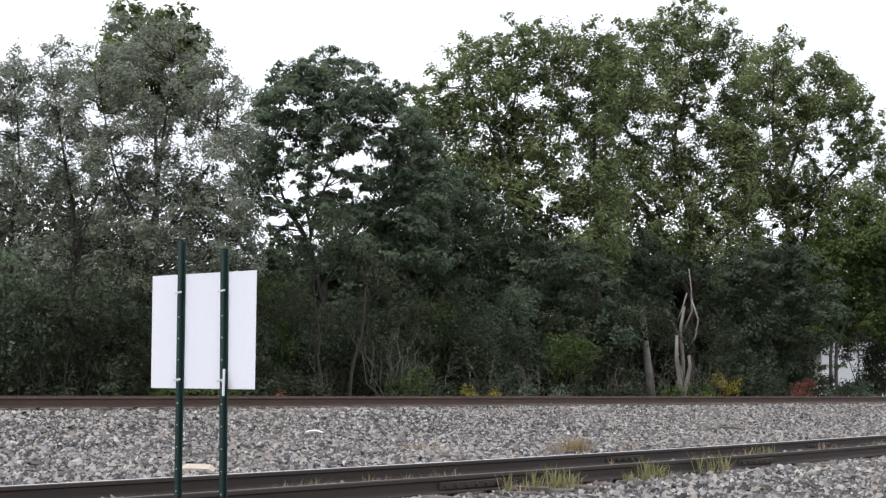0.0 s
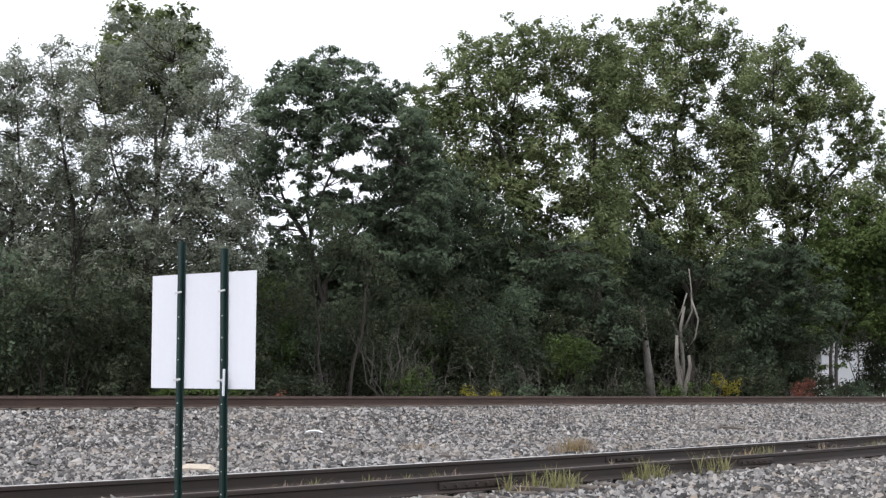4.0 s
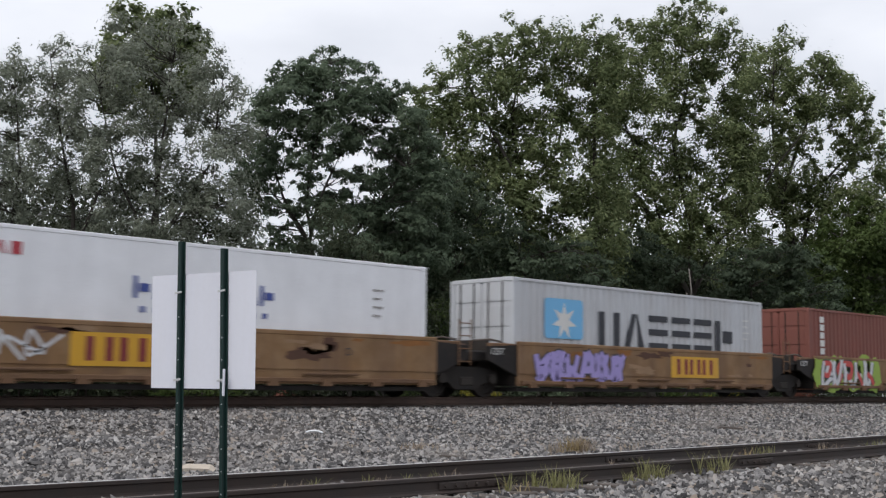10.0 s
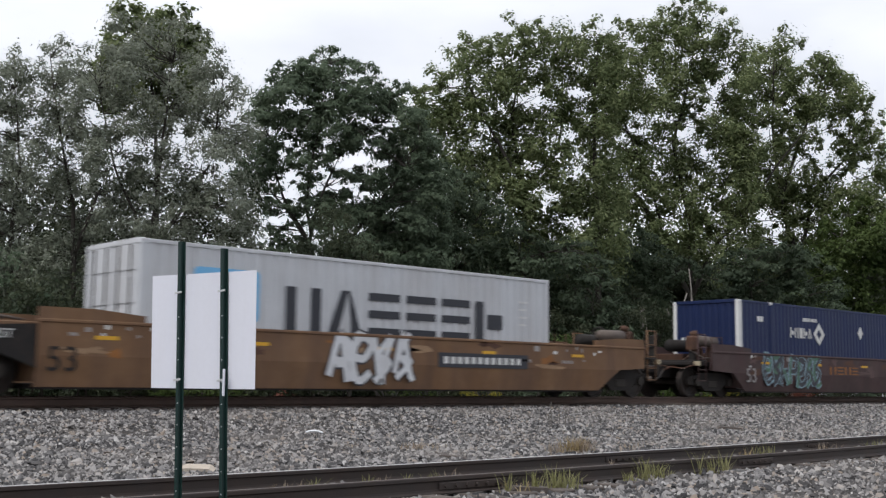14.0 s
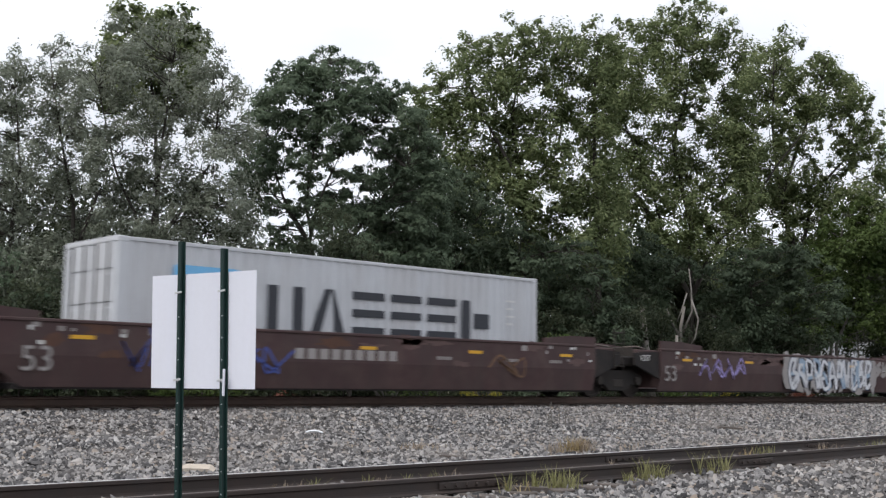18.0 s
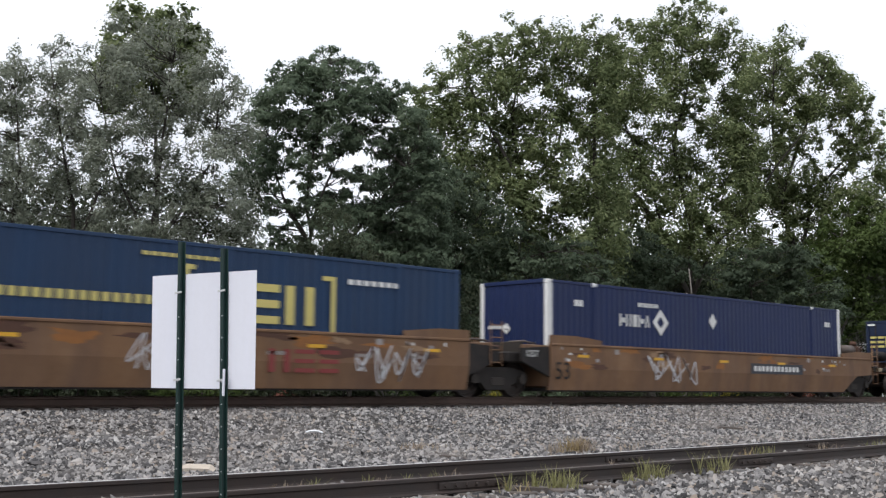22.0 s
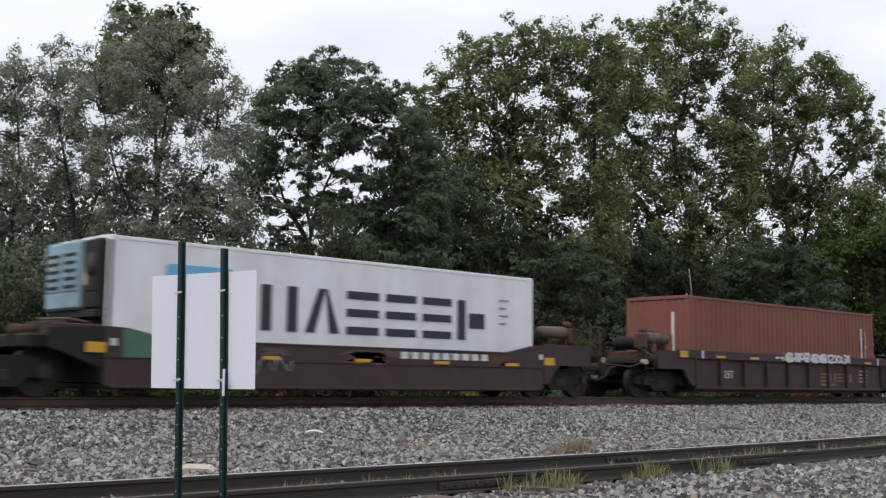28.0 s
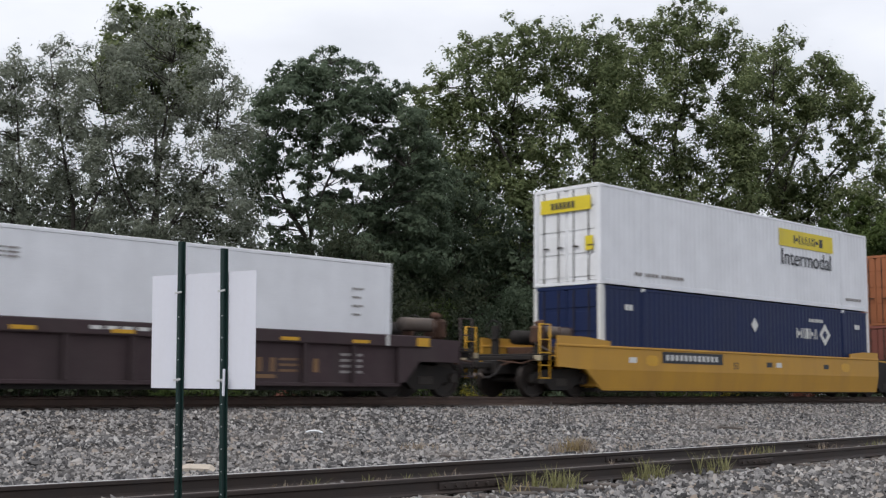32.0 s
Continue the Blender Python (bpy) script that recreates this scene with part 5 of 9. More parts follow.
            part("joint_pipe", Form().tube([(x + sgn * 0.1, -1.0, 1.44), (x + sgn * 0.6, -1.05, 1.5), (x + sgn * (joint - 0.3), -1.0, 1.46)], 0.03, 6), P["tank"], root, "pale pipe along the deck", True)
            part("joint_casting", Form().tube([(x + sgn * (joint - 0.55), -0.35, 1.26), (x + sgn * (joint - 0.05), -0.35, 1.26)], 0.14, 10), P["rusty"], root, "rusty pivot casting", True)
            if style == "ribbed":
                part("air_reservoir", Form().tube([(x + sgn * 0.25, -0.75, 1.58), (x + sgn * 0.8, -0.75, 1.58)], 0.085, 10), P["tank"], root, "small air tank on the deck", True)
                part("deck_rail", Form().tube([(x + sgn * 0.05, -1.3, 1.62), (x + sgn * (joint - 0.2), -1.3, 1.58)], 0.022, 6), P["tank"], root)
            if mode == "joint" and sgn > 0:
                bogie(root, x + joint, base=wheelbase)
    return root


# -- the engine --
def build_engine():
    X0 = -265.0
    root = thing("locomotive", "dark blue and yellow road-switcher diesel engine, headlights lit", "locomotive", pose(X0, 0, 0))
    RUNNERS.append((root, X0))
    bl, ye = P["loco_blue"], P["loco_yellow"]
    # frame and sill
    part("underframe", Form().box(-0.3, 19.5, -1.40, 1.40, 1.22, 1.60, 0.03), P["black"], root)
    for sy in (-1, 1):
        a, b = sorted((sy * 1.40, sy * 1.56))
        part("side_sill", Form().box(0.0, 19.5, a, b, 1.50, 1.76, 0.015), bl, root)
        part("sill_stripe", Form().box(0.02, 19.48, min(sy * 1.563, sy * 1.556), max(sy * 1.563, sy * 1.556), 1.60, 1.75), P["stripe"], root, "yellow sill stripe")
    part("deck", Form().box(-0.2, 19.6, -1.55, 1.55, 1.72, 1.765), P["loco_grey"], root)
    part("front_deck", Form().box(-0.85, -0.2, -1.1, 1.1, 1.715, 1.76), P["loco_grey"], root)
    # nose
    def hull(sections):
        """Rings of (x, [(y, z)...]) joined into one skin."""
        f = Form()
        n = len(sections[0][1])
        vs = [(x + dx, y, z) for x, ring in sections for (y, z, dx) in ring]
        fs = []
        for i in range(len(sections) - 1):
            fs += [(i * n + k, i * n + (k + 1) % n, (i + 1) * n + (k + 1) % n, (i + 1) * n + k) for k in range(n)]
        fs += [tuple(range(n - 1, -1, -1)), tuple(range((len(sections) - 1) * n, len(sections) * n))]
        return f.add(vs, fs)
    # the nose is blunt in the middle and sweeps back to both sides
    plan = [(-1.42, 1.765, 0.42), (-1.42, 3.28, 0.42), (-0.72, 3.58, -0.10), (0.72, 3.58, -0.10), (1.42, 3.28, 0.42), (1.42, 1.765, 0.42), (0.72, 1.765, -0.10), (-0.72, 1.765, -0.10)]
    ring = [(k, (k + 1) % 8, (k + 1) % 8 + 8, k + 8) for k in range(8)]
    caps = [(7, 0, 1, 2), (7, 2, 3, 6), (6, 3, 4, 5)]
    skin = [(x, y, z) for y, z, x in plan] + [(x + 0.05, y, z) for y, z, x in plan]
    part("nose", Form().add(skin, caps + ring), ye, root, "yellow nose with a door")
    body = [(x + 0.04, y * 1.03, z + 0.01) for y, z, x in plan] + [(1.0, y * 1.04, z + (0.12 if z > 3 else 0)) for y, z, x in plan]
    part("nose_body", Form().add(body, caps + ring + [tuple(range(15, 7, -1))]), bl, root)
    part("nose_edge", Form().tube([(0.44, -1.44, 3.285), (-0.09, -0.73, 3.60), (-0.09, 0.73, 3.60), (0.44, 1.44, 3.285)], 0.018, 6), P["chalk"], root, "thin white line along the top of the nose")
    part("nose_edge", Form().tube([(0.44, -1.45, 3.29), (0.72, -1.50, 3.34), (1.0, -1.51, 3.42)], 0.014, 6), P["chalk"], root)
    part("nose_door", Form().box(-0.14, -0.10, 0.06, 0.68, 1.8, 3.25, 0.015), ye, root, "yellow nose door")
    part("door_window", Form().box(-0.152, -0.14, 0.34, 0.58, 2.85, 3.15, 0.01), P["glass"], root)
    part("headlight_box", Form().box(-0.20, -0.08, -0.38, -0.02, 2.85, 3.45, 0.03), P["black"], root)
    for z in (3.0, 3.28):
        part("headlight", Form().tube([(-0.20, -0.2, z), (-0.225, -0.2, z)], 0.075, 14), P["lamp"], root, "lit headlight")
    bar_word("emblem_block", 0, 1.0, 2.48, 2.72, 3, 0, P["ink"], root, "dark nose emblem", 0.34, 4)
    for ob in [o for o in root.children if o.name.startswith("emblem_block")]:
        ob.matrix_basis = pose(-0.105, 0.35, 0, 0, 0, -90)
    for yy in (0.72, -0.62):
        part("emblem_bracket", Form().box(-0.108, -0.10, yy - 0.03, yy + 0.03, 2.25, 2.85), P["ink"], root)
    # cab
    def cab_ring(x, dz=0.0):
        return (x, [(-1.5, 3.30, 0), (-1.5, 4.18, 0), (-1.05, 4.58 + dz, 0), (1.05, 4.58 + dz, 0), (1.5, 4.18, 0), (1.5, 3.30, 0)])
    part("cab", hull([(0.72, [(-1.5, 3.30, -0.06), (-1.5, 4.10, 0.26), (-1.0, 4.46, 0.34), (1.0, 4.46, 0.34), (1.5, 4.10, 0.26), (1.5, 3.30, -0.06)]), cab_ring(1.35), cab_ring(3.45)]), bl, root, "dark blue cab")
    part("cab_lower", Form().box(0.98, 3.45, -1.5, 1.5, 1.765, 3.35), bl, root)
    part("cab_roof", Form().prism([(1.0, 4.56), (3.5, 4.585), (3.5, 4.64), (1.1, 4.64)], -1.10, 1.10), P["roof"], root, "pale grey cab roof")
    for sy in (-1, 1):
        a, b = sorted((sy * 1.10, sy * 1.54))
        vs = [(1.0, sy * 1.10, 4.60), (3.5, sy * 1.10, 4.62), (3.5, sy * 1.56, 4.28), (1.25, sy * 1.56, 4.26), (1.0, sy * 1.10, 4.56), (3.5, sy * 1.10, 4.58), (3.5, sy * 1.56, 4.24), (1.25, sy * 1.56, 4.22)]
        part("roof_edge", Form().add(vs, [(0, 1, 2, 3), (4, 7, 6, 5), (0, 3, 7, 4), (1, 5, 6, 2), (3, 2, 6, 7), (0, 4, 5, 1)]), P["roof"], root)
    for sy in (-1, 1):
        for x0, x1, z0 in ((1.50, 2.02, 3.62), (2.06, 2.40, 3.62), (2.44, 2.86, 3.60), (2.90, 3.32, 3.50)):
            fy = sorted((sy * 1.503, sy * 1.530))
            w = part("side_window", Form().box(x0, x1, fy[0], fy[1], z0, 4.20, 0.015), P["frame"], root, "pale-framed cab window")
            gy = sorted((sy * 1.528, sy * 1.536))
            part("pane", Form().box(x0 + 0.05, x1 - 0.05, gy[0], gy[1], z0 + 0.05, 4.15), P["glass"], w)
    # windscreens lie on the slanted cab front
    for y0, y1 in ((-1.26, -0.22), (0.22, 1.20)):
        vs = [(0.775, y0, 3.68), (0.775, y1, 3.68), (0.905, y1, 4.08), (0.905, y0, 4.08)]
        off = Vector((-0.7, 0, 0.72)) * 0.03
        vs2 = [tuple(Vector(v) + off) for v in vs]
        g = Form().add(vs + vs2, [(4, 7, 6, 5), (0, 4, 5, 1), (1, 5, 6, 2), (2, 6, 7, 3), (3, 7, 4, 0)])
        part("windscreen", g, P["glass_sky"], root, "windscreen that mirrors the bright sky")
    for y0, y1 in ((-1.05, -0.35), (0.35, 1.05)):
        nb = part("number_board", Form().box(0.88, 1.10, y0, y1, 4.28, 4.54, 0.02), P["black"], root)
        part("number_panel", Form().box(0.865, 0.88, y0 + 0.05, y1 - 0.05, 4.31, 4.51), P["black"], nb, "dark number board")
        for k in range(4):
            yy = y0 + 0.13 + k * 0.125
            part("figure_bar", Form().box(0.858, 0.865, yy, yy + 0.07, 4.34, 4.48), P["chalk"], nb)
    # equipment cabinet behind the cab
    part("cabinet", Form().sweep([(-1.48, 1.765), (-1.48, 3.95), (-1.10, 4.50), (1.10, 4.50), (1.48, 3.95), (1.48, 1.765)][::-1], 3.45, 8.9), bl, root)
    for k, x in enumerate((3.75, 4.9, 6.05)):
        v = part("vent", Form().box(x, x + 1.0, -1.53, -1.40, 3.98, 4.44, 0.02), P["black"], root, "dark air intake")
        for s in (0.0, 0.93):
            part("vent_bar", Form().box(x + s, x + s + 0.06, -1.55, -1.42, 3.9, 4.48, 0.01), P["frame"], v)
    for x in (3.62, 5.2, 6.4, 7.6, 8.4):
        part("vertical_rib", Form().box(x, x + 0.12, -1.505, -1.47, 3.35 + 0.1 * (x % 1), 4.2, 0.01), P["loco_grey"], root)
    part("door_outline", Form().box(1.2, 4.2, -1.508, -1.48, 2.62, 2.66), P["black"], root)
    part("door_outline", Form().box(4.5, 8.6, -1.492, -1.47, 2.16, 2.20), P["black"], root)
    part("access_panel", Form().box(1.75, 2.45, -1.512, -1.49, 1.95, 2.48, 0.01), P["black"], root)
    # engine hood
    part("hood", Form().sweep([(-0.92, 1.765), (-0.92, 4.20), (-0.70, 4.44), (0.70, 4.44), (0.92, 4.20), (0.92, 1.765)][::-1], 8.9, 18.9), bl, root)
    part("hood_transition", Form().sweep([(-1.2, 3.6), (-1.2, 4.2), (-0.9, 4.47), (0.9, 4.47), (1.2, 4.2), (1.2, 3.6)][::-1], 8.9, 9.4), bl, root)
    part("exhaust_hatch", Form().box(10.6, 12.6, -0.6, 0.6, 4.44, 4.55, 0.04), P["roof"], root)
    part("horn", Form().tube([(11.9, -0.3, 4.62), (12.3, -0.3, 4.62)], [0.05, 0.10], 8), P["frame"], root)
    for k in range(9):
        x = 9.2 + k * 1.05
        d = part("hood_door", Form().box(x, x + 0.98, -0.945, -0.915, 1.9, 3.55, 0.012), bl, root)
        part("latch", Form().box(x + 0.85, x + 0.9, -0.96, -0.94, 2.6, 2.72), P["loco_grey"], d)
    for x in (15.2, 15.75, 16.3, 16.85):
        part("louvre", Form().box(x, x + 0.3, -0.97, -0.94, 2.0, 3.15, 0.01), P["black"], root)
    part("intake_grille", Form().box(9.35, 9.85, -0.96, -0.93, 3.45, 4.0, 0.01), P["black"], root)
    # radiator wings
    part("radiator_wing", Form().sweep([(-1.52, 4.02), (-1.54, 4.32), (-1.28, 4.46), (1.28, 4.46), (1.54, 4.32), (1.52, 4.02), (0.92, 3.55), (-0.92, 3.55)][::-1], 13.0, 19.45), bl, root, "overhanging radiator wing")
    part("radiator_roof", Form().box(13.05, 16.6, -1.25, 1.25, 4.46, 4.50, 0.01), P["roof"], root, "pale radiator grille")
    part("radiator_roof", Form().box(16.7, 19.3, -1.25, 1.25, 4.46, 4.485, 0.01), P["loco_grey"], root)
    # brand blocks on the hood and the number on the cab
    bar_word("emblem_block", 10.4, 12.9, 2.92, 3.66, 3, -0.947, P["mark_or"], root, "orange brand block", 0.30, 9, "llu")
    for x in (9.95, 13.05):
        part("emblem_bracket", rect(x, x + 0.10, 2.72, 3.86, -0.947), P["mark_or"], root, "orange bracket")
        s = 0.10 if x < 10 else -0.15
        part("emblem_bracket", rect(min(x, x + s + 0.1), max(x + 0.1, x + s + 0.1), 3.78, 3.86, -0.949), P["mark_or"], root)
        part("emblem_bracket", rect(min(x, x + s + 0.1), max(x + 0.1, x + s + 0.1), 2.72, 2.80, -0.949), P["mark_or"], root)
    for x in (10.45, 10.75, 12.45, 12.75):
        part("dot_mark", blob(x, 2.52, 0.11, 0.11, random.Random(2), -0.947, 0.006, 12, 0.0), P["mark_or"], root)
    bars("number_bars", 1.55, 3.05, 2.98, 3.32, 4, -1.503, P["mark_or"], root, "orange number drawn as bars", 0.22)
    part("lightning_mark", Form().plate([(1.5, 2.84), (2.3, 2.76), (2.25, 2.83), (3.0, 2.86), (2.25, 2.93), (2.3, 2.88)], -1.503), P["mark_or"], root)
    for x, z in ((0.35, 3.22), (3.3, 2.66), (4.3, 2.28), (5.2, 1.84), (7.0, 1.84), (8.6, 1.84), (4.1, 3.78), (5.6, 3.78), (9.6, 3.35), (12.9, 3.98)):
        part("marker", rect(x, x + 0.2, z, z + 0.07, -1.495 if x < 8.8 else -0.95, 0.015), P["chalk"], root, "small white label")
    # fuel tank
    part("fuel_tank", Form().sweep([(-1.40, 1.18), (-1.46, 0.95), (-1.40, 0.42), (-1.05, 0.20), (1.05, 0.20), (1.40, 0.42), (1.46, 0.95), (1.40, 1.18)][::-1], 6.1, 13.6), P["loco_grey"], root, "long grey fuel tank")
    part("air_tank", Form().tube([(5.2, -1.2, 1.0), (6.0, -1.2, 1.0)], 0.2, 12), P["loco_truck"], root, smooth=True)
    # trucks with three axles each
    for cx in (2.65, 16.95):
        t = part("truck", Form().box(cx - 2.3, cx + 2.3, -0.9, 0.9, 0.75, 1.0, 0.05), P["black"], root)
        for sy in (-1, 1):
            a, b = sorted((sy * 1.05, sy * 1.24))
            f = Form().prism([(cx - 2.75, 0.62), (cx - 2.5, 0.55), (cx - 2.35, 0.85), (cx - 1.55, 0.85), (cx - 1.35, 0.55), (cx - 0.7, 0.55), (cx - 0.5, 0.85), (cx + 0.5, 0.85), (cx + 0.7, 0.55), (cx + 1.35, 0.55), (cx + 1.55, 0.85), (cx + 2.35, 0.85), (cx + 2.5, 0.55), (cx + 2.75, 0.62), (cx + 2.75, 0.95), (cx + 2.3, 1.12), (cx - 2.3, 1.12), (cx - 2.75, 0.95)], a, b)
            part("truck_frame", f, P["loco_truck"], t, "grey cast truck side frame")
            for ax in (-1.98, 0.0, 1.98):
                yb = sorted((sy * 1.02, sy * 1.28))
                part("axle_box", Form().prism([(cx + ax - 0.34, 0.22), (cx + ax + 0.34, 0.22), (cx + ax + 0.28, 0.84), (cx + ax - 0.28, 0.84)], yb[0], yb[1]), P["loco_truck"], t)
                part("axle_cap", Form().tube([(cx + ax, sy * 1.27, 0.53), (cx + ax, sy * 1.33, 0.53)], 0.16, 12), P["black"], t)
                for s in (-0.55, 0.55):
                    part("coil_spring", lambda: Form().tube([(0, 0, 0.86), (0, 0, 1.16)], 0.11, 10), P["black"], t, key=("coil", sy), at=pose(cx + ax + s, sy * 1.15, 0))
            part("brake_cylinder", Form().tube([(cx + 1.0, sy * 1.32, 1.05), (cx + 1.5, sy * 1.32, 1.05)], 0.1, 10), P["loco_truck"], t)
        for ax in (-1.98, 0.0, 1.98):
            wheelset(t, cx + ax, 0.5334)
    # front pilot, plow, steps
    part("pilot", Form().box(-0.62, -0.45, -1.2, 1.2, 0.60, 1.70, 0.02), P["black"], root)
    part("buffer_beam", Form().box(-0.84, -0.6, -1.1, 1.1, 1.48, 1.70, 0.03), P["loco_grey"], root)
    part("draft_gear", Form().box(-1.0, -0.6, -0.42, 0.42, 0.68, 1.22, 0.06), P["black"], root)
    vs = [(-1.4, 0, 0.16), (-1.05, 0, 0.72), (-0.62, -1.34, 0.16), (-0.52, -1.42, 0.84), (-0.62, 1.34, 0.16), (-0.52, 1.42, 0.84), (-0.46, -1.32, 0.16), (-0.46, 1.32, 0.16), (-0.46, -1.40, 0.84), (-0.46, 1.40, 0.84)]
    part("plow", Form().add(vs, [(0, 2, 3, 1), (0, 1, 5, 4), (2, 6, 8, 3), (4, 5, 9, 7), (1, 3, 8, 9, 5), (0, 4, 7, 6, 2), (6, 7, 9, 8)]), P["plow"], root, "worn grey snow plow")
    c = part("coupler", Form().box(-1.45, -0.7, -0.16, 0.16, 0.78, 1.02, 0.04), P["black"], root)
    part("knuckle", Form().box(-1.65, -1.4, -0.24, 0.2, 0.74, 1.06, 0.07), P["black"], c)
    for k in range(6):
        y = -0.95 + k * 0.38
        part("air_hose", Form().tube([(-0.82, y, 1.2), (-1.0, y + 0.05, 1.0), (-1.0, y + 0.12, 0.72), (-0.9, y + 0.1, 0.6)], 0.03, 6), P["black"], root)
    part("pilot_stripe", Form().box(-0.88, -0.85, -1.1, 1.1, 1.68, 1.76), ye, root)
    for y0, y1 in ((-1.2, -0.55), (0.55, 1.2), (-1.35, -0.8), (0.8, 1.35)):
        part("air_hose", Form().tube([(-0.8, y0 * 0.8, 1.5), (-0.96, (y0 * 0.8 + y1 * 0.2) * 0.8, 1.08), (-1.0, (y0 + y1) * 0.4, 0.98), (-0.96, (y0 * 0.2 + y1 * 0.8) * 0.8, 1.1), (-0.8, y1 * 0.8, 1.5)], 0.032, 6), P["black"], root, "looped air hose", True)
    for yy in (-0.88, 0.88):
        part("ditch_bracket", Form().box(-0.75, -0.65, yy - 0.05, yy + 0.05, 1.7, 1.82), P["loco_grey"], root)
    part("nose_grab", Form().tube([(0.26, -1.15, 2.0), (0.12, -1.15, 2.05), (0.12, -1.15, 3.0), (0.26, -1.15, 3.05)], 0.018, 6), ye, root)
    part("nose_grab", Form().tube([(-0.10, 0.15, 2.0), (-0.2, 0.15, 2.05), (-0.2, 0.15, 2.9), (-0.10, 0.15, 2.95)], 0.018, 6), P["loco_grey"], root)
    for sy in (-1, 1):
        part("ditch_light_box", Form().box(-0.84, -0.60, sy * 0.88 - 0.16, sy * 0.88 + 0.16, 1.80, 2.12, 0.03), P["black"], root)
        part("ditch_light", Form().tube([(-0.84, sy * 0.88, 1.96), (-0.865, sy * 0.88, 1.96)], 0.055, 14), P["lamp"], root, "lit ditch light")
    for end_x, out in ((-0.55, -1), (19.15, 1)):
        for sy in (-1, 1):
            for k in range(5):
                z = 0.42 + k * 0.28
                part("step", lambda: Form().box(-0.3, 0.3, -0.12, 0.12, -0.015, 0.015), P["loco_grey"], root, key="loco_step", at=pose(end_x, sy * 1.45, z))
                part("step_edge", lambda: Form().box(-0.3, 0.3, -0.012, 0.012, -0.012, 0.012), P["amber"], root, "yellow step edge" if k == 0 else "", key="loco_step_edge", at=pose(end_x, sy * 1.58, z))
            part("step_side", Form().box(end_x + 0.3, end_x + 0.34, sy * 1.45 - 0.14, sy * 1.45 + 0.14, 0.38, 1.74), P["loco_grey"], root)
            rm = P["loco_grey"] if out < 0 else P["tan_rust"]
            part("step_rail", Form().tube([(end_x - 0.34, sy * 1.6, 0.5), (end_x - 0.34, sy * 1.6, 2.75)], 0.02, 6), rm, root, "handrail beside the steps")
            part("step_rail", Form().tube([(end_x + 0.34, sy * 1.6, 0.9), (end_x + 0.34, sy * 1.6, 2.7), (end_x + 0.34 - out * 0.05, sy * 1.55, 2.75)], 0.02, 6), rm, root)
            if out > 0:
                part("step_rail", Form().tube([(end_x + 0.42, sy * 1.5, 2.7), (end_x + 0.62, sy * 1.45, 2.3), (end_x + 0.80, sy * 1.4, 1.5), (end_x + 0.80, sy * 1.4, 0.8)], 0.022, 6), rm, root, "bent grab iron")
    for xx in (-0.8, 19.55):
        m = P["tan_rust"] if xx < 0 else P["loco_grey"]
        for sy in (-1, 1):
            part("end_rail", Form().tube([(xx, sy * 1.08, 2.72), (xx, sy * 0.9, 2.78), (xx, sy * 0.35, 2.78)], 0.022, 6), m, root, "front handrail" if xx < 0 and sy < 0 else "")
            for yy in (1.08, 0.34):
                part("rail_post", Form().box(xx - 0.02, xx + 0.02, sy * yy - 0.055, sy * yy + 0.055, 1.75, 2.78, 0.01), m, root)
            part("platform_chain", Form().tube([(xx, sy * 0.34, 2.4), (xx - 0.02, sy * 0.15, 2.28), (xx, 0, 2.25)], 0.012, 5), m, root)
    # long handrails beside the hood
    for sy in (-1, 1):
        part("handrail", Form().tube([(9.0, sy * 1.52, 2.85), (19.0, sy * 1.52, 2.85)], 0.02, 6), P["loco_grey"], root)
        for k in range(8):
            part("stanchion", lambda: Form().box(-0.035, 0.035, -0.02, 0.02, 1.55, 2.86), P["loco_grey"], root, key="stanchion", at=pose(9.15 + k * 1.38, sy * 1.57, 0))
    part("rear_coupler", Form().box(19.5, 20.5, -0.14, 0.14, 0.78, 1.0, 0.03), P["black"], root)


# -- containers in order from the engine --
Y40, Y53 = -1.226, -1.301


def big_logo(c, x0, z0, x1=None, dark=True, seed=3):
    """Sky-blue square with a white star, and six dark blocks beside it."""
    part("logo_square", rounded(1.22, 2.82, 1.32, 2.42, 0.1, Y40 + 0.004), P["skyblue"], c, "sky-blue square logo")
    part("logo_star", star(2.02, 1.80, 0.52, Y40 - 0.003), P["chalk"], c, "white star")
    bar_word("brand_block", 3.45, 10.5, 1.16, 2.16, 6, Y40 + 0.004, P["ink"], c, "dark brand name as plain blocks", 0.26, seed, "utllls")


def small_print(c, x, y, material, z=2.2):
    """Columns of small unreadable marks near a container's end."""
    for k in range(4):
        bars("small_print", x, x + 0.34 - 0.08 * (k % 2), z - k * 0.2, z - k * 0.2 + 0.05, 4, y, material, c)


def chevron_diamonds(c, x_word, x_dia, x_plain, y, front=True):
    """White word as blocks with a pierced diamond, and a plain diamond placard."""
    bar_word("brand_block", x_word, x_word + 1.5, 1.78, 2.14, 5, y, P["chalk"], c, "white brand name as plain blocks", 0.22, 8, "subst")
    part("logo_diamond", diamond(x_word + 2.0, 1.96, 0.40, y, 0.45), P["chalk"], c, "white pierced diamond logo")
    part("placard", diamond(x_plain, 2.12, 0.25, y), P["chalk"], c, "white diamond placard")
    bars("number_bars", x_word + 0.9, x_word + 1.9, 2.38, 2.5, 7, y, P["chalk"], c, "container number drawn as bars")
    for x in (1.1, 15.0):
        bars("small_print", x, x + 0.4, 2.25, 2.42, 2, y, P["chalk"], c, gap=0.15)


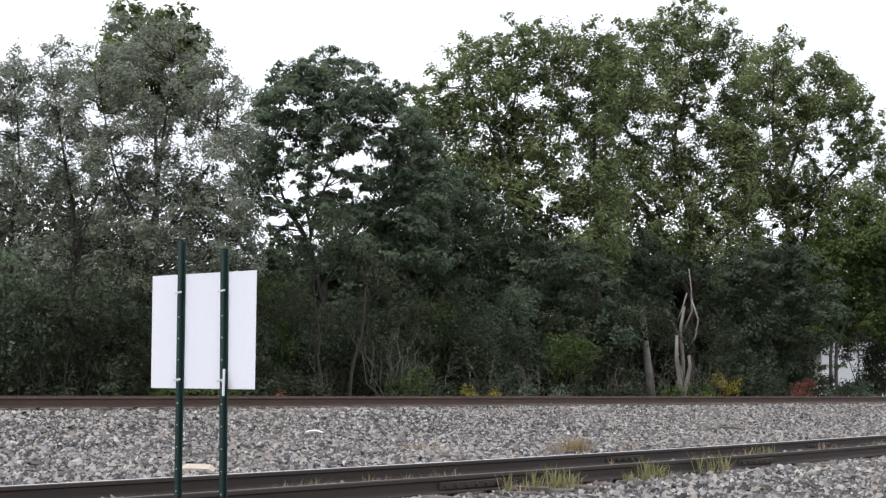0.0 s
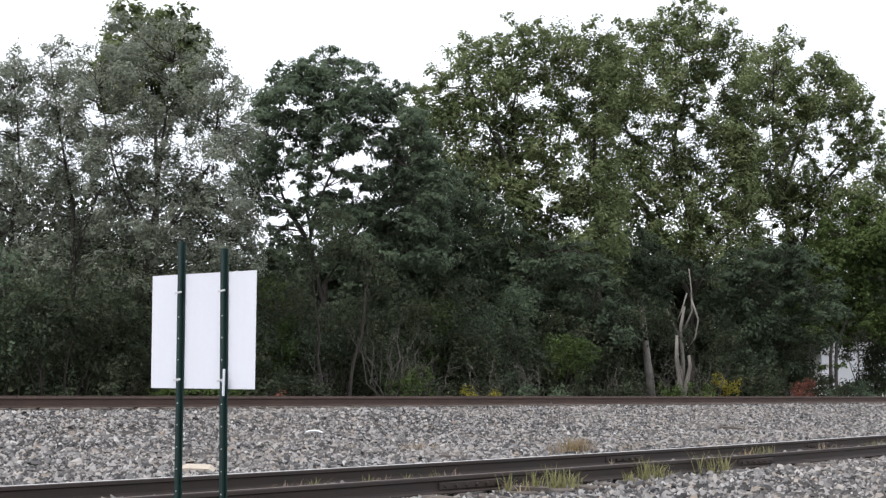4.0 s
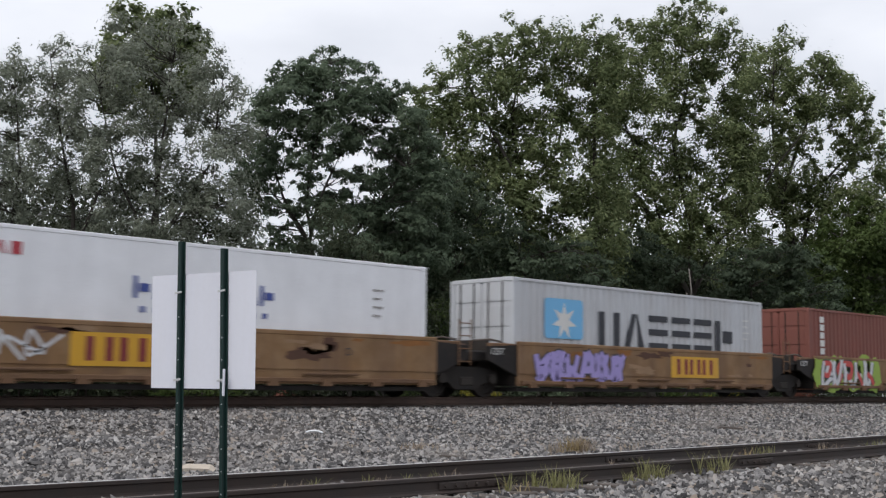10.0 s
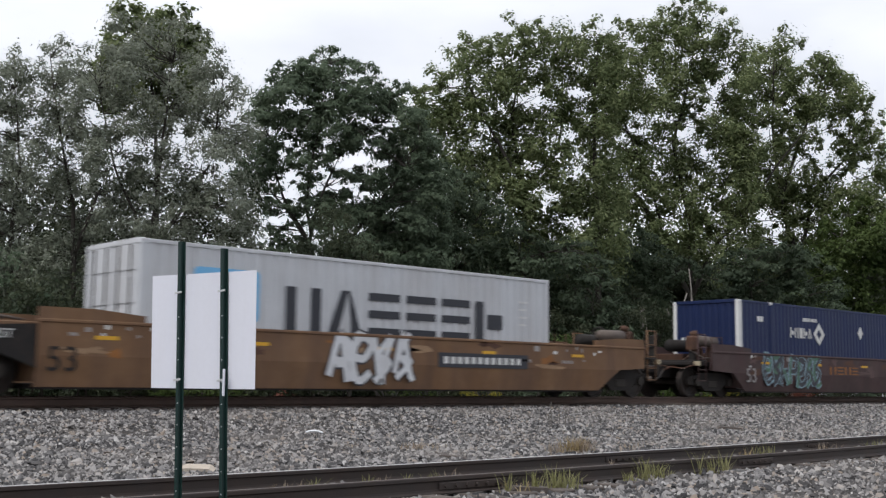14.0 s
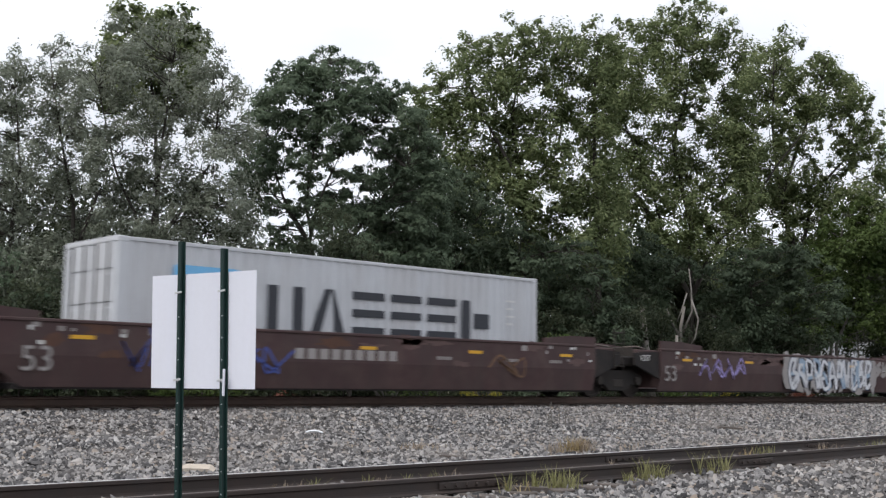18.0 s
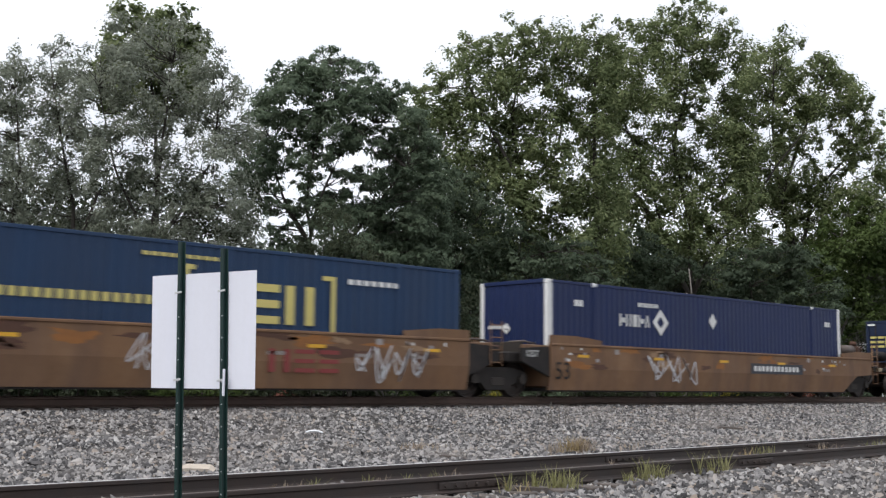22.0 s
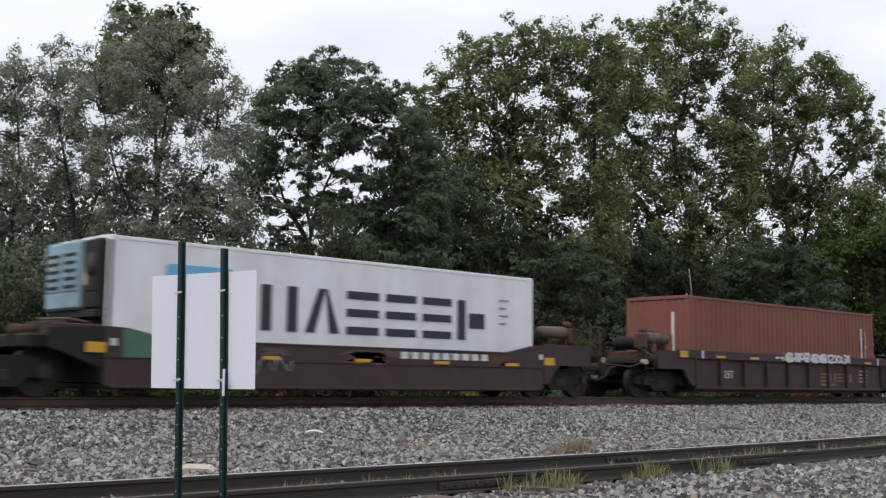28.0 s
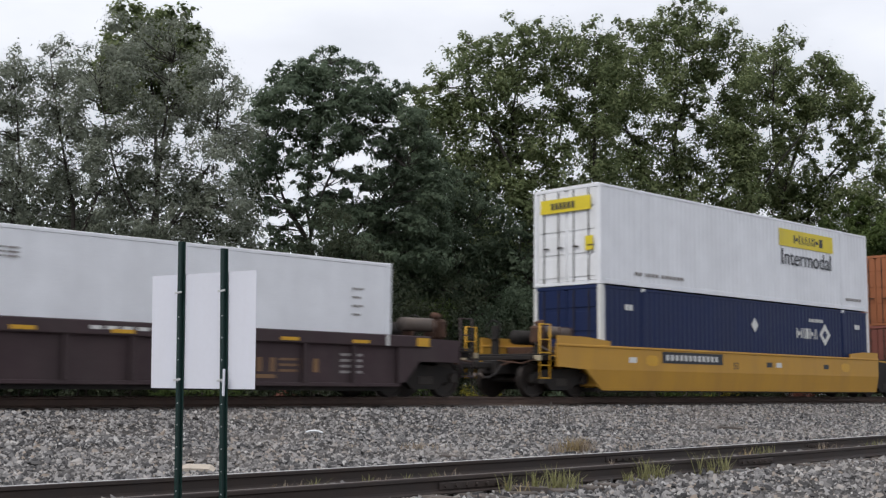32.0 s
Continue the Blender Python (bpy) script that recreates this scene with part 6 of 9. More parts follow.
def end_marks(c, W, H, material):
    """Marks on the front end: a small diamond, a placard and number bars."""
    f = diamond(0, 0, 0.16, 0, 0.4)
    part("end_logo", f, material, c, at=pose(-0.006, 0.25, H * 0.55, 0, 0, -90))
    part("end_placard", diamond(0, 0, 0.25, 0), material, c, at=pose(-0.01, -W / 2 + 0.5, H * 0.33, 0, 0, -90))
    part("end_bars", bars_form(0, 0.8, 0, 0.1, 6), material, c, at=pose(-0.01, 0.95, H * 0.55, 0, 0, -90))


def bars_form(x0, x1, z0, z1, n):
    f = Form()
    s = (x1 - x0) / n
    for i in range(n):
        f.plate([(x0 + i * s, z0), (x0 + (i + 0.7) * s, z0), (x0 + (i + 0.7) * s, z1), (x0 + i * s, z1)], 0)
    return f


def build_containers():
    Z, H = 0.285, 2.896
    c = container("white refrigerated container, sky-blue square logo, dark brand blocks", -240.6, Z, 12.192, H, P["white"], "smooth", end="reefer")
    big_logo(c, 0, 0)
    small_print(c, 10.9, Y40, P["faint"])
    c = container("plain white refrigerated container, streaked and stained", -225.63, Z, 12.192, H, P["white"], "smooth", end="reefer")
    part("patch", rect(2.2, 3.1, 2.60, 2.76, Y40 + 0.002), P["ochre"], c, "brown stain at the top edge")
    part("warning_mark", Form().plate([(11.2, 0.98), (11.5, 0.98), (11.35, 1.26)], Y40), P["amber"], c, "yellow triangle")
    small_print(c, 10.9, Y40, P["faint"])
    c = container("white refrigerated container, red and dark word blocks", -210.42, Z, 12.192, H, P["white2"], "smooth", end="reefer")
    bar_word("brand_block", 0.7, 2.15, 2.34, 2.58, 5, Y40 + 0.004, P["mark_red"], c, "red name as plain blocks", 0.26, 5, "bsbtb")
    bar_word("brand_block", 4.35, 7.75, 1.68, 2.12, 8, Y40 + 0.004, P["mark_blue"], c, "dark blue name as plain blocks", 0.10, 6, "stubsuts")
    bar_word("brand_block", 4.5, 7.6, 1.40, 1.52, 6, Y40 + 0.004, P["mark_blue"], c, "", 0.2, 7)
    part("warning_mark", Form().plate([(10.7, 0.98), (11.0, 0.98), (10.85, 1.22)], Y40), P["amber"], c, "yellow triangle")
    small_print(c, 10.5, Y40, P["faint"])
    c = container("grey ribbed container, sky-blue star square, dark brand blocks", -195.12, Z, 12.192, H, P["grey"], "dry", posts=P["grey"])
    big_logo(c, 0, 0, seed=11)
    small_print(c, 11.0, Y40, P["chalk"])
    c = container("brown-red ribbed container with a vertical white name", -179.8, Z, 12.192, H, P["brown"], "dry")
    for k in range(5):
        bar_word("brand_block", 0.68, 1.12, 2.40 - k * 0.285, 2.62 - k * 0.285, 1, Y40, P["chalk"], c, "white vertical name as blocks" if k == 0 else "", 0.3, 20 + k, "b")
    small_print(c, 11.2, Y40, P["chalk"])
    c = container("bright blue ribbed container with white name blocks", -158.32, Z, 12.192, H, P["blue"], "dry", end="plain", posts=P["tank"], rails=P["tank"])
    bar_word("brand_block", 1.36, 3.6, 2.02, 2.46, 5, Y40 + 0.002, P["chalk"], c, "white name as plain blocks", 0.28, 31, "bsbtb")
    bar_word("brand_block", 0.45, 1.2, 2.10, 2.55, 2, Y40 + 0.002, P["mark_red"], c, "red logo blocks", 0.28, 32)
    part("patch", rect(0.8, 1.75, 1.42, 1.86, Y40 + 0.002), P["skyblue"], c, "light blue repaint patch")
    part("patch", rect(10.9, 11.2, 1.35, 1.48, Y40 + 0.002), P["chalk"], c)
    c = container("clean white refrigerated container, sky-blue star square, dark blocks", -138.86, Z, 12.192, H, P["white2"], "smooth", end="door")
    part("logo_square", rounded(1.17, 2.74, 1.25, 2.38, 0.1, Y40 + 0.004), P["skyblue"], c, "sky-blue square logo")
    part("logo_star", star(1.95, 1.75, 0.52, Y40 - 0.003), P["chalk"], c, "white star")
    bar_word("brand_block", 3.69, 9.6, 1.36, 2.52, 6, Y40 + 0.004, P["ink"], c, "dark brand name as plain blocks", 0.26, 3, "utllls")
    small_print(c, 11.0, Y40, P["faint"])
    c = container("grey ribbed container, sky-blue star square, dark brand blocks", -119.5, Z, 12.192, H, P["grey"], "dry")
    big_logo(c, 0, 0, seed=14)
    small_print(c, 11.0, Y40, P["chalk"])
    c = container("dark navy long container, white corner posts, diamond logo", -98.05, Z, 16.154, 2.93, P["navy"], "domestic", 2.591, "plain", P["chalk"], P["navy"])
    chevron_diamonds(c, 3.2, 5.2, 8.3, Y53)
    end_marks(c, 2.591, 2.93, P["chalk"])
    c = container("slate-blue long container, faded grey repainted middle", -78.15, Z, 16.154, 2.93, P["teal"], "pressed", 2.591, "door", None, P["slate"])
    part("repaint", rect(9.0, 12.3, 0.3, 2.7, Y53 - 0.002, 0.004), P["faint"], c, "grey repaint over the ribs")
    bar_word("end_blocks", 0, 0.8, 0, 0.28, 3, 0, P["gold"], c, "yellow end blocks", 0.3, 7)
    for o in [o for o in c.children if o.name.startswith("end_blocks")]:
        o.matrix_basis = pose(-0.01, 1.0, 2.0, 0, 0, -90)
    for xi, w, pl, e, lab in ((-58.65, 10.72, 8.04, "door", "dark navy long container, white corner posts, diamond logo"), (27.2, 10.74, 8.03, "door", "dark navy long container, white corner posts, diamond logo"),
                              (65.97, 3.1, 7.87, "plain", "dark navy long container, white corner posts, diamond logo")):
        c = container(lab, xi, Z, 16.154, 2.93, P["navy"], "domestic", 2.591, e, P["chalk"], P["navy"])
        chevron_diamonds(c, w, w + 2, pl, Y53)
        end_marks(c, 2.591, 2.93, P["chalk"])
    for xi, sd in ((-33.2, 15), (5.55, 16)):
        c = container("weathered grey ribbed container, sky-blue star square, dark blocks", xi, Z, 12.192, H, P["grey"], "dry")
        big_logo(c, 0, 0, seed=sd)
        small_print(c, 11.0, Y40, P["chalk"])
    c = container("dark teal long container with yellow brand blocks", 46.5, Z, 16.154, 2.90, P["teal"], "pressed", 2.591, "door", None, P["slate"])
    bar_word("brand_block", 8.95, 11.75, 1.30, 2.16, 3, Y53, P["gold"], c, "yellow brand name as plain blocks", 0.34, 9, "llu")
    for x, s in ((8.35, 0.25), (12.12, -0.25)):
        part("logo_bracket", rect(x, x + 0.12, 1.1, 2.44, Y53), P["gold"], c, "yellow bracket")
        part("logo_bracket", rect(min(x, x + s), max(x + 0.12, x + s), 2.34, 2.44, Y53 - 0.001), P["gold"], c)
    bars("slogan_bars", 4.3, 8.2, 1.57, 1.75, 17, Y53, P["gold"], c, "yellow slogan drawn as bars", 0.4)
    bars("small_print", 7.4, 9.2, 2.55, 2.63, 9, Y53, P["gold"], c)
    bars("small_print", 12.6, 14.2, 2.30, 2.42, 7, Y53, P["chalk"], c)
    bar_word("end_blocks", 0, 0.9, 0, 0.4, 3, 0, P["gold"], c, "yellow end blocks", 0.3, 7)
    for o in [o for o in c.children if o.name.startswith("end_blocks")]:
        o.matrix_basis = pose(-0.01, 1.05, 1.85, 0, 0, -90)
    c = container("dark slate-blue long container with yellow brand blocks", 89.35, Z, 16.154, 2.90, P["slate"], "pressed", 2.591, "door")
    bar_word("brand_block", 2.57, 5.2, 1.40, 2.36, 3, Y53, P["gold"], c, "yellow brand name as plain blocks", 0.34, 9, "llu")
    bars("slogan_bars", 2.7, 5.0, 1.2, 1.32, 8, Y53, P["gold"], c, "", 0.25)
    small_print(c, 14.4, Y53, P["chalk"], 2.3)
    bar_word("end_blocks", 0, 1.0, 0, 0.48, 3, 0, P["gold"], c, "yellow end blocks", 0.34, 7, "llu")
    for o in [o for o in c.children if o.name.startswith("end_blocks")]:
        o.matrix_basis = pose(-0.01, 1.12, 1.78, 0, 0, -90)
    for name, y0, y1, z0, z1, m in (("end_label", 0.25, 0.62, 2.12, 2.36, "chalk"), ("end_label", 0.32, 1.0, 1.80, 2.0, "gold"), ("end_label", 0.35, 0.72, 1.44, 1.54, "chalk"),
                                    ("reflector", -1.2, -0.86, 2.71, 2.79, "chalk"), ("reflector", 0.86, 1.2, 2.71, 2.79, "chalk")):
        part(name, rect(y0, y1, z0, z1, 0), P[m], c, at=pose(-0.012, 0, 0, 0, 0, -90))
    for xi, m, lab in ((108.7, P["violet"], "violet-blue ribbed long container, white name blocks, orange posts"), (128.05, P["sky"], "faded blue ribbed long container, red and white name blocks")):
        c = container(lab, xi, Z, 16.154, 2.90, m, "dry", 2.591, "door", P["post_orange"], m)
        part("emblem", diamond(2.9, 2.14, 0.42, Y53), P["chalk"], c, "white diamond emblem")
        for k in range(7):
            part("emblem_bar", rect(3.1, 4.15 - 0.05 * abs(k - 3), 1.83 + k * 0.1, 1.88 + k * 0.1, Y53), P["chalk"], c)
        bar_word("brand_block", 7.4, 11.1, 1.22, 1.84, 9, Y53, P["chalk"], c, "white name as plain blocks", 0.26, 41, "butsubtus")
        bar_word("brand_block", 5.3, 7.2, 1.28, 1.84, 5, Y53, P["mark_red"], c, "red name as faded blocks", 0.26, 42, "butsu")
        letters("53", 14.95, 1.98, 0.52, Y53, P["chalk"], c, "white figures")
        bars("small_print", 15.0, 15.5, 1.6, 1.85, 3, Y53, P["chalk"], c)
        part("patch", rect(8.0, 8.5, 2.15, 2.45, Y53), P["chalk"], c, "small white patch")
        bars("number_bars", 12.6, 14.3, 2.30, 2.40, 7, Y53, P["mark_blue"], c)
        for yy in (-0.55, 0.65):
            part("end_logo", diamond(0, 0, 0.25, 0), P["chalk"], c, at=pose(-0.01, yy, 1.95, 0, 0, -90))
            part("end_bars", bars_form(0, 0.5, 0, 0.22, 3), P["chalk"], c, at=pose(-0.01, yy + 0.25, 1.2, 0, 0, -90))
        if m is P["violet"]:
            part("repaint", rect(8.6, 12.0, 2.52, 2.72, Y53, 0.004), P["spray_dark"], c, "dark scuffs along the top")
    c = container("white refrigerated container with a blue and orange panel", 151.53, Z, 12.192, H, P["white2"], "smooth", end="reefer")
    part("logo_panel", rect(4.05, 5.45, 1.06, 1.98, Y40 + 0.004), P["mark_blue"], c, "blue logo panel")
    part("logo_panel", rect(5.47, 8.3, 1.06, 1.98, Y40 + 0.004), P["mark_or"], c, "orange logo panel")
    bar_word("brand_block", 4.15, 5.4, 1.30, 1.75, 3, Y40 - 0.002, P["chalk"], c, "white blocks", 0.24, 51)
    bar_word("brand_block", 5.6, 8.2, 1.30, 1.70, 8, Y40 - 0.002, P["mark_blue"], c, "dark blocks", 0.2, 52)
    small_print(c, 11.0, Y40, P["faint"])
    c = container("red ribbed container with a large white name in blocks", 166.78, Z, 12.192, H, P["red"], "dry")
    bar_word("brand_block", 1.2, 7.9, 1.02, 1.86, 8, Y40, P["chalk"], c, "white name as plain blocks", 0.17, 61, "utusbuts")
    bar_word("brand_block", 8.4, 10.55, 1.02, 1.86, 3, Y40, P["chalk"], c, "", 0.17, 62)
    small_print(c, 11.2, Y40, P["chalk"])
    c = container("white refrigerated container, worn bluish machinery, dark blocks", 182.65, Z, 12.192, H, P["white"], "smooth", end="reefer", end_mat=P["teal_pale"])
    big_logo(c, 0, 0, seed=3)
    small_print(c, 10.9, Y40, P["faint"])
    for xi in (202.05, 232.95):
        c = container("brown-red ribbed container with small white marks", xi, Z, 12.192, H, P["brown"], "dry", end="plain")
        if xi > 210:
            for k in range(5):
                bar_word("brand_block", 0.69, 1.06, 2.36 - k * 0.27, 2.56 - k * 0.27, 1, Y40, P["chalk"], c, "white vertical name as blocks" if k == 0 else "", 0.3, 20 + k, "b")
        part("bar_mark", rect(11.15, 11.25, 1.2, 2.3, Y40), P["chalk"], c, "vertical white bar")
        bars("number_bars", 11.45, 11.6, 1.0, 2.2, 1, Y40, P["faint"], c)
        part("warning_mark", rect(11.45, 11.62, 1.55, 1.68, Y40 - 0.002), P["amber"], c)
        part("end_bar_mark", rect(0, 0.1, 0, 1.3, 0), P["chalk"], c, at=pose(0.016, -0.55, 1.1, 0, 0, -90))
    c = container("clean white container with a small blue seahorse-like emblem", 263.97, Z, 12.192, H, P["white2"], "smooth", end="door")
    f = Form()
    stroke(f, [(0.35, 2.1), (0.55, 2.0), (0.8, 2.05), (0.95, 2.25), (0.85, 2.4), (0.7, 2.3)], 0.13, Y40)
    stroke(f, [(0.95, 2.1), (1.2, 2.2), (1.4, 2.1)], 0.1, Y40)
    part("emblem", f, P["mark_blue"], c, "blue curled emblem")
    bar_word("brand_block", 1.5, 3.2, 2.28, 2.48, 6, Y40, P["faint"], c, "grey name as plain blocks", 0.22, 71)
    part("end_logo", diamond(0, 0, 0.22, 0), P["mark_blue"], c, at=pose(-0.006, 0.6, 1.9, 0, 0, -90))
    small_print(c, 11.0, Y40, P["faint"])
    # the double stack
    c = container("dark navy long container under another, white corner posts", 283.92, 0.285, 16.154, 2.93, P["navy"], "domestic", 2.591, "door", P["chalk"], P["navy"])
    chevron_diamonds(c, 10.75, 12.8, 8.08, Y53)
    end_marks(c, 2.591, 2.93, P["chalk"])
    c = container("white long container stacked on top, yellow sign panel, dark word", 283.92, 3.24, 16.154, 2.94, P["white2"], "domestic", 2.591, "door", P["white2"], P["white"])
    part("sign_panel", rect(9.75, 13.5, 2.02, 2.62, Y53, 0.008), P["lemon"], c, "yellow sign panel")
    bar_word("brand_block", 10.7, 12.8, 2.16, 2.46, 6, Y53 - 0.006, P["ink"], c, "dark name as plain blocks", 0.24, 81, "sutusb")
    letters("Intermodal", 9.85, 1.38, 0.80, Y53, P["ink"], c, "dark lettering")
    part("end_panel", rect(0, 1.95, 0, 0.42, 0, 0.008), P["lemon"], c, "yellow sign panel", at=pose(-0.03, 0.98, 2.2, 0, 0, -90))
    part("end_bars", bars_form(0, 0.95, 0, 0.2, 6), P["ink"], c, at=pose(-0.042, 0.55, 2.3, 0, 0, -90))
    part("end_patch", rect(0, 0.3, 0, 0.42, 0, 0.008), P["lemon"], c, at=pose(-0.03, -0.75, 1.0, 0, 0, -90))
    for x in (1.6, 2.9, 14.4):
        bars("small_print", x, x + 1.2, 0.35, 0.45, 6, Y53, P["faint"], c)
    container("brown-red ribbed container, lower of a stack", 303.4, 0.285, 12.192, 2.591, P["brown"], "dry")
    container("orange-brown ribbed container stacked on top", 303.4, 2.90, 12.192, 2.896, P["orange"], "dry", posts=P["orange"])


# -- cars in order from the engine --
def number_panel(car, x0, x1, y, z0=0.77, z1=1.17, plate=True):
    if plate:
        part("number_plate", rect(x0, x1, z0, z1, y, 0.006), P["ink"], car, "black panel with the car number as bars")
    n0, n1 = x0 + (x1 - x0) * 0.06, x1 - (x1 - x0) * 0.06
    bars("number_bars", n0, n1, (z0 + z1) / 2 - 0.085, (z0 + z1) / 2 + 0.085, 12, y - 0.006, P["chalk"], car, "", 0.42)


def emblem_panel(car, x0, x1, y, z0=0.60, z1=1.24, bg="amber", ink="mark_maroon"):
    if bg:
        part("emblem_panel", rect(x0, x1, z0, z1, y, 0.006), P[bg], car, "faded yellow emblem panel")
    d = (x1 - x0) * 0.1
    bar_word("emblem_block", x0 + d, x1 - d, z0 + 0.1, z1 - 0.08, 3, y - 0.006, P[ink], car, "dark red emblem blocks", 0.3, 12, "uuu")


def build_cars():
    ys, yp, yr = -1.502, -1.502, -1.422
    # five ochre 40-foot wells on shared bogies
    H5, J5 = 6.2, 1.42
    base = [-234.5, -219.53, -204.32, -189.02, -173.7]
    for i, cx in enumerate(base):
        w = well_car("rusty ochre well car with a proud bottom sill and graffiti" if i != 1 else "rusty ochre well car with a large emblem panel", cx, H5, P["ochre"], "sill", "end" if i == 0 else "joint", "end" if i == 4 else "joint", J5, False, ends=P["ochre2"])
        L = -H5
        scuffs(w, H5, ys, 700 + i, (P["tan_rust"], P["tan_rust"], P["orange_rust"], P["dark_rust"]), 14, 0.66, 1.32)
        if i == 0:
            number_panel(w, -3.5, -0.4, ys)
            graffiti(0.5, 5.85, 0.45, 1.42, ys, P["spray"], P["spray_dark"], w, 5, 5, None, "grey-white fat graffiti")
        if i == 1:
            emblem_panel(w, -3.15, -0.6, ys)
            scrawl(0.3, 2.6, 0.55, 1.42, ys, P["spray"], w, 3, 3, 0.09, "white graffiti scrawl")
        if i == 2:
            emblem_panel(w, -3.1, -0.5, ys)
            graffiti(-5.2, -4.3, 0.55, 1.35, ys, P["spray"], None, w, 8, 1)
            scrawl(-4.2, -3.4, 0.55, 1.35, ys, P["spray"], w, 9, 1, 0.10)
            letters("D", 3.4, 0.95, 0.25, ys, P["ink"], w)
        if i == 3:
            graffiti(-5.6, -1.8, 0.34, 1.25, ys, P["lilac"], P["spray_dark"], w, 11, 6, None, "lilac graffiti")
            emblem_panel(w, 0.5, 3.0, ys)
        if i == 4:
            graffiti(-5.85, -1.9, 0.30, 1.40, ys, P["spray"], P["spray_dark"], w, 13, 5, P["lime"], "silver and red graffiti on lime green", P["coral"])
            number_panel(w, 0.1, 3.25, ys)
        if i:
            letters("125T", L - 1.0, 1.1, 0.24, -1.452, P["chalk"], w, "white figures")
    # three rusty 53-foot units
    H53 = 8.22
    sets = (
        ((-152.0, -132.72, -113.4), "ochre2", "rusty brown long well car with yellow strips"),
        ((-89.95, -70.1, -50.6), "maroon", "dark maroon long well car covered in graffiti"),
        ((-27.1, -7.62, 11.75), "maroon", "dark maroon long well car with graffiti"),
        ((35.3, 54.6, 74.1), "ochre2", "rusty ochre long well car with graffiti"),
        ((97.45, 116.8, 136.1), "ochre3", "sun-bleached ochre long well car"),
    )
    n = 0
    for centres, m, lab in sets:
        gap = (centres[1] - centres[0] - 2 * H53) / 2
        for i, cx in enumerate(centres):
            lb = lab
            if abs(cx + 7.62) < 0.1:
                lb = "empty dark maroon long well car with large graffiti"
            w = well_car(lb, cx, H53, P[m], "plain", "end" if i == 0 else "joint", "end" if i == 2 else "joint", gap)
            L = -H53
            dark = P["ink"] if m != "maroon" else P["faint"]
            letters("53", L + 0.15, 0.50, 0.66, yp - 0.004, P["faint"] if m == "maroon" else P["black"], w, "large stencilled figures")
            if i:
                letters("125T", L - 0.95, 1.08, 0.24, -1.452, P["chalk"], w, "white figures")
            for x in (2.2, 4.6, 6.3):
                bars("small_print", x, x + 0.5, 0.92, 1.0, 4, yp, P["faint"], w)
            rm = random.Random(900 + n)
            for side in (-1, 1):   # stencilled data near the ends
                for k in range(7):
                    x, z = side * (H53 - rm.uniform(0.3, 2.3)), rm.choice((0.98, 1.16, 1.24, 1.30))
                    q = rm.uniform(0.05, 0.16)
                    part("stencil_mark", rect(x, x + q, z, z + rm.uniform(0.05, 0.10), yp - 0.001), P["faint" if k % 3 else "chalk"], w)
            for x in (-5.5, 5.2):
                part("small_plate", rect(x, x + 0.2, 1.22, 1.36, yp), P["faint"], w)
            n += 1
            scuffs(w, H53, yp, 720 + n, (P["tan_rust"], P["orange_rust"], P["dark_rust"]) if m != "maroon" else (P["pink_wear"], P["pink_wear"], P["dark_rust"]), 20)
            if cx == -152.0:
                number_panel(w, -5.2, -1.95, yp, 0.72, 1.06)
            if cx == -132.72:
                emblem_panel(w, -1.45, 1.25, yp, 0.50, 1.38, "tan_panel", "mark_maroon")
                for k in range(5):
                    part("scuff", blob(-6.5 + k * 2.9, 0.9 + 0.1 * (k % 2), 0.5, 0.22, random.Random(k), yp, 0.004), P["ochre"], w)
            if cx == -113.4:
                graffiti(-1.55, 0.9, 0.30, 1.5, yp, P["spray"], P["spray_dark"], w, 21, 4, None, "white block graffiti")
                number_panel(w, 1.75, 4.95, yp, 0.74, 1.10)
            if cx == -89.95:
                graffiti(-7.0, -3.2, 0.35, 1.45, yp, P["spray_dark"], P["teal_pale"], w, 22, 7, None, "dark graffiti with pale green outlines", P["green"])
                graffiti(4.3, 6.7, 0.55, 1.45, yp, P["spray"], P["spray_dark"], w, 23, 5, None, "small white graffiti")
                bar_word("emblem_block", -2.6, -0.4, 0.82, 1.10, 4, yp, P["orange_rust"], w, "faded orange emblem blocks", 0.2, 3)
            if cx == -70.1:
                graffiti(-6.0, 6.2, 0.25, 1.46, yp, P["spray"], P["spray_dark"], w, 24, 9, P["faint"], "wide white and grey graffiti")
            if cx == -50.6:
                graffiti(0.5, 5.9, 0.26, 1.50, yp, P["faint"], P["spray"], w, 25, 4, None, "large pale grey graffiti")
                scrawl(-3.6, -0.2, 0.9, 1.4, yp, P["faint"], w, 26, 5, 0.06)
                bars("small_print", -2.8, 0.2, 0.62, 0.9, 8, yp, P["faint"], w)
            if cx == -27.1:
                scrawl(-6.0, -4.8, 0.25, 1.45, yp, P["mark_blue"], w, 27, 2, 0.07, "blue graffiti")
                scrawl(-4.9, -2.2, 0.5, 1.3, yp, P["mark_blue"], w, 28, 3, 0.08)
                bars("number_bars", -2.0, 1.0, 0.85, 1.08, 9, yp, P["faint"], w)
                scrawl(4.2, 5.4, 0.5, 1.2, yp, P["ochre2"], w, 29, 1, 0.09)
            if cx == -7.62:
                graffiti(-0.9, 5.0, 0.26, 1.40, yp, P["spray"], P["slate"], w, 30, 11, P["faint"], "white and pale blue graffiti", P["haze_blue"])
                scrawl(-6.2, -3.6, 0.5, 1.3, yp, P["lilac"], w, 31, 4, 0.07)
                graffiti(5.2, 7.8, 0.75, 1.42, yp, P["faint"], None, w, 32, 4)
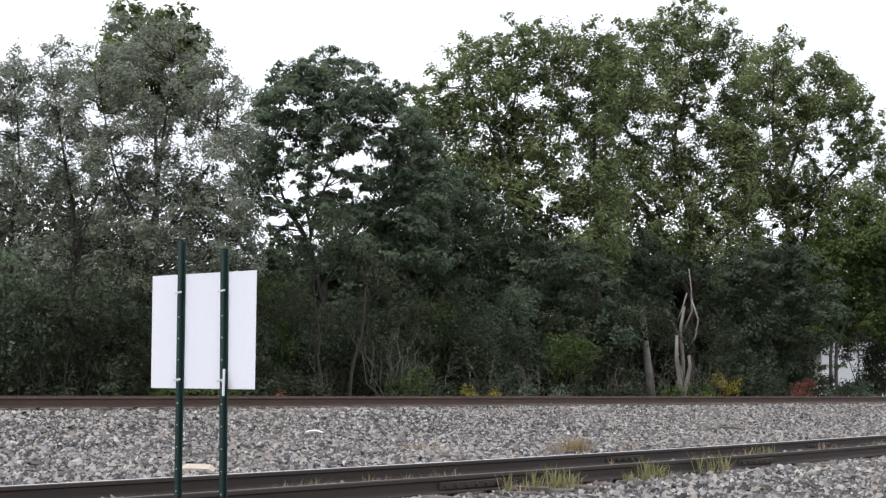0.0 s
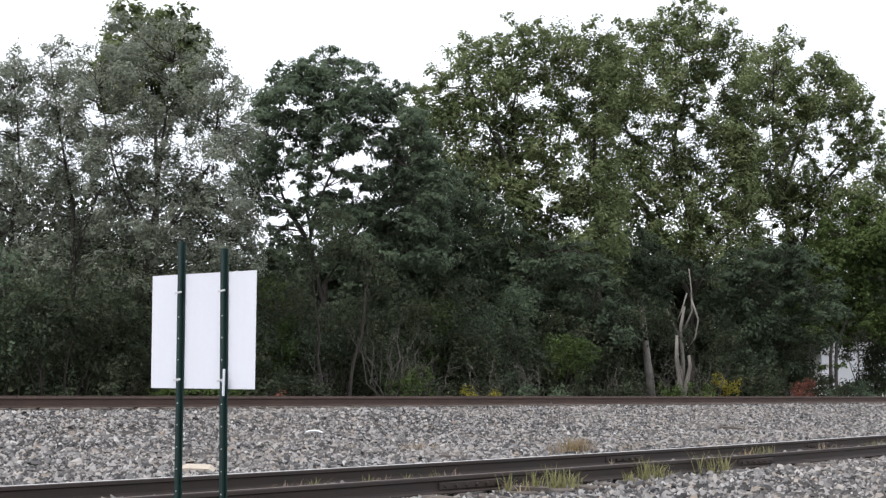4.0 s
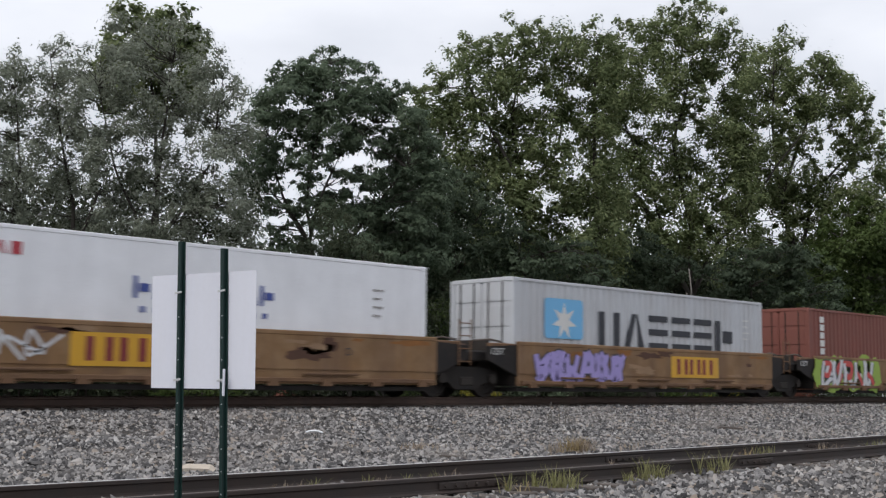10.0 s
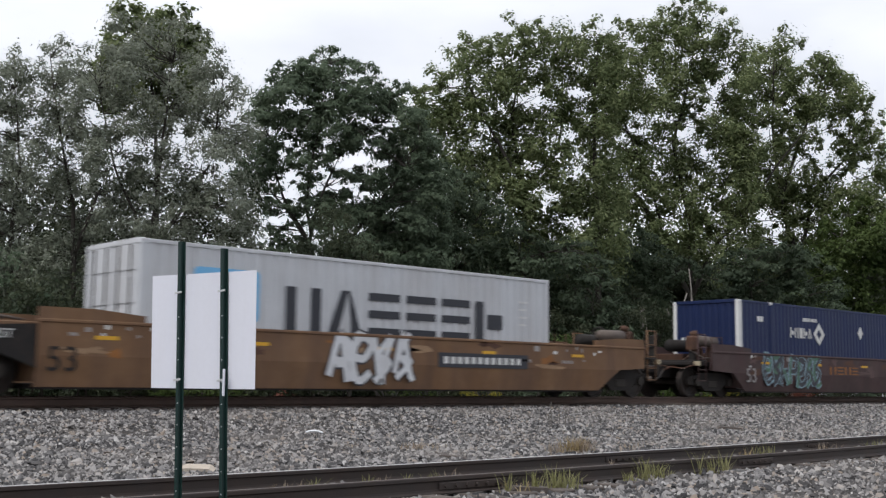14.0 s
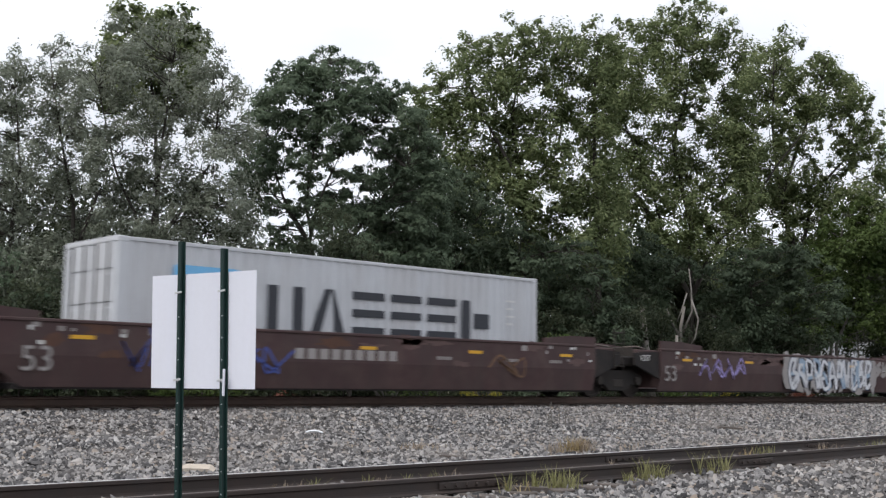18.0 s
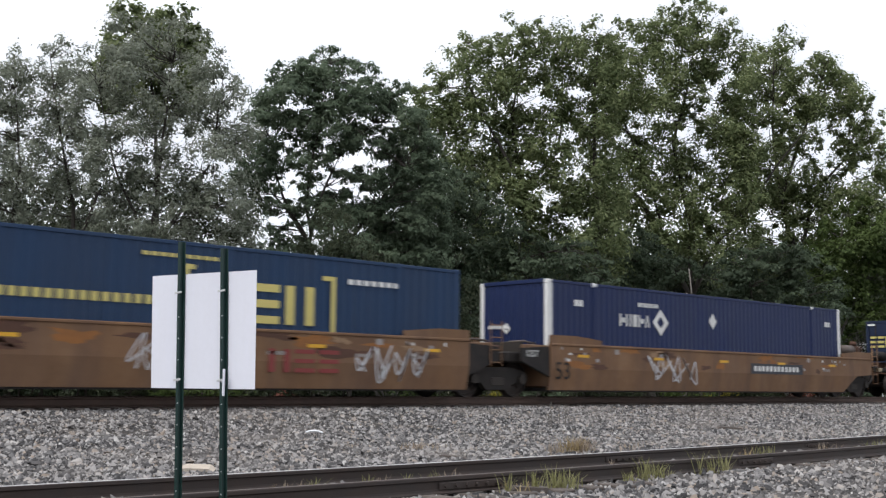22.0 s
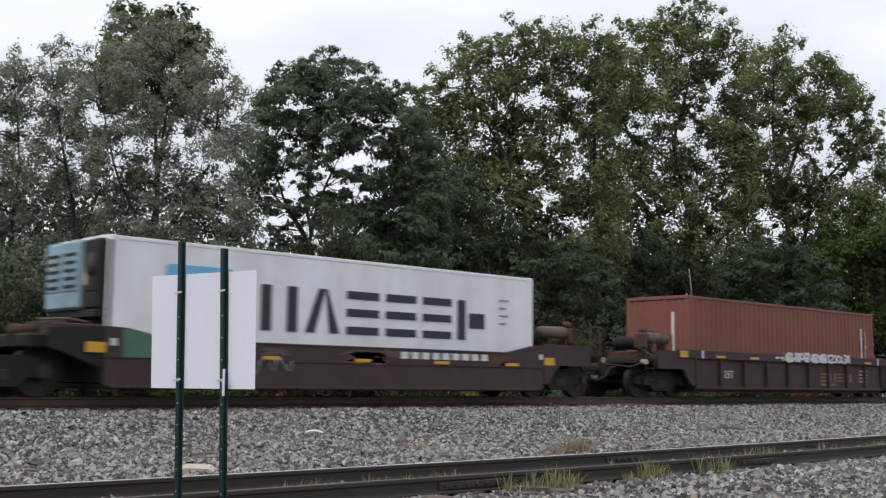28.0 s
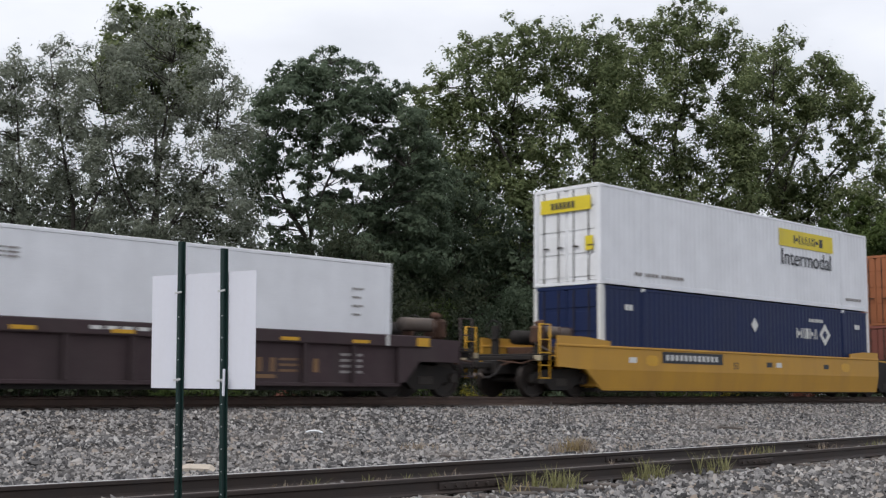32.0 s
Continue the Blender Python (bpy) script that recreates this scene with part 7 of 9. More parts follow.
            if cx == 11.75:
                scrawl(-6.8, -4.2, 0.45, 1.4, yp, P["faint"], w, 33, 3, 0.07)
                scrawl(-2.5, 3.0, 0.35, 1.4, yp, P["spray"], w, 34, 5, 0.04)
            if cx == 35.3:
                number_panel(w, -5.1, -2.8, yp, 0.78, 1.12)
                graffiti(1.1, 6.3, 0.24, 1.5, yp, P["spray_dark"], P["aqua"], w, 35, 5, None, "dark graffiti with aqua outline")
                scrawl(-7.2, -6.4, 0.9, 1.35, yp, P["spray"], w, 36, 2, 0.06)
            if cx == 54.6:
                scrawl(-7.4, -5.6, 0.55, 1.3, yp, P["spray"], w, 37, 4, 0.06)
                scrawl(-1.0, 1.2, 0.3, 1.4, yp, P["spray"], w, 38, 3, 0.05)
                bar_word("emblem_block", 2.2, 4.2, 0.55, 1.05, 3, yp, P["mark_maroon"], w, "dark emblem blocks", 0.25, 12)
                scrawl(4.6, 6.9, 0.3, 1.3, yp, P["spray"], w, 39, 4, 0.06)
            if cx == 74.1:
                scrawl(-3.8, -1.2, 0.35, 1.45, yp, P["spray"], w, 40, 3, 0.06)
                number_panel(w, 1.6, 4.9, yp, 0.78, 1.12)
            if cx == 97.45:
                number_panel(w, -4.8, -1.8, yp, 0.70, 1.08)
                graffiti(0.9, 7.1, 0.28, 1.45, yp, P["spray"], P["spray_dark"], w, 41, 6, None, "white and grey block graffiti", P["faint"])
            if cx == 116.8:
                emblem_panel(w, -0.9, 1.1, yp, 0.50, 1.08, None)
                scrawl(-5.4, -2.6, 0.5, 1.3, yp, P["spray_dark"], w, 42, 4, 0.08)
            if cx == 136.1:
                number_panel(w, 1.85, 5.0, yp, 0.72, 1.08)
                letters("A", 0.8, 0.85, 0.3, yp, P["spray_dark"], w)
    # three dark 40-foot units with low sides
    for i, cx in enumerate((157.62, 172.88, 188.75)):
        w = well_car("dark maroon well car with yellow strips and graffiti", cx, 6.25, P["maroon2"], "low", "end" if i == 0 else "joint", "end" if i == 2 else "joint", 1.45, True, ends=P["maroon2"])
        scuffs(w, 6.2, ys, 750 + i, (P["pink_wear"], P["pink_wear"], P["dark_rust"]), 14, 0.83, 1.08)
        for x in (-6.65, 6.25):
            part("corner_patch", rect(x, x + 0.4, 0.86, 1.06, -1.492, 0.006), P["amber"], w, "square yellow reflective patch")
            part("white_mark", rect(x + (0.5 if x < 0 else -0.2), x + (0.62 if x < 0 else -0.08), 1.0, 1.14, ys, 0.004), P["chalk"], w)
        if i == 0:
            graffiti(-0.9, 4.8, 0.35, 1.1, ys, P["spray_dark"], P["spray"], w, 51, 6, None, "dark graffiti with white outline")
        if i == 1:
            scrawl(-5.0, 0.5, 0.4, 1.1, ys, P["spray"], w, 52, 7, 0.06)
            graffiti(1.9, 3.3, 0.8, 1.12, ys, P["aqua"], None, w, 53, 3)
        if i == 2:
            part("patch", Form().plate([(-5.9, 0.78), (-4.5, 0.78), (-4.45, 1.13), (-4.75, 1.14), (-5.7, 1.32), (-5.9, 1.33)], ys, 0.004), P["green"], w, "green repaint patch")
            scrawl(-3.6, -1.9, 0.45, 1.0, ys, P["faint"], w, 54, 4, 0.04)
            bars("number_bars", 1.2, 4.2, 0.92, 1.08, 9, ys, P["chalk"], w)
    # five ribbed dark units
    for i, cx in enumerate((208.15, 223.55, 239.05, 254.45, 270.06)):
        w = well_car("dark maroon ribbed well car, loaded" if i in (0, 2, 4) else "empty dark maroon ribbed well car", cx, 6.2, P["maroon2"], "ribbed", "end" if i == 0 else "joint", "end" if i == 4 else "joint", 1.55)
        letters("125T", -4.7, 0.62, 0.34, yr, P["chalk"], w, "white figures")
        bar_word("emblem_block", 1.6, 3.9, 0.56, 0.86, 4, yr, P["ochre"], w, "faded tan emblem blocks", 0.24, 15)
        part("emblem_bar", rect(1.6, 2.7, 0.42, 0.5, yr), P["ochre"], w)
        for k in range(4):
            bars("small_print", 4.45, 5.1, 0.55 + k * 0.13, 0.61 + k * 0.13, 4, yr, P["faint"], w, gap=0.15)
        for x in (-5.9, -0.1, 5.7):
            part("white_mark", rect(x, x + 0.09, 1.21, 1.45, -1.542), P["chalk"], w)
        bars("small_print", -1.6, 1.0, 1.30, 1.37, 8, -1.542, P["chalk"], w)
        for x in (-7.05, 6.65):
            part("end_reflector", rect(x, x + 0.4, 1.22, 1.42, -1.542, 0.008), P["amber"], w, "yellow reflective patch")
        if i == 0:
            graffiti(-1.0, 3.6, 1.2, 1.55, -1.544, P["spray"], None, w, 61, 8)
        if i in (1, 3):
            letters("C", -2.4, 0.62, 0.34, yr, P["chalk"], w)
    # bright yellow single units
    w = well_car("clean yellow well car carrying two stacked containers", 291.95, 8.35, P["yellow"], "plain", "end", "joint", 1.4, False, tag="y", ends=P["yellow"])
    number_panel(w, -5.4, -2.2, yp, 1.02, 1.36)
    letters("53", -1.6, 0.9, 0.32, yp, P["ink"], w, "dark figures")
    for x in (-7.0, 0.4, 1.0, 4.2):
        part("small_plate", rect(x, x + 0.35, 1.0, 1.16, yp), P["chalk" if x in (-7.0, 1.0) else "ink"], w)
    for x in (-5.9, 5.8):
        part("emblem_spot", blob(x, 1.08, 0.3, 0.16, random.Random(4), yp, 0.006, 12, 0.05), P["amber"], w)
    well_car("dark well car carrying two stacked containers", 309.55, 6.2, P["maroon2"], "sill", "joint", "end", 1.5, True)


build_engine()
build_cars()
build_containers()


# ---- trees ----
def leaf_cloud(name, centres, radii, per, size, rng, material, flat=1.0, droop=0.0, slim=0.5, hearts=None):
    """Single leaves, each a folded-out rhomb, gathered in clumps round the centres."""
    n = len(centres) * per
    c = np.repeat(centres, per, 0)
    r = np.repeat(radii, per)
    off = rng.normal(0, 0.45, (n, 3)) * r[:, None]
    off[:, 2] = off[:, 2] * flat - droop * np.hypot(off[:, 0], off[:, 1]) ** 2 / np.maximum(r, 0.1)
    pos = c + off
    # the leaves of a clump turn their faces outwards and up
    face = off / np.maximum(np.linalg.norm(off, axis=1), 0.01)[:, None] * 0.8 + rng.normal(0, 0.42, (n, 3))
    if hearts is not None:   # and away from the heart of their bough
        out = pos - np.repeat(hearts, per, 0)
        face = face * 0.6 + out / np.maximum(np.linalg.norm(out, axis=1), 0.01)[:, None] * 0.7
    face[:, 2] += 0.45
    face /= np.linalg.norm(face, axis=1)[:, None]
    d = rng.normal(0, 1, (n, 3))
    d[:, 2] -= 0.35
    d -= (d * face).sum(1)[:, None] * face
    d /= np.linalg.norm(d, axis=1)[:, None]
    s = np.cross(d, face)
    s /= np.linalg.norm(s, axis=1)[:, None]
    ln = size * rng.uniform(0.65, 1.35, n)[:, None]
    v = np.stack([pos - d * ln * 0.5, pos + s * ln * slim * 0.5 - d * ln * 0.05, pos + d * ln * 0.5, pos - s * ln * slim * 0.5 - d * ln * 0.05], 1).reshape(-1, 3)
    return fast_mesh(name, v, np.arange(n * 4).reshape(n, 4), material)


def lobe_clumps(lobes, rng, density, clump):
    """Clump centres over and inside the lobes of (x, y, z, r), thicker near their skin."""
    cs, rs = [], []
    for x, y, z, r in lobes:
        k = max(3, int(density * (r / clump) ** 2))
        d = rng.normal(0, 1, (k, 3))
        d /= np.linalg.norm(d, axis=1)[:, None]
        rad = r * 1.12 * rng.uniform(0.05, 1.0, k) ** 0.5 * rng.uniform(0.85, 1.12, k)
        cs.append(np.array([x, y, z]) + d * rad[:, None] * np.array([1, 1, 0.85]))
        rs.append(clump * rng.uniform(0.45, 1.35, k))
    return np.concatenate(cs), np.concatenate(rs)


def wander(a, b, rng, n=6, bend=0.12):
    """A crooked line from a to b."""
    a, b = Vector(a), Vector(b)
    L = (b - a).length
    pts = [a + (b - a) * (k / n) for k in range(n + 1)]
    for k in range(1, n):
        pts[k] += Vector((rng.uniform(-1, 1), rng.uniform(-1, 1), rng.uniform(-0.3, 0.6))) * L * bend * 0.5
    return pts


def tree(label, at, lobes, leaf, bark, seed, trunk_r=0.2, fork=0.35, per=34, size=0.13, density=1.6, clump=0.42, flat=1.0, droop=0.0, slim=0.5,
         spread=2.0, trunks=1, turn=-42.84, name="tree", category="tree", twigs=5):
    """Tapered trunk, crooked limbs to each lobe of the crown, and single leaves. lobes: (x, z, r) in the tree's space."""
    rng = np.random.default_rng(seed)
    rnd = random.Random(seed)
    z0 = float(ground_z(at[1])) - 0.1
    root = thing(name, label, category, pose(at[0], at[1], z0, 0, 0, turn), "trees behind the track")
    full = [(x, rnd.uniform(-spread, spread), z - z0, r) for x, z, r in lobes]
    top = max(l[2] for l in full)
    bases = []
    for k in range(trunks):
        bx = (k - (trunks - 1) / 2) * 0.9 + rnd.uniform(-0.1, 0.1)
        tx = bx * 2.2 + rnd.uniform(-0.4, 0.4)
        pts = wander((bx, 0, 0), (tx, rnd.uniform(-0.4, 0.4), top * 0.8), rnd, 8, 0.028)
        rad = [trunk_r * (1.25 if i == 0 else 1 - 0.105 * i) for i in range(9)]
        part("trunk", Form().tube(pts, rad, 9), bark, root, smooth=True)
        bases.append(pts)
    twig = Form()
    cs, rs = lobe_clumps(full, rng, density, clump)
    for i, (x, y, z, r) in enumerate(full):
        pts = min(bases, key=lambda b: abs(b[4].x - x))
        at_z = max(top * fork * 0.5, z - abs(x) * 0.8 - r * 1.3)
        st = min(pts[1:-1], key=lambda p: abs(p.z - at_z))
        w = wander(st, (x, y, z + r * 0.3), rnd, 6, 0.14)
        rr = max(0.02, trunk_r * 0.40 * min(1, r / 1.4))
        part("limb", Form().tube(w, [rr * (1 - 0.14 * k) for k in range(7)], 6), bark, root, smooth=True)
        for k in range(twigs):
            e = (x + rnd.uniform(-r, r) * 0.85, y + rnd.uniform(-r, r) * 0.85, z + rnd.uniform(-0.5, 0.9) * r)
            twig.tube(wander(w[rnd.randrange(3, 6)], e, rnd, 4, 0.2), [rr * 0.35, rr * 0.28, rr * 0.22, rr * 0.15, rr * 0.08], 4)
    tagged(part("twig_spray", twig, bark, root), kind="stuff")
    cr = new("crown", leaf_cloud("crown", cs, rs, per, size, rng, leaf, flat, droop, slim))
    cr.parent = root
    return root


def crown_lobes(top, low, holes, r, rnd, fill):
    """Lobes (x, z, r) that fill a crown between its outline above and its skirt, with gaps kept open for the sky."""
    tx, tz = zip(*top)
    lx, lz = zip(*low)

    def free(x, z, rr):
        return all(math.hypot(x - hx, (z - hz) * 1.1) > hr + rr * 0.48 for hx, hz, hr in holes)
    lobes = []
    step = r * 0.8
    x = tx[0]
    while x < tx[-1]:
        zt, zb = float(np.interp(x, tx, tz)), float(np.interp(x, lx, lz))
        z = zb + rnd.uniform(0, step)
        while z < zt - r * 0.8:
            px, pz, rr = x + rnd.uniform(-0.42, 0.42) * step, z + rnd.uniform(-0.42, 0.42) * step, r * rnd.uniform(0.62, 1.2)
            if pz + rr * 0.8 < float(np.interp(px, tx, tz)) and rnd.random() < fill and free(px, pz, rr):
                lobes.append((px, pz, rr))
            z += step
        x += step
    # small sprays that follow the outline and the rims of the gaps
    x = tx[0]
    while x < tx[-1]:
        rr = r * rnd.uniform(0.3, 0.5)
        z = float(np.interp(x, tx, tz)) - rr * rnd.uniform(0.85, 1.6)
        if free(x, z, rr):
            lobes.append((x, z, rr))
        x += r * 0.42
    for hx, hz, hr in holes:
        for k in range(5):
            a, rr = rnd.uniform(0, 6.28), r * rnd.uniform(0.2, 0.36)
            lobes.append((hx + math.cos(a) * (hr + rr * 1.1), hz + math.sin(a) * (hr + rr * 1.1), rr))
    return lobes


def crown_tree(label, at, top, low, holes, boughs, leaf, r, seed, bark, trunk_r, size=0.15, slim=0.5, per=32, clumps=13, spread=1.5, flat=0.9, droop=0.0, fill=1.0):
    """A tree in full leaf. top, low: the crown's outline in the tree's plane; boughs: lines (x, z) of the trunk and the main limbs."""
    rng, rnd = np.random.default_rng(seed), random.Random(seed)
    z0 = float(ground_z(at[1])) - 0.1
    root = thing("tree", label, "tree", pose(at[0], at[1], z0, 0, 0, -42.84), "trees behind the track")
    lines = []
    for i, path in enumerate(boughs):
        foot = i == 0 or path[0][1] < 4.5
        pts, yy = [], 0.0
        if foot and path[0][1] - z0 > 0.4:
            pts.append(Vector((path[0][0], 0, 0)))
        for k, (x, z) in enumerate(path):
            yy += 0 if (foot and k == 0) else rnd.uniform(-0.35, 0.35)
            pts.append(Vector((x, yy, z - z0)))
        fine = []
        for k in range(len(pts) - 1):
            fine += [pts[k].lerp(pts[k + 1], u) + Vector((rnd.uniform(-1, 1), rnd.uniform(-1, 1), 0)) * trunk_r * 0.35 for u in (0.0, 0.33, 0.67)]
        fine.append(pts[-1])
        n, r0 = len(fine), trunk_r * (1.15 if foot else 0.62)
        part("trunk" if foot else "limb", Form().tube(fine, [r0 * (1 - 0.86 * k / (n - 1)) for k in range(n)], 9), bark, root, smooth=True)
        lines += fine
    full = [(x, rnd.uniform(-spread, spread), z - z0, rr) for x, z, rr in crown_lobes(top, low, holes, r, rnd, fill)]
    twig = Form()
    for x, y, z, rr in full:
        near = min(lines, key=lambda p: (p.x - x) ** 2 + (p.z - z + 0.3 * abs(p.x - x)) ** 2 + 0.3 * (p.y - y) ** 2 + (4 if p.z > z else 0))
        far = (Vector((x, y, z)) - near).length
        if far > 2.6:   # hidden among the leaves
            near = Vector((x, y, z)) + (near - Vector((x, y, z))) * (1.2 / far)
        w = wander(near, (x, y, z), rnd, 5, 0.2)
        t0 = min(trunk_r * 0.2, 0.012 + 0.011 * min(far, 1.5))
        twig.tube(w, [t0 * (1 - 0.15 * k) for k in range(6)], 4)
        for k in range(2):
            e = (x + rnd.uniform(-rr, rr), y + rnd.uniform(-rr, rr), z + rnd.uniform(-0.4, 0.9) * rr)
            twig.tube(wander(w[rnd.randrange(3, 6)], e, rnd, 3, 0.2), [t0 * 0.3, t0 * 0.24, t0 * 0.17, t0 * 0.1], 3)
    tagged(part("twig_spray", twig, bark, root), kind="stuff")
    cs, rs, mid = [], [], []
    for x, y, z, rr in full:
        k = max(2, int(clumps * (rr / r) ** 1.7))
        d = rng.normal(0, 1, (k, 3))
        d /= np.linalg.norm(d, axis=1)[:, None]
        d[:, 2] = d[:, 2] * 0.9 + 0.12
        cs.append(np.array([x, y, z]) + d * (rr * rng.uniform(0.35, 1.0, k) ** 0.6)[:, None] * np.array([1, 1, 0.5 + flat * 0.4]))
        rs.append(np.maximum(rr * rng.uniform(0.30, 0.72, k), 0.16 + size * 0.5))
        mid.append(np.tile([x, y, z - rr * 0.35], (k, 1)))
    cr = new("crown", leaf_cloud("crown", np.concatenate(cs), np.concatenate(rs), per, size, rng, leaf, flat, droop, slim, np.concatenate(mid)))
    cr.parent = root
    return root


def shrub(label, at, w, h, leaf, seed, per=26, size=0.11, clump=0.36, density=1.3, slim=0.5, name="shrub", lean=0.0):
    """A many-stemmed bush."""
    rng = np.random.default_rng(seed)
    rnd = random.Random(seed)
    z0 = float(ground_z(at[1])) - 0.05
    root = thing(name, label, "shrub", pose(at[0], at[1], z0), "undergrowth behind the track")
    lobes = []
    for k in range(max(3, int(w * h * 0.9))):
        x = rnd.uniform(-w / 2, w / 2)
        zz = rnd.uniform(0.15, 1.0) * h * (1 - 0.35 * (2 * x / w) ** 2)
        lobes.append((x + lean * zz, rnd.uniform(-w * 0.3, w * 0.3), zz, rnd.uniform(0.45, 0.95) * min(1.1, h * 0.45)))
    for x, y, z, r in lobes[:9]:
        part("stem", Form().tube(wander((x * 0.3, y * 0.3, 0), (x, y, z), rnd, 5, 0.12), [0.04, 0.034, 0.028, 0.022, 0.016, 0.01], 5), M["bark"], root)
    cs, rs = lobe_clumps(lobes, rng, density, clump)
    cr = new("foliage", leaf_cloud("foliage", cs, rs, per, size, rng, leaf, 0.9, 0.0, slim))
    cr.parent = root
    return root


def build_trees():
    crown_tree("tall silvery grey-green tree with thin upright branches", (15.1, 10.5),
               [(-4.6, 9.0), (-3.1, 9.8), (-2.9, 10.2), (-2.1, 10.4), (-1.8, 11.2), (-1.5, 10.6), (-1.1, 11.2), (-0.7, 10.5), (-0.2, 10.7), (0.2, 10.4), (0.4, 11.3), (1.0, 11.4), (1.7, 11.6), (2.4, 11.4), (3.0, 11.2), (3.3, 10.4), (3.6, 11.0), (3.8, 10.6), (4.2, 9.9), (4.5, 8.9), (4.8, 8.0)],
               [(-4.2, 2.7), (-1.6, 2.1), (-0.1, 1.8), (1.6, 2.2), (3.0, 2.8), (5.0, 3.8)],
               [(-0.1, 4.6, 0.24), (0.6, 5.9, 0.14), (-1.8, 5.6, 0.17), (-2.6, 5.8, 0.14), (-1.1, 7.4, 0.21), (-1.3, 8.9, 0.10), (2.0, 9.5, 0.15), (1.5, 6.2, 0.12), (2.1, 5.3, 0.17), (2.7, 5.6, 0.17), (3.6, 5.3, 0.17), (4.2, 5.5, 0.21), (-2.1, 5.2, 0.14), (0.9, 4.8, 0.14), (2.5, 7.0, 0.10), (4.8, 7.9, 0.17)],
               [[(1.8, 2.3), (1.7, 4.1), (1.3, 5.4), (0.5, 6.9), (-0.1, 9.4)], [(1.7, 4.1), (1.9, 5.5), (2.1, 7.7), (2.2, 10.2)], [(-0.4, 2.2), (-0.5, 4.1), (-0.7, 5.7), (-1.2, 7.6), (-1.6, 10.3)], [(-0.5, 4.1), (0.0, 5.3), (0.8, 7.1)], [(1.7, 4.1), (2.7, 5.6), (3.5, 7.3), (3.7, 9.8)], [(-2.3, 2.2), (-2.4, 4.6), (-2.2, 6.7), (-2.5, 9.2)]],
               M["silver"], 0.5, 11, M["bark"], 0.09, size=0.125, slim=0.40, per=32, clumps=12, spread=1.7, fill=0.78)
    crown_tree("green tree showing behind the silvery one", (18.8, 13.0),
               [(-2.3, 12.0), (-1.9, 12.7), (-1.3, 13.6), (-0.8, 13.3), (-0.0, 13.4), (0.7, 13.4), (1.1, 12.5), (1.1, 11.6)],
               [(-2.2, 9.8), (1.1, 9.8)],
               [],
               [[(-0.1, 2.5), (-0.2, 7.0), (-0.5, 10.2), (-0.9, 12.6)], [(-0.2, 7.0), (0.3, 10.0), (0.5, 12.5)]],
               M["poplar"], 0.55, 12, M["bark"], 0.12, size=0.16, slim=0.7, per=30, clumps=12, spread=1.0)
    crown_tree("dark green layered tree with drooping compound leaves", (25.9, 12.0),
               [(-4.2, 9.2), (-3.7, 10.3), (-3.4, 11.0), (-3.1, 12.2), (-2.8, 12.7), (-2.2, 12.7), (-1.5, 12.9), (-1.1, 13.3), (-0.2, 13.4), (0.0, 12.8), (0.6, 12.5), (1.4, 12.5), (1.7, 11.9), (2.4, 11.7), (2.8, 11.1), (3.4, 10.1), (3.8, 9.2)],
               [(-4.2, 7.8), (-2.9, 5.8), (-0.1, 4.8), (3.9, 4.8)],
               [(-2.6, 9.9, 0.26), (-0.9, 9.8, 0.15), (-0.5, 8.2, 0.38), (-0.2, 8.7, 0.21), (0.8, 9.0, 0.36), (-1.1, 7.8, 0.19), (-2.4, 7.7, 0.51), (-3.1, 7.4, 0.38), (-3.4, 6.6, 0.30), (-2.7, 6.5, 0.30), (-1.9, 7.3, 0.34), (-1.5, 6.4, 0.36), (-1.3, 5.9, 0.28), (-2.2, 6.8, 0.34), (0.2, 7.8, 0.15)],
               [[(-0.6, 1.1), (-0.6, 3.2), (-1.3, 5.6), (-2.3, 7.3), (-3.1, 9.5)], [(-1.3, 5.6), (-0.9, 7.1), (-0.2, 8.9), (1.1, 10.3)], [(-1.2, 5.8), (-1.4, 7.3), (-1.0, 9.8), (-0.6, 12.5)], [(-1.3, 5.6), (-2.2, 6.9), (-3.5, 8.4)], [(-0.6, 4.1), (0.7, 6.3), (2.4, 8.5)]],
               M["walnut"], 0.58, 13, M["bark"], 0.12, size=0.17, slim=0.38, per=36, clumps=13, spread=1.4, flat=0.5, droop=0.3)
    crown_tree("dark green tree with a low spreading crown", (33.2, 11.5),
               [(-6.0, 5.0), (-5.3, 8.1), (-4.2, 9.5), (-3.0, 10.0), (-1.8, 9.7), (-0.3, 9.0), (0.4, 8.3), (1.0, 7.0), (2.3, 6.7), (3.8, 6.7), (5.0, 6.0), (5.6, 4.2)],
               [(-5.9, 2.4), (-2.4, 3.1), (0.9, 2.2), (5.5, 2.3)],
               [(-3.8, 3.5, 0.33), (-2.1, 1.9, 0.38), (-0.5, 3.2, 0.24), (3.3, 3.2, 0.33)],
               [[(-0.6, 0.3), (-0.7, 3.1), (-1.5, 6.2), (-3.0, 8.7)], [(-0.7, 3.1), (0.4, 5.3), (3.3, 6.1)]],
               M["ash"], 0.75, 18, M["bark"], 0.14, size=0.19, slim=0.42, per=36, clumps=12, spread=1.5, flat=0.5, droop=0.3, fill=0.8)
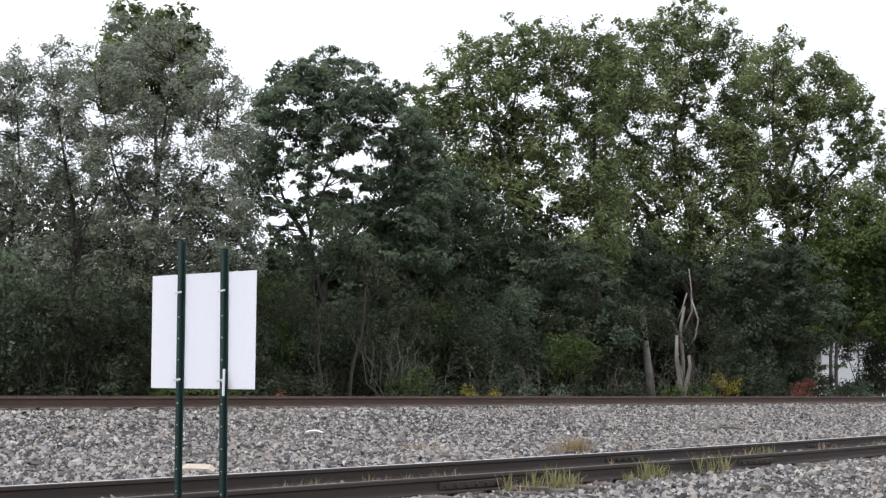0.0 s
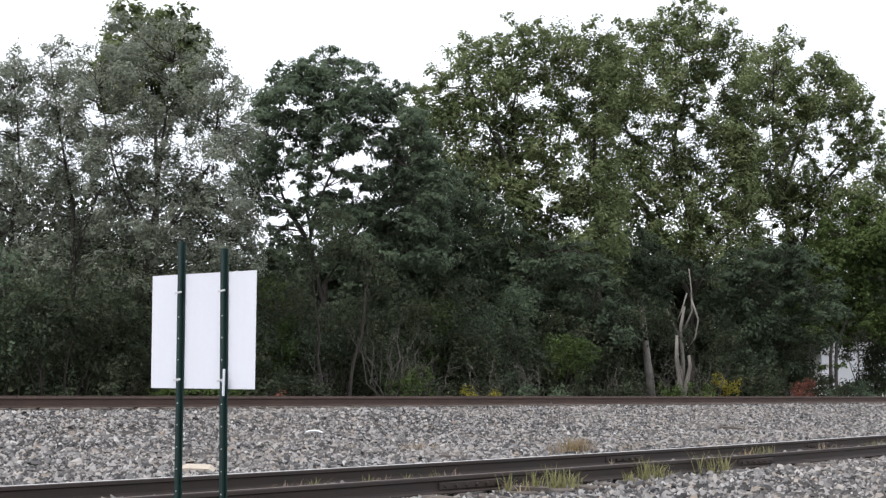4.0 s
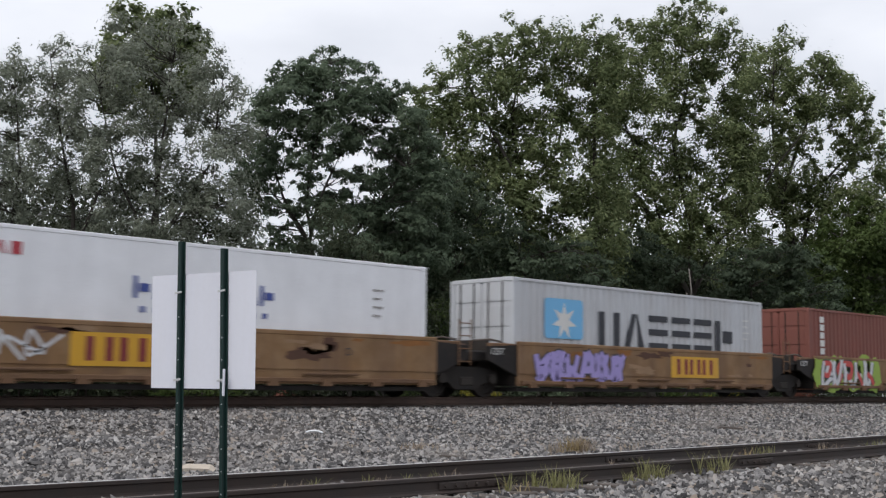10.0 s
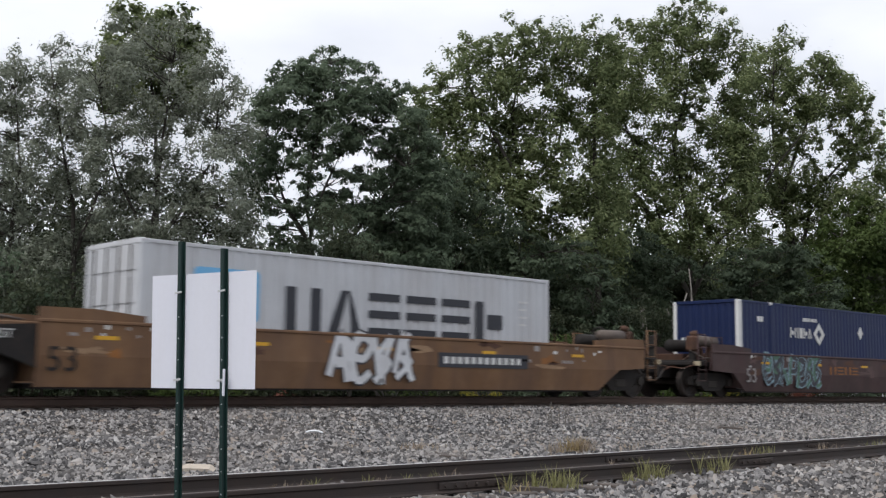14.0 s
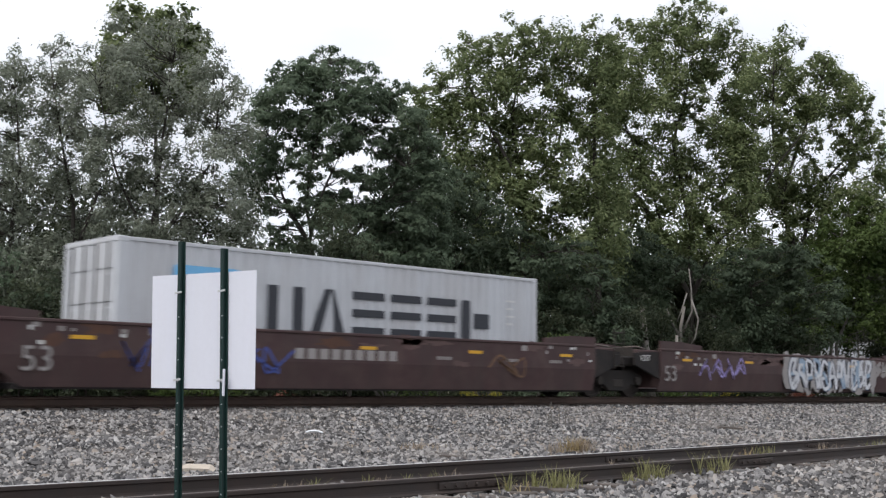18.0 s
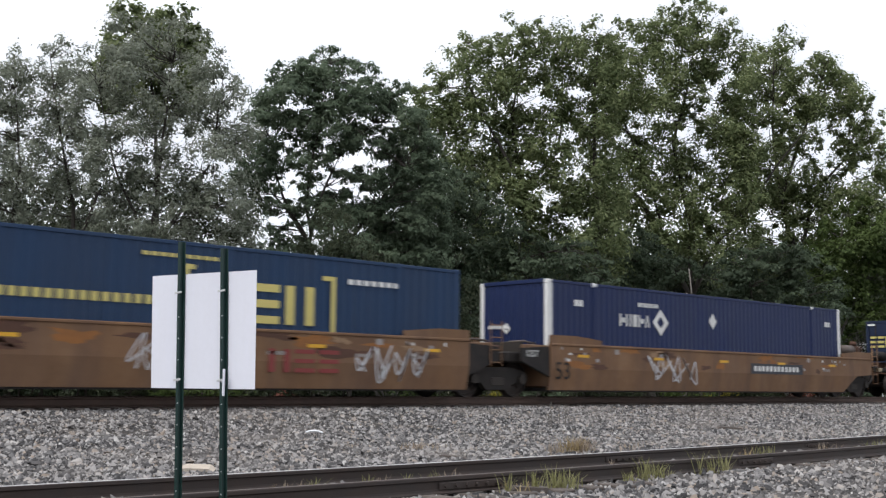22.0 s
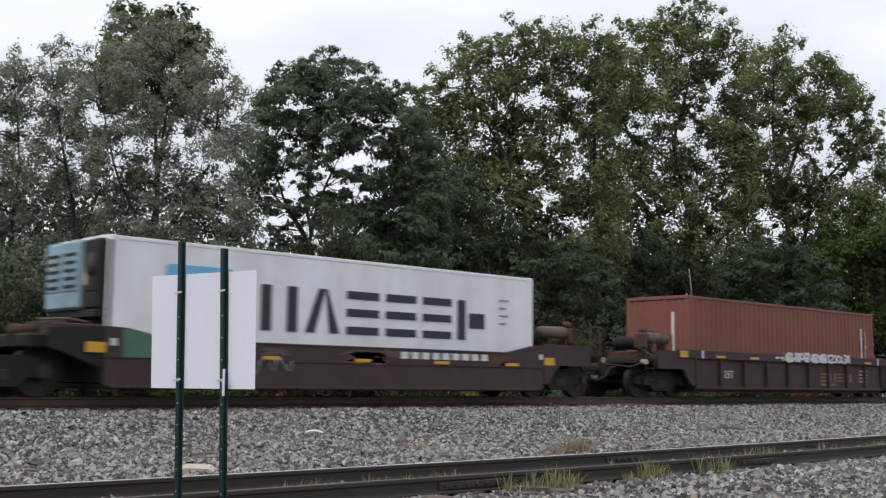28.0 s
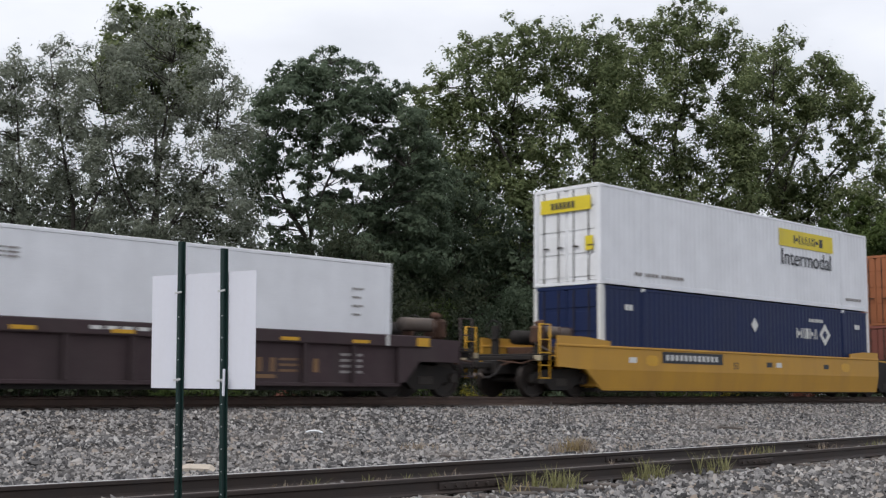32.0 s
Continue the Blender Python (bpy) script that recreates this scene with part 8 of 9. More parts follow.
    crown_tree("broad yellow-green tree with an open crown", (37.6, 13.0),
               [(-5.7, 13.8), (-5.3, 14.7), (-4.5, 14.7), (-4.2, 13.9), (-3.7, 14.2), (-3.4, 16.6), (-2.7, 16.8), (-2.0, 16.5), (-1.6, 17.1), (-0.8, 17.4), (0.1, 17.1), (0.9, 17.3), (1.6, 17.1), (2.6, 17.5), (3.0, 16.9), (3.9, 16.9)],
               [(-5.6, 11.2), (-3.7, 7.0), (-1.1, 5.5), (3.8, 5.5)],
               [(0.7, 14.1, 0.36), (2.6, 10.7, 0.26), (1.8, 12.5, 0.21), (-0.0, 10.2, 0.15), (0.6, 8.6, 0.21), (2.5, 14.4, 0.15), (2.1, 11.2, 0.15), (3.0, 12.7, 0.15), (-3.8, 15.3, 0.26)],
               [[(-0.0, 1.4), (-0.2, 6.8), (-0.4, 9.4), (-1.0, 12.9), (-0.3, 16.2)], [(3.1, 1.4), (3.0, 6.8), (2.9, 11.3), (2.9, 13.8), (3.1, 16.2)], [(-0.4, 9.4), (-1.6, 11.3), (-2.9, 14.0), (-3.0, 16.1)], [(-0.4, 9.2), (1.2, 11.0), (1.8, 15.1)]],
               M["poplar"], 0.78, 14, M["bark"], 0.17, size=0.142, slim=0.74, per=38, clumps=13, spread=2.0)
    crown_tree("tall yellow-green tree, the highest of the row, with wide limbs", (51.2, 13.0),
               [(-5.5, 19.8), (-4.8, 20.2), (-3.9, 20.3), (-3.1, 20.7), (-2.7, 20.1), (-2.4, 21.0), (-1.1, 21.4), (0.0, 21.7), (1.0, 21.1), (1.4, 19.9), (2.0, 19.4), (2.1, 17.9), (2.9, 16.0)],
               [(-5.6, 8.9), (-3.4, 7.7), (-1.3, 7.3), (2.7, 7.5)],
               [(-5.1, 12.9, 0.55), (-4.3, 14.2, 0.34), (-2.9, 14.4, 0.43), (-4.9, 16.8, 0.27), (0.4, 16.4, 0.37), (-0.7, 14.3, 0.40), (-0.4, 14.9, 0.24), (1.1, 10.7, 0.27), (-0.9, 10.7, 0.18)],
               [[(-0.7, -0.7), (-0.6, 2.3), (-0.5, 5.2)], [(-0.5, 4.7), (-1.4, 6.5), (-2.1, 8.4), (-2.8, 11.2), (-4.4, 15.6)], [(-0.5, 5.2), (0.6, 7.8), (2.1, 9.4), (4.0, 12.2), (5.7, 14.4)], [(-0.5, 5.2), (-0.6, 9.0), (-1.5, 13.4), (-0.7, 16.3), (-0.0, 19.8)], [(-2.1, 8.4), (-3.4, 10.8), (-5.1, 11.1)]],
               M["poplar"], 0.9, 15, M["bark"], 0.24, size=0.156, slim=0.74, per=38, clumps=14, spread=2.2)
    crown_tree("yellow-green tree leaning over the undergrowth", (58.8, 11.5),
               [(-3.5, 18.7), (-2.7, 19.4), (-2.1, 20.6), (-1.3, 21.2), (-0.3, 20.8), (0.5, 20.3), (0.7, 19.1), (1.5, 20.0), (2.4, 20.3), (3.2, 18.9), (3.7, 19.3), (3.9, 17.9), (4.8, 17.6), (5.5, 16.4), (7.7, 14.4)],
               [(-3.8, 6.7), (1.2, 7.0), (7.4, 7.8)],
               [(1.1, 15.5, 0.49), (2.0, 15.1, 0.36), (1.5, 13.9, 0.42), (-1.9, 16.9, 0.26), (-0.9, 16.4, 0.20), (-0.3, 13.5, 0.20), (2.3, 13.0, 0.29), (4.7, 14.4, 0.26), (-3.7, 11.3, 0.33), (-2.5, 9.6, 0.33), (-3.4, 9.8, 0.39), (-0.7, 9.5, 0.33), (4.0, 13.1, 0.26), (0.8, 19.5, 0.26), (4.7, 10.7, 0.46)],
               [[(0.0, 1.8), (0.0, 7.0), (-1.0, 11.3), (-1.4, 15.7), (-1.2, 20.1)], [(0.0, 7.0), (1.3, 12.0), (3.0, 13.7), (4.4, 16.4)], [(-1.0, 11.3), (0.7, 16.1), (2.0, 19.5)]],
               M["poplar"], 0.9, 16, M["bark"], 0.2, size=0.16, slim=0.74, per=38, clumps=14, spread=2.2, fill=0.97)
    crown_tree("smaller fresh green tree with two grey stems", (57.3, 8.0),
               [(-3.2, 7.0), (-1.9, 8.5), (-0.6, 9.9), (0.3, 10.6), (1.3, 10.9), (2.2, 10.0), (4.6, 9.2)],
               [(-3.3, 2.9), (0.1, 3.0), (4.4, 3.0)],
               [(-1.7, 5.4, 0.43), (-1.3, 2.4, 0.74)],
               [[(-0.9, -0.2), (-0.8, 3.0), (-0.4, 6.7), (0.3, 9.5)], [(-0.6, -0.2), (-0.4, 2.7), (1.1, 6.1), (1.8, 9.2)]],
               M["bright"], 0.85, 17, M["bark_mid"], 0.12, size=0.2, slim=0.55, per=32, clumps=13, spread=1.2, flat=0.75, fill=0.85)
    # its dark leaf colour stands in for shade below the tall crowns
    crown_tree("dark green tree in the shade between the tall ones", (45.5, 11.0),
               [(-5.2, 5.9), (-4.3, 7.3), (-3.2, 8.2), (-1.8, 8.3), (-0.7, 7.9), (-0.0, 6.8), (1.8, 6.3), (2.9, 7.1), (4.3, 7.6), (6.0, 7.5), (7.4, 6.9), (8.2, 5.5)],
               [(-5.2, 2.6), (-1.6, 3.7), (0.9, 5.7), (3.1, 3.2), (8.1, 2.5)],
               [(-0.7, 4.3, 0.39), (1.2, 4.9, 0.61), (5.6, 3.8, 0.39)],
               [[(-1.9, 0.1), (-1.9, 3.7), (-1.6, 6.5)], [(3.9, 0.2), (4.1, 4.3), (3.8, 7.1)]],
               M["ash"], 0.75, 23, M["bark"], 0.12, size=0.19, slim=0.5, per=32, clumps=12, spread=1.2, flat=0.6, droop=0.2, fill=0.72)
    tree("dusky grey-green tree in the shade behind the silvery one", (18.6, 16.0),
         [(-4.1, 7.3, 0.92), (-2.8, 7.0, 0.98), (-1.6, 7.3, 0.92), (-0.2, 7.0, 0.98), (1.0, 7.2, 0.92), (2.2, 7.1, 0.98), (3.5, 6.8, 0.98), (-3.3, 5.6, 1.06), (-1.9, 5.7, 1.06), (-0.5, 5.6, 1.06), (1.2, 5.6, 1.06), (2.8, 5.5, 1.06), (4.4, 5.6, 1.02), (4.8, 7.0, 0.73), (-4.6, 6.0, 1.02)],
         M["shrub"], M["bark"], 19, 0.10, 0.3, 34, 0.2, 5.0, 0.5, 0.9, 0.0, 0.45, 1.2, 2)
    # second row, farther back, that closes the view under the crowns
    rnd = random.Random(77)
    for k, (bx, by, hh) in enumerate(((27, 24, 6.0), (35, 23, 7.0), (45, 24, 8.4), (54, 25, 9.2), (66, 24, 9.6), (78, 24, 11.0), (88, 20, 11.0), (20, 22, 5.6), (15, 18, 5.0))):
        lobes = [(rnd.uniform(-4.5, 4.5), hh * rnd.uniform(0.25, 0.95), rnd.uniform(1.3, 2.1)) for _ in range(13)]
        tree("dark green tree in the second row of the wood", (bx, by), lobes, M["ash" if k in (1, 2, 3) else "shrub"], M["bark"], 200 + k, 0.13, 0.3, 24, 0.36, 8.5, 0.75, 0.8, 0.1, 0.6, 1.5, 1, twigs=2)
    # undergrowth along the edge of the wood
    rnd = random.Random(5)
    spots = [(10.6, 8.0, 4.5, 4.0), (12.6, 7.4, 4.0, 3.2), (14.6, 8.6, 4.5, 4.2), (16.8, 7.6, 4.0, 3.4), (18.6, 8.8, 4.0, 4.6), (20.6, 9.4, 3.6, 3.4), (24.2, 9.6, 3.6, 4.2), (26.0, 8.2, 4.0, 3.2), (28.2, 9.2, 4.5, 4.4)]
    spots += [(30.6, 8.0, 4.2, 3.4), (32.6, 9.4, 5.0, 5.0), (35.2, 8.2, 4.4, 3.8), (37.6, 9.4, 5.0, 5.4), (40.4, 9.8, 4.6, 4.6), (47.0, 8.6, 5.0, 4.2), (49.6, 9.6, 5.0, 5.4), (52.6, 9.0, 5.0, 4.6)]
    spots += [(65.0, 8.6, 5.0, 5.5), (62.0, 9.2, 3.2, 3.6), (55.8, 7.6, 2.6, 1.5), (58.2, 7.4, 2.6, 1.4), (60.4, 7.8, 2.8, 1.8), (43.6, 11.2, 5.0, 4.5), (8.4, 9.0, 4.5, 4.0), (22.2, 11.5, 4.5, 4.0)]
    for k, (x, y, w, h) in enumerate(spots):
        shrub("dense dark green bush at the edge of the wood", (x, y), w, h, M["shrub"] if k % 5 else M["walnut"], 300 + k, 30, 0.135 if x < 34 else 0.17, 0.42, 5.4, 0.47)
    for k in range(22):
        x = 9.0 + k * 2.35 + rnd.uniform(-0.6, 0.6)
        shrub("low weedy bush beside the track bed", (x, rnd.uniform(4.6, 6.2)), rnd.uniform(1.6, 2.8), rnd.uniform(0.7, 1.5), M[rnd.choice(("shrub", "shrub", "walnut", "bright"))], 400 + k, 24, 0.12, 0.28, 5.0)
    # a slender pair of grey stems in the undergrowth, with few leaves
    tree("slender grey-stemmed sapling clump with sparse leaves", (22.4, 7.7), [(-0.9, 4.6, 0.9), (0.6, 4.9, 0.9), (-0.2, 5.6, 0.8), (1.4, 3.8, 0.8), (-1.6, 3.4, 0.7), (0.9, 2.8, 0.6)], M["shrub"], M["bark"], 21, 0.075, 0.2, 30, 0.13, 4.5, 0.36, 1.0, 0, 0.4, 0.5, 2)
    # two saplings added, their brighter leaves standing for sunlight on the undergrowth
    shrub("yellow-green sapling among dark bushes, sunlight put into its leaf colour", (21.2, 9.6), 1.5, 4.0, M["bright"], 38, 26, 0.12, 0.26, 3.4)
    shrub("yellow-green sapling among dark bushes, sunlight put into its leaf colour", (28.6, 9.8), 1.5, 4.6, M["bright"], 39, 26, 0.12, 0.26, 3.0)
    shrub("orange-red autumn shrub beside the track", (18.3, 4.3), 1.1, 0.8, M["red"], 31, 26, 0.08, 0.2, 4.8)
    shrub("reddish autumn shrub beside the track", (49.0, 6.1), 1.7, 1.4, M["red"], 32, 26, 0.09, 0.24, 4.8)
    shrub("bright yellow-leaved sapling beside the dead trunk", (44.2, 7.2), 1.5, 1.5, M["yellow"], 33, 26, 0.10, 0.24, 2.9)
    shrub("yellowing weeds at the foot of the dead trunk", (41.8, 6.0), 2.4, 0.7, M["yellow"], 34, 22, 0.08, 0.2, 3.2)
    shrub("fresh green sapling in the undergrowth", (32.9, 6.6), 1.2, 2.6, M["bright"], 35, 26, 0.11, 0.24, 3.2)
    shrub("pale yellow-green weeds beside the track", (26.9, 5.6), 1.2, 0.8, M["yellow"], 36, 20, 0.08, 0.2, 3.2)
    # leafless grey brush before the bushes
    for k, (x, y, h, n) in enumerate(((23.8, 6.8, 3.4, 16), (25.4, 6.6, 2.4, 11), (20.8, 6.7, 1.7, 8), (30.8, 6.5, 2.1, 9), (38.3, 6.8, 2.3, 9), (40.3, 7.0, 2.6, 10), (43.0, 7.1, 2.6, 10), (17.4, 6.6, 1.6, 8), (28.4, 6.7, 1.8, 8), (35.0, 6.6, 1.9, 8))):
        rb = random.Random(600 + k)
        root = thing("bare_bush", "leafless grey-stemmed bush at the edge of the wood", "shrub", pose(x, y, float(ground_z(y)) - 0.05, 0, 0, -42.84), "undergrowth behind the track")
        for j in range(n):
            dx, hh = rb.uniform(-0.55, 0.55), h * rb.uniform(0.5, 1.05)
            tip = (dx * h * 0.8, rb.uniform(-0.4, 0.4), hh)
            pts = wander((dx * 0.3, 0, 0), tip, rb, 6, 0.12)
            r0 = rb.uniform(0.012, 0.030)
            part("stem", Form().tube(pts, [r0 * (1 - 0.13 * i) for i in range(7)], 5), M["bark_mid"], root)
            f = Form()
            for q in range(3):
                st = pts[rb.randrange(2, 6)]
                f.tube(wander(st, st + Vector((rb.uniform(-0.5, 0.5), rb.uniform(-0.3, 0.3), rb.uniform(0.1, 0.6))), rb, 3, 0.2), [0.009, 0.007, 0.005, 0.003], 4)
            part("twig", f, M["bark_mid"], root)
    # dead pale trunks
    def dead(label, at, paths, bark):
        root = thing("dead_tree", label, "tree", pose(at[0], at[1], float(ground_z(at[1])) - 0.1, 0, 0, -42.84))
        for i, (pts, r) in enumerate(paths):
            n = len(pts)
            part("trunk" if i == 0 else "limb", Form().tube([(x, y, z) for x, y, z in pts], [r * (1 - 0.55 * k / (n - 1)) for k in range(n)], 8), bark, root, smooth=True)
    dead("broken pale dead trunk stripped of bark", (41.0, 7.4), [([(0.1, 0, 0), (0.05, 0.02, 1.2), (-0.08, 0, 2.3), (-0.05, 0, 3.25)], 0.14), ([(0.0, 0, 2.0), (0.15, 0, 1.6), (0.12, 0, 0.9)], 0.05)], M["bark_pale"])
    dead("tall forked dead tree with pale peeling limbs", (42.0, 7.9), [
        ([(-0.1, 0, 0), (0.15, 0, 1.0), (0.35, 0, 1.9), (0.3, 0, 2.4)], 0.13),
        ([(0.0, 0.3, 0.4), (0.1, 0.3, 2.0), (0.0, 0.3, 3.6), (0.2, 0.3, 4.6)], 0.12),
        ([(0.1, 0.25, 3.4), (0.5, 0.1, 4.4), (0.45, 0, 5.4), (0.36, 0, 6.3)], 0.055),
        ([(0.45, 0, 4.9), (0.75, 0, 4.0), (0.6, 0, 3.2), (0.2, 0, 2.6)], 0.05),
        ([(0.0, 0.3, 3.2), (-0.4, 0.3, 3.9), (-0.6, 0.3, 4.5)], 0.07),
        ([(0.3, 0.2, 5.2), (0.0, 0, 4.4), (-0.2, 0, 3.9)], 0.035)], M["bark_pale"])
    dead("thick grey-barked trunk in the shade of the wood", (39.6, 8.0), [([(0.15, 0, 0), (0.05, 0, 1.4), (-0.1, 0, 2.8), (-0.2, 0.1, 4.4)], 0.24)], M["bark_grey"])


def far_woods():
    """The deep of the wood behind the front trees, too far to tell its trees apart."""
    rng = np.random.default_rng(91)
    n = 2600
    x = rng.uniform(8, 150, n)
    y = rng.uniform(27, 34, n)
    top = np.interp(x, [8, 30, 45, 60, 150], [4.2, 5.2, 7.2, 9.0, 11.0]) * (1 + 0.12 * np.sin(x * 0.9) + 0.08 * np.sin(x * 2.3))
    z = top * rng.uniform(0, 1, n) ** 1.1
    c = np.stack([x, y, z], -1)
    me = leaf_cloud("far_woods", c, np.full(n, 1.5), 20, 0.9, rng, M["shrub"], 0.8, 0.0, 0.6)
    tagged(new("far_woods", me), "dense dark green foliage deep in the wood", "woods", kind="stuff")


def house():
    """A pale building glimpsed behind the trees."""
    root = thing("house", "pale grey building half hidden behind the trees", "building", pose(84.0, 21.5, -0.6, 0, 0, -25))
    part("wall", Form().box(-4.5, 4.5, -2.5, 2.5, 0, 4.6), M["house"], root, "pale rendered wall")
    part("roof", Form().sweep([(-2.9, 4.6), (0, 5.8), (2.9, 4.6), (2.9, 4.45), (-2.9, 4.45)], -4.8, 4.8), M["bark"], root, "dark low roof")
    part("downpipe", Form().tube([(-1.2, -2.56, 0), (-1.2, -2.56, 4.45)], 0.05, 8), M["bark_grey"], root)


def grass_tufts():
    """Weeds and grass between the siding rails and on the ballast."""
    def tuft(name, label, at, h, w, n, material, seed, width=0.012):
        rng = np.random.default_rng(seed)
        a = rng.uniform(0, 2 * np.pi, n)
        base = np.stack([rng.normal(0, w * 0.35, n), rng.normal(0, w * 0.2, n), np.zeros(n)], -1)
        ln = h * rng.uniform(0.45, 1.15, n)
        lean = rng.uniform(0.1, 0.75, n)
        dirn = np.stack([np.cos(a) * lean, np.sin(a) * lean, np.ones(n)], -1)
        side = np.stack([-np.sin(a), np.cos(a), np.zeros(n)], -1) * width
        mid = base + dirn * ln[:, None] * 0.55
        tip = base + dirn * ln[:, None] * np.array([1.25, 1.25, 0.9])
        v = np.stack([base - side, base + side, mid + side * 0.8, mid - side * 0.8, tip, tip + side * 0.1], 1).reshape(-1, 3)
        q = np.array([(0, 1, 2, 3), (3, 2, 5, 4)])
        f = (q[None] + (np.arange(n) * 6)[:, None, None]).reshape(-1, 4)
        ob = new(name, fast_mesh(name, v, f, material))
        ob.matrix_basis = pose(*at)
        tagged(ob, label, "plant", "weeds on the siding")
    zz = -0.79
    k = 500
    # distance along the siding, offset from its middle, height, width, blades
    for u, off, h, w, n, m in ((6.6, 0.3, 0.12, 0.10, 10, "straw"), (6.95, 0.4, 0.13, 0.3, 22, "dry"), (7.25, 0.45, 0.14, 0.16, 22, "grass"), (8.0, 0.45, 0.14, 0.12, 14, "grass"), (8.2, 0.45, 0.13, 0.14, 16, "dry"),
                               (8.55, 0.45, 0.13, 0.08, 12, "grass"), (8.85, 0.3, 0.18, 0.2, 14, "grass"), (9.1, 0.3, 0.17, 0.22, 14, "dry"), (8.72, -0.98, 0.24, 0.12, 18, "grass"), (9.1, -1.05, 0.24, 0.2, 34, "grass"),
                               (9.35, -1.1, 0.3, 0.16, 26, "grass"), (9.6, -1.1, 0.24, 0.24, 48, "grass"), (8.9, -1.0, 0.16, 0.3, 14, "straw"), (10.9, -0.95, 0.14, 0.14, 22, "grass"), (11.25, -0.95, 0.3, 0.18, 36, "grass"),
                               (11.5, -0.95, 0.24, 0.16, 30, "grass"), (11.8, -0.95, 0.12, 0.1, 10, "grass"), (12.5, -0.95, 0.42, 0.1, 8, "grass"), (12.75, -0.95, 0.3, 0.14, 20, "grass"), (13.1, -0.95, 0.34, 0.12, 16, "grass"),
                               (12.25, 0.3, 0.17, 0.1, 8, "dry"), (12.9, 0.3, 0.14, 0.12, 8, "dry"), (15.8, 0.3, 0.2, 0.2, 16, "straw"), (16.4, 0.3, 0.24, 0.3, 30, "grass"), (18.6, 0.2, 0.2, 0.5, 30, "dry"), (20.6, 0.2, 0.2, 0.5, 30, "grass")):
        y = float(siding_y(u)) + off
        tuft("dry_weed" if m == "dry" else "grass_tuft", "pale dry weeds growing between the siding rails" if m == "dry" else "tuft of green-yellow grass growing beside the siding rail", (u, y, zz), h, w, n, M[m], k, 0.007)
        k += 1
    for x, y, h, w, n, m in ((14.75, -8.95, 0.30, 0.34, 150, "straw"), (15.0, -9.0, 0.28, 0.40, 130, "dry"), (14.4, -8.9, 0.24, 0.3, 40, "dry"), (12.68, -7.33, 0.13, 0.7, 120, "dry"), (11.7, -6.73, 0.09, 0.4, 40, "dry"), (16.2, -9.1, 0.18, 0.5, 40, "dry")):
        tuft("dry_weed", "dry tan weed clump standing in the ballast", (x, y, float(ground_z(y))), h, w, n, M[m], k, 0.005)
        k += 1
    for x, y, h in ((18.96, -4.73, 0.62), (19.81, -4.23, 0.50), (19.26, -4.89, 0.56), (18.7, -4.9, 0.4)):
        z = float(ground_z(y))
        root = thing("dry_stalk", "dead brown weed stalk standing in the ballast", "plant", pose(x, y, z - 0.03), "weeds on the siding")
        part("stem", Form().tube([(0, 0, 0), (0.01, 0, h * 0.5), (-0.01, 0.01, h)], [0.011, 0.009, 0.004], 5), M["bark_grey"], root)
        for j in range(9):
            zj, a = h * (0.35 + 0.07 * j), j * 2.4
            part("twig", Form().tube([(0, 0, zj), (math.cos(a) * 0.05, math.sin(a) * 0.05, zj + 0.06)], [0.009, 0.004], 4), M["bark_grey"], root)


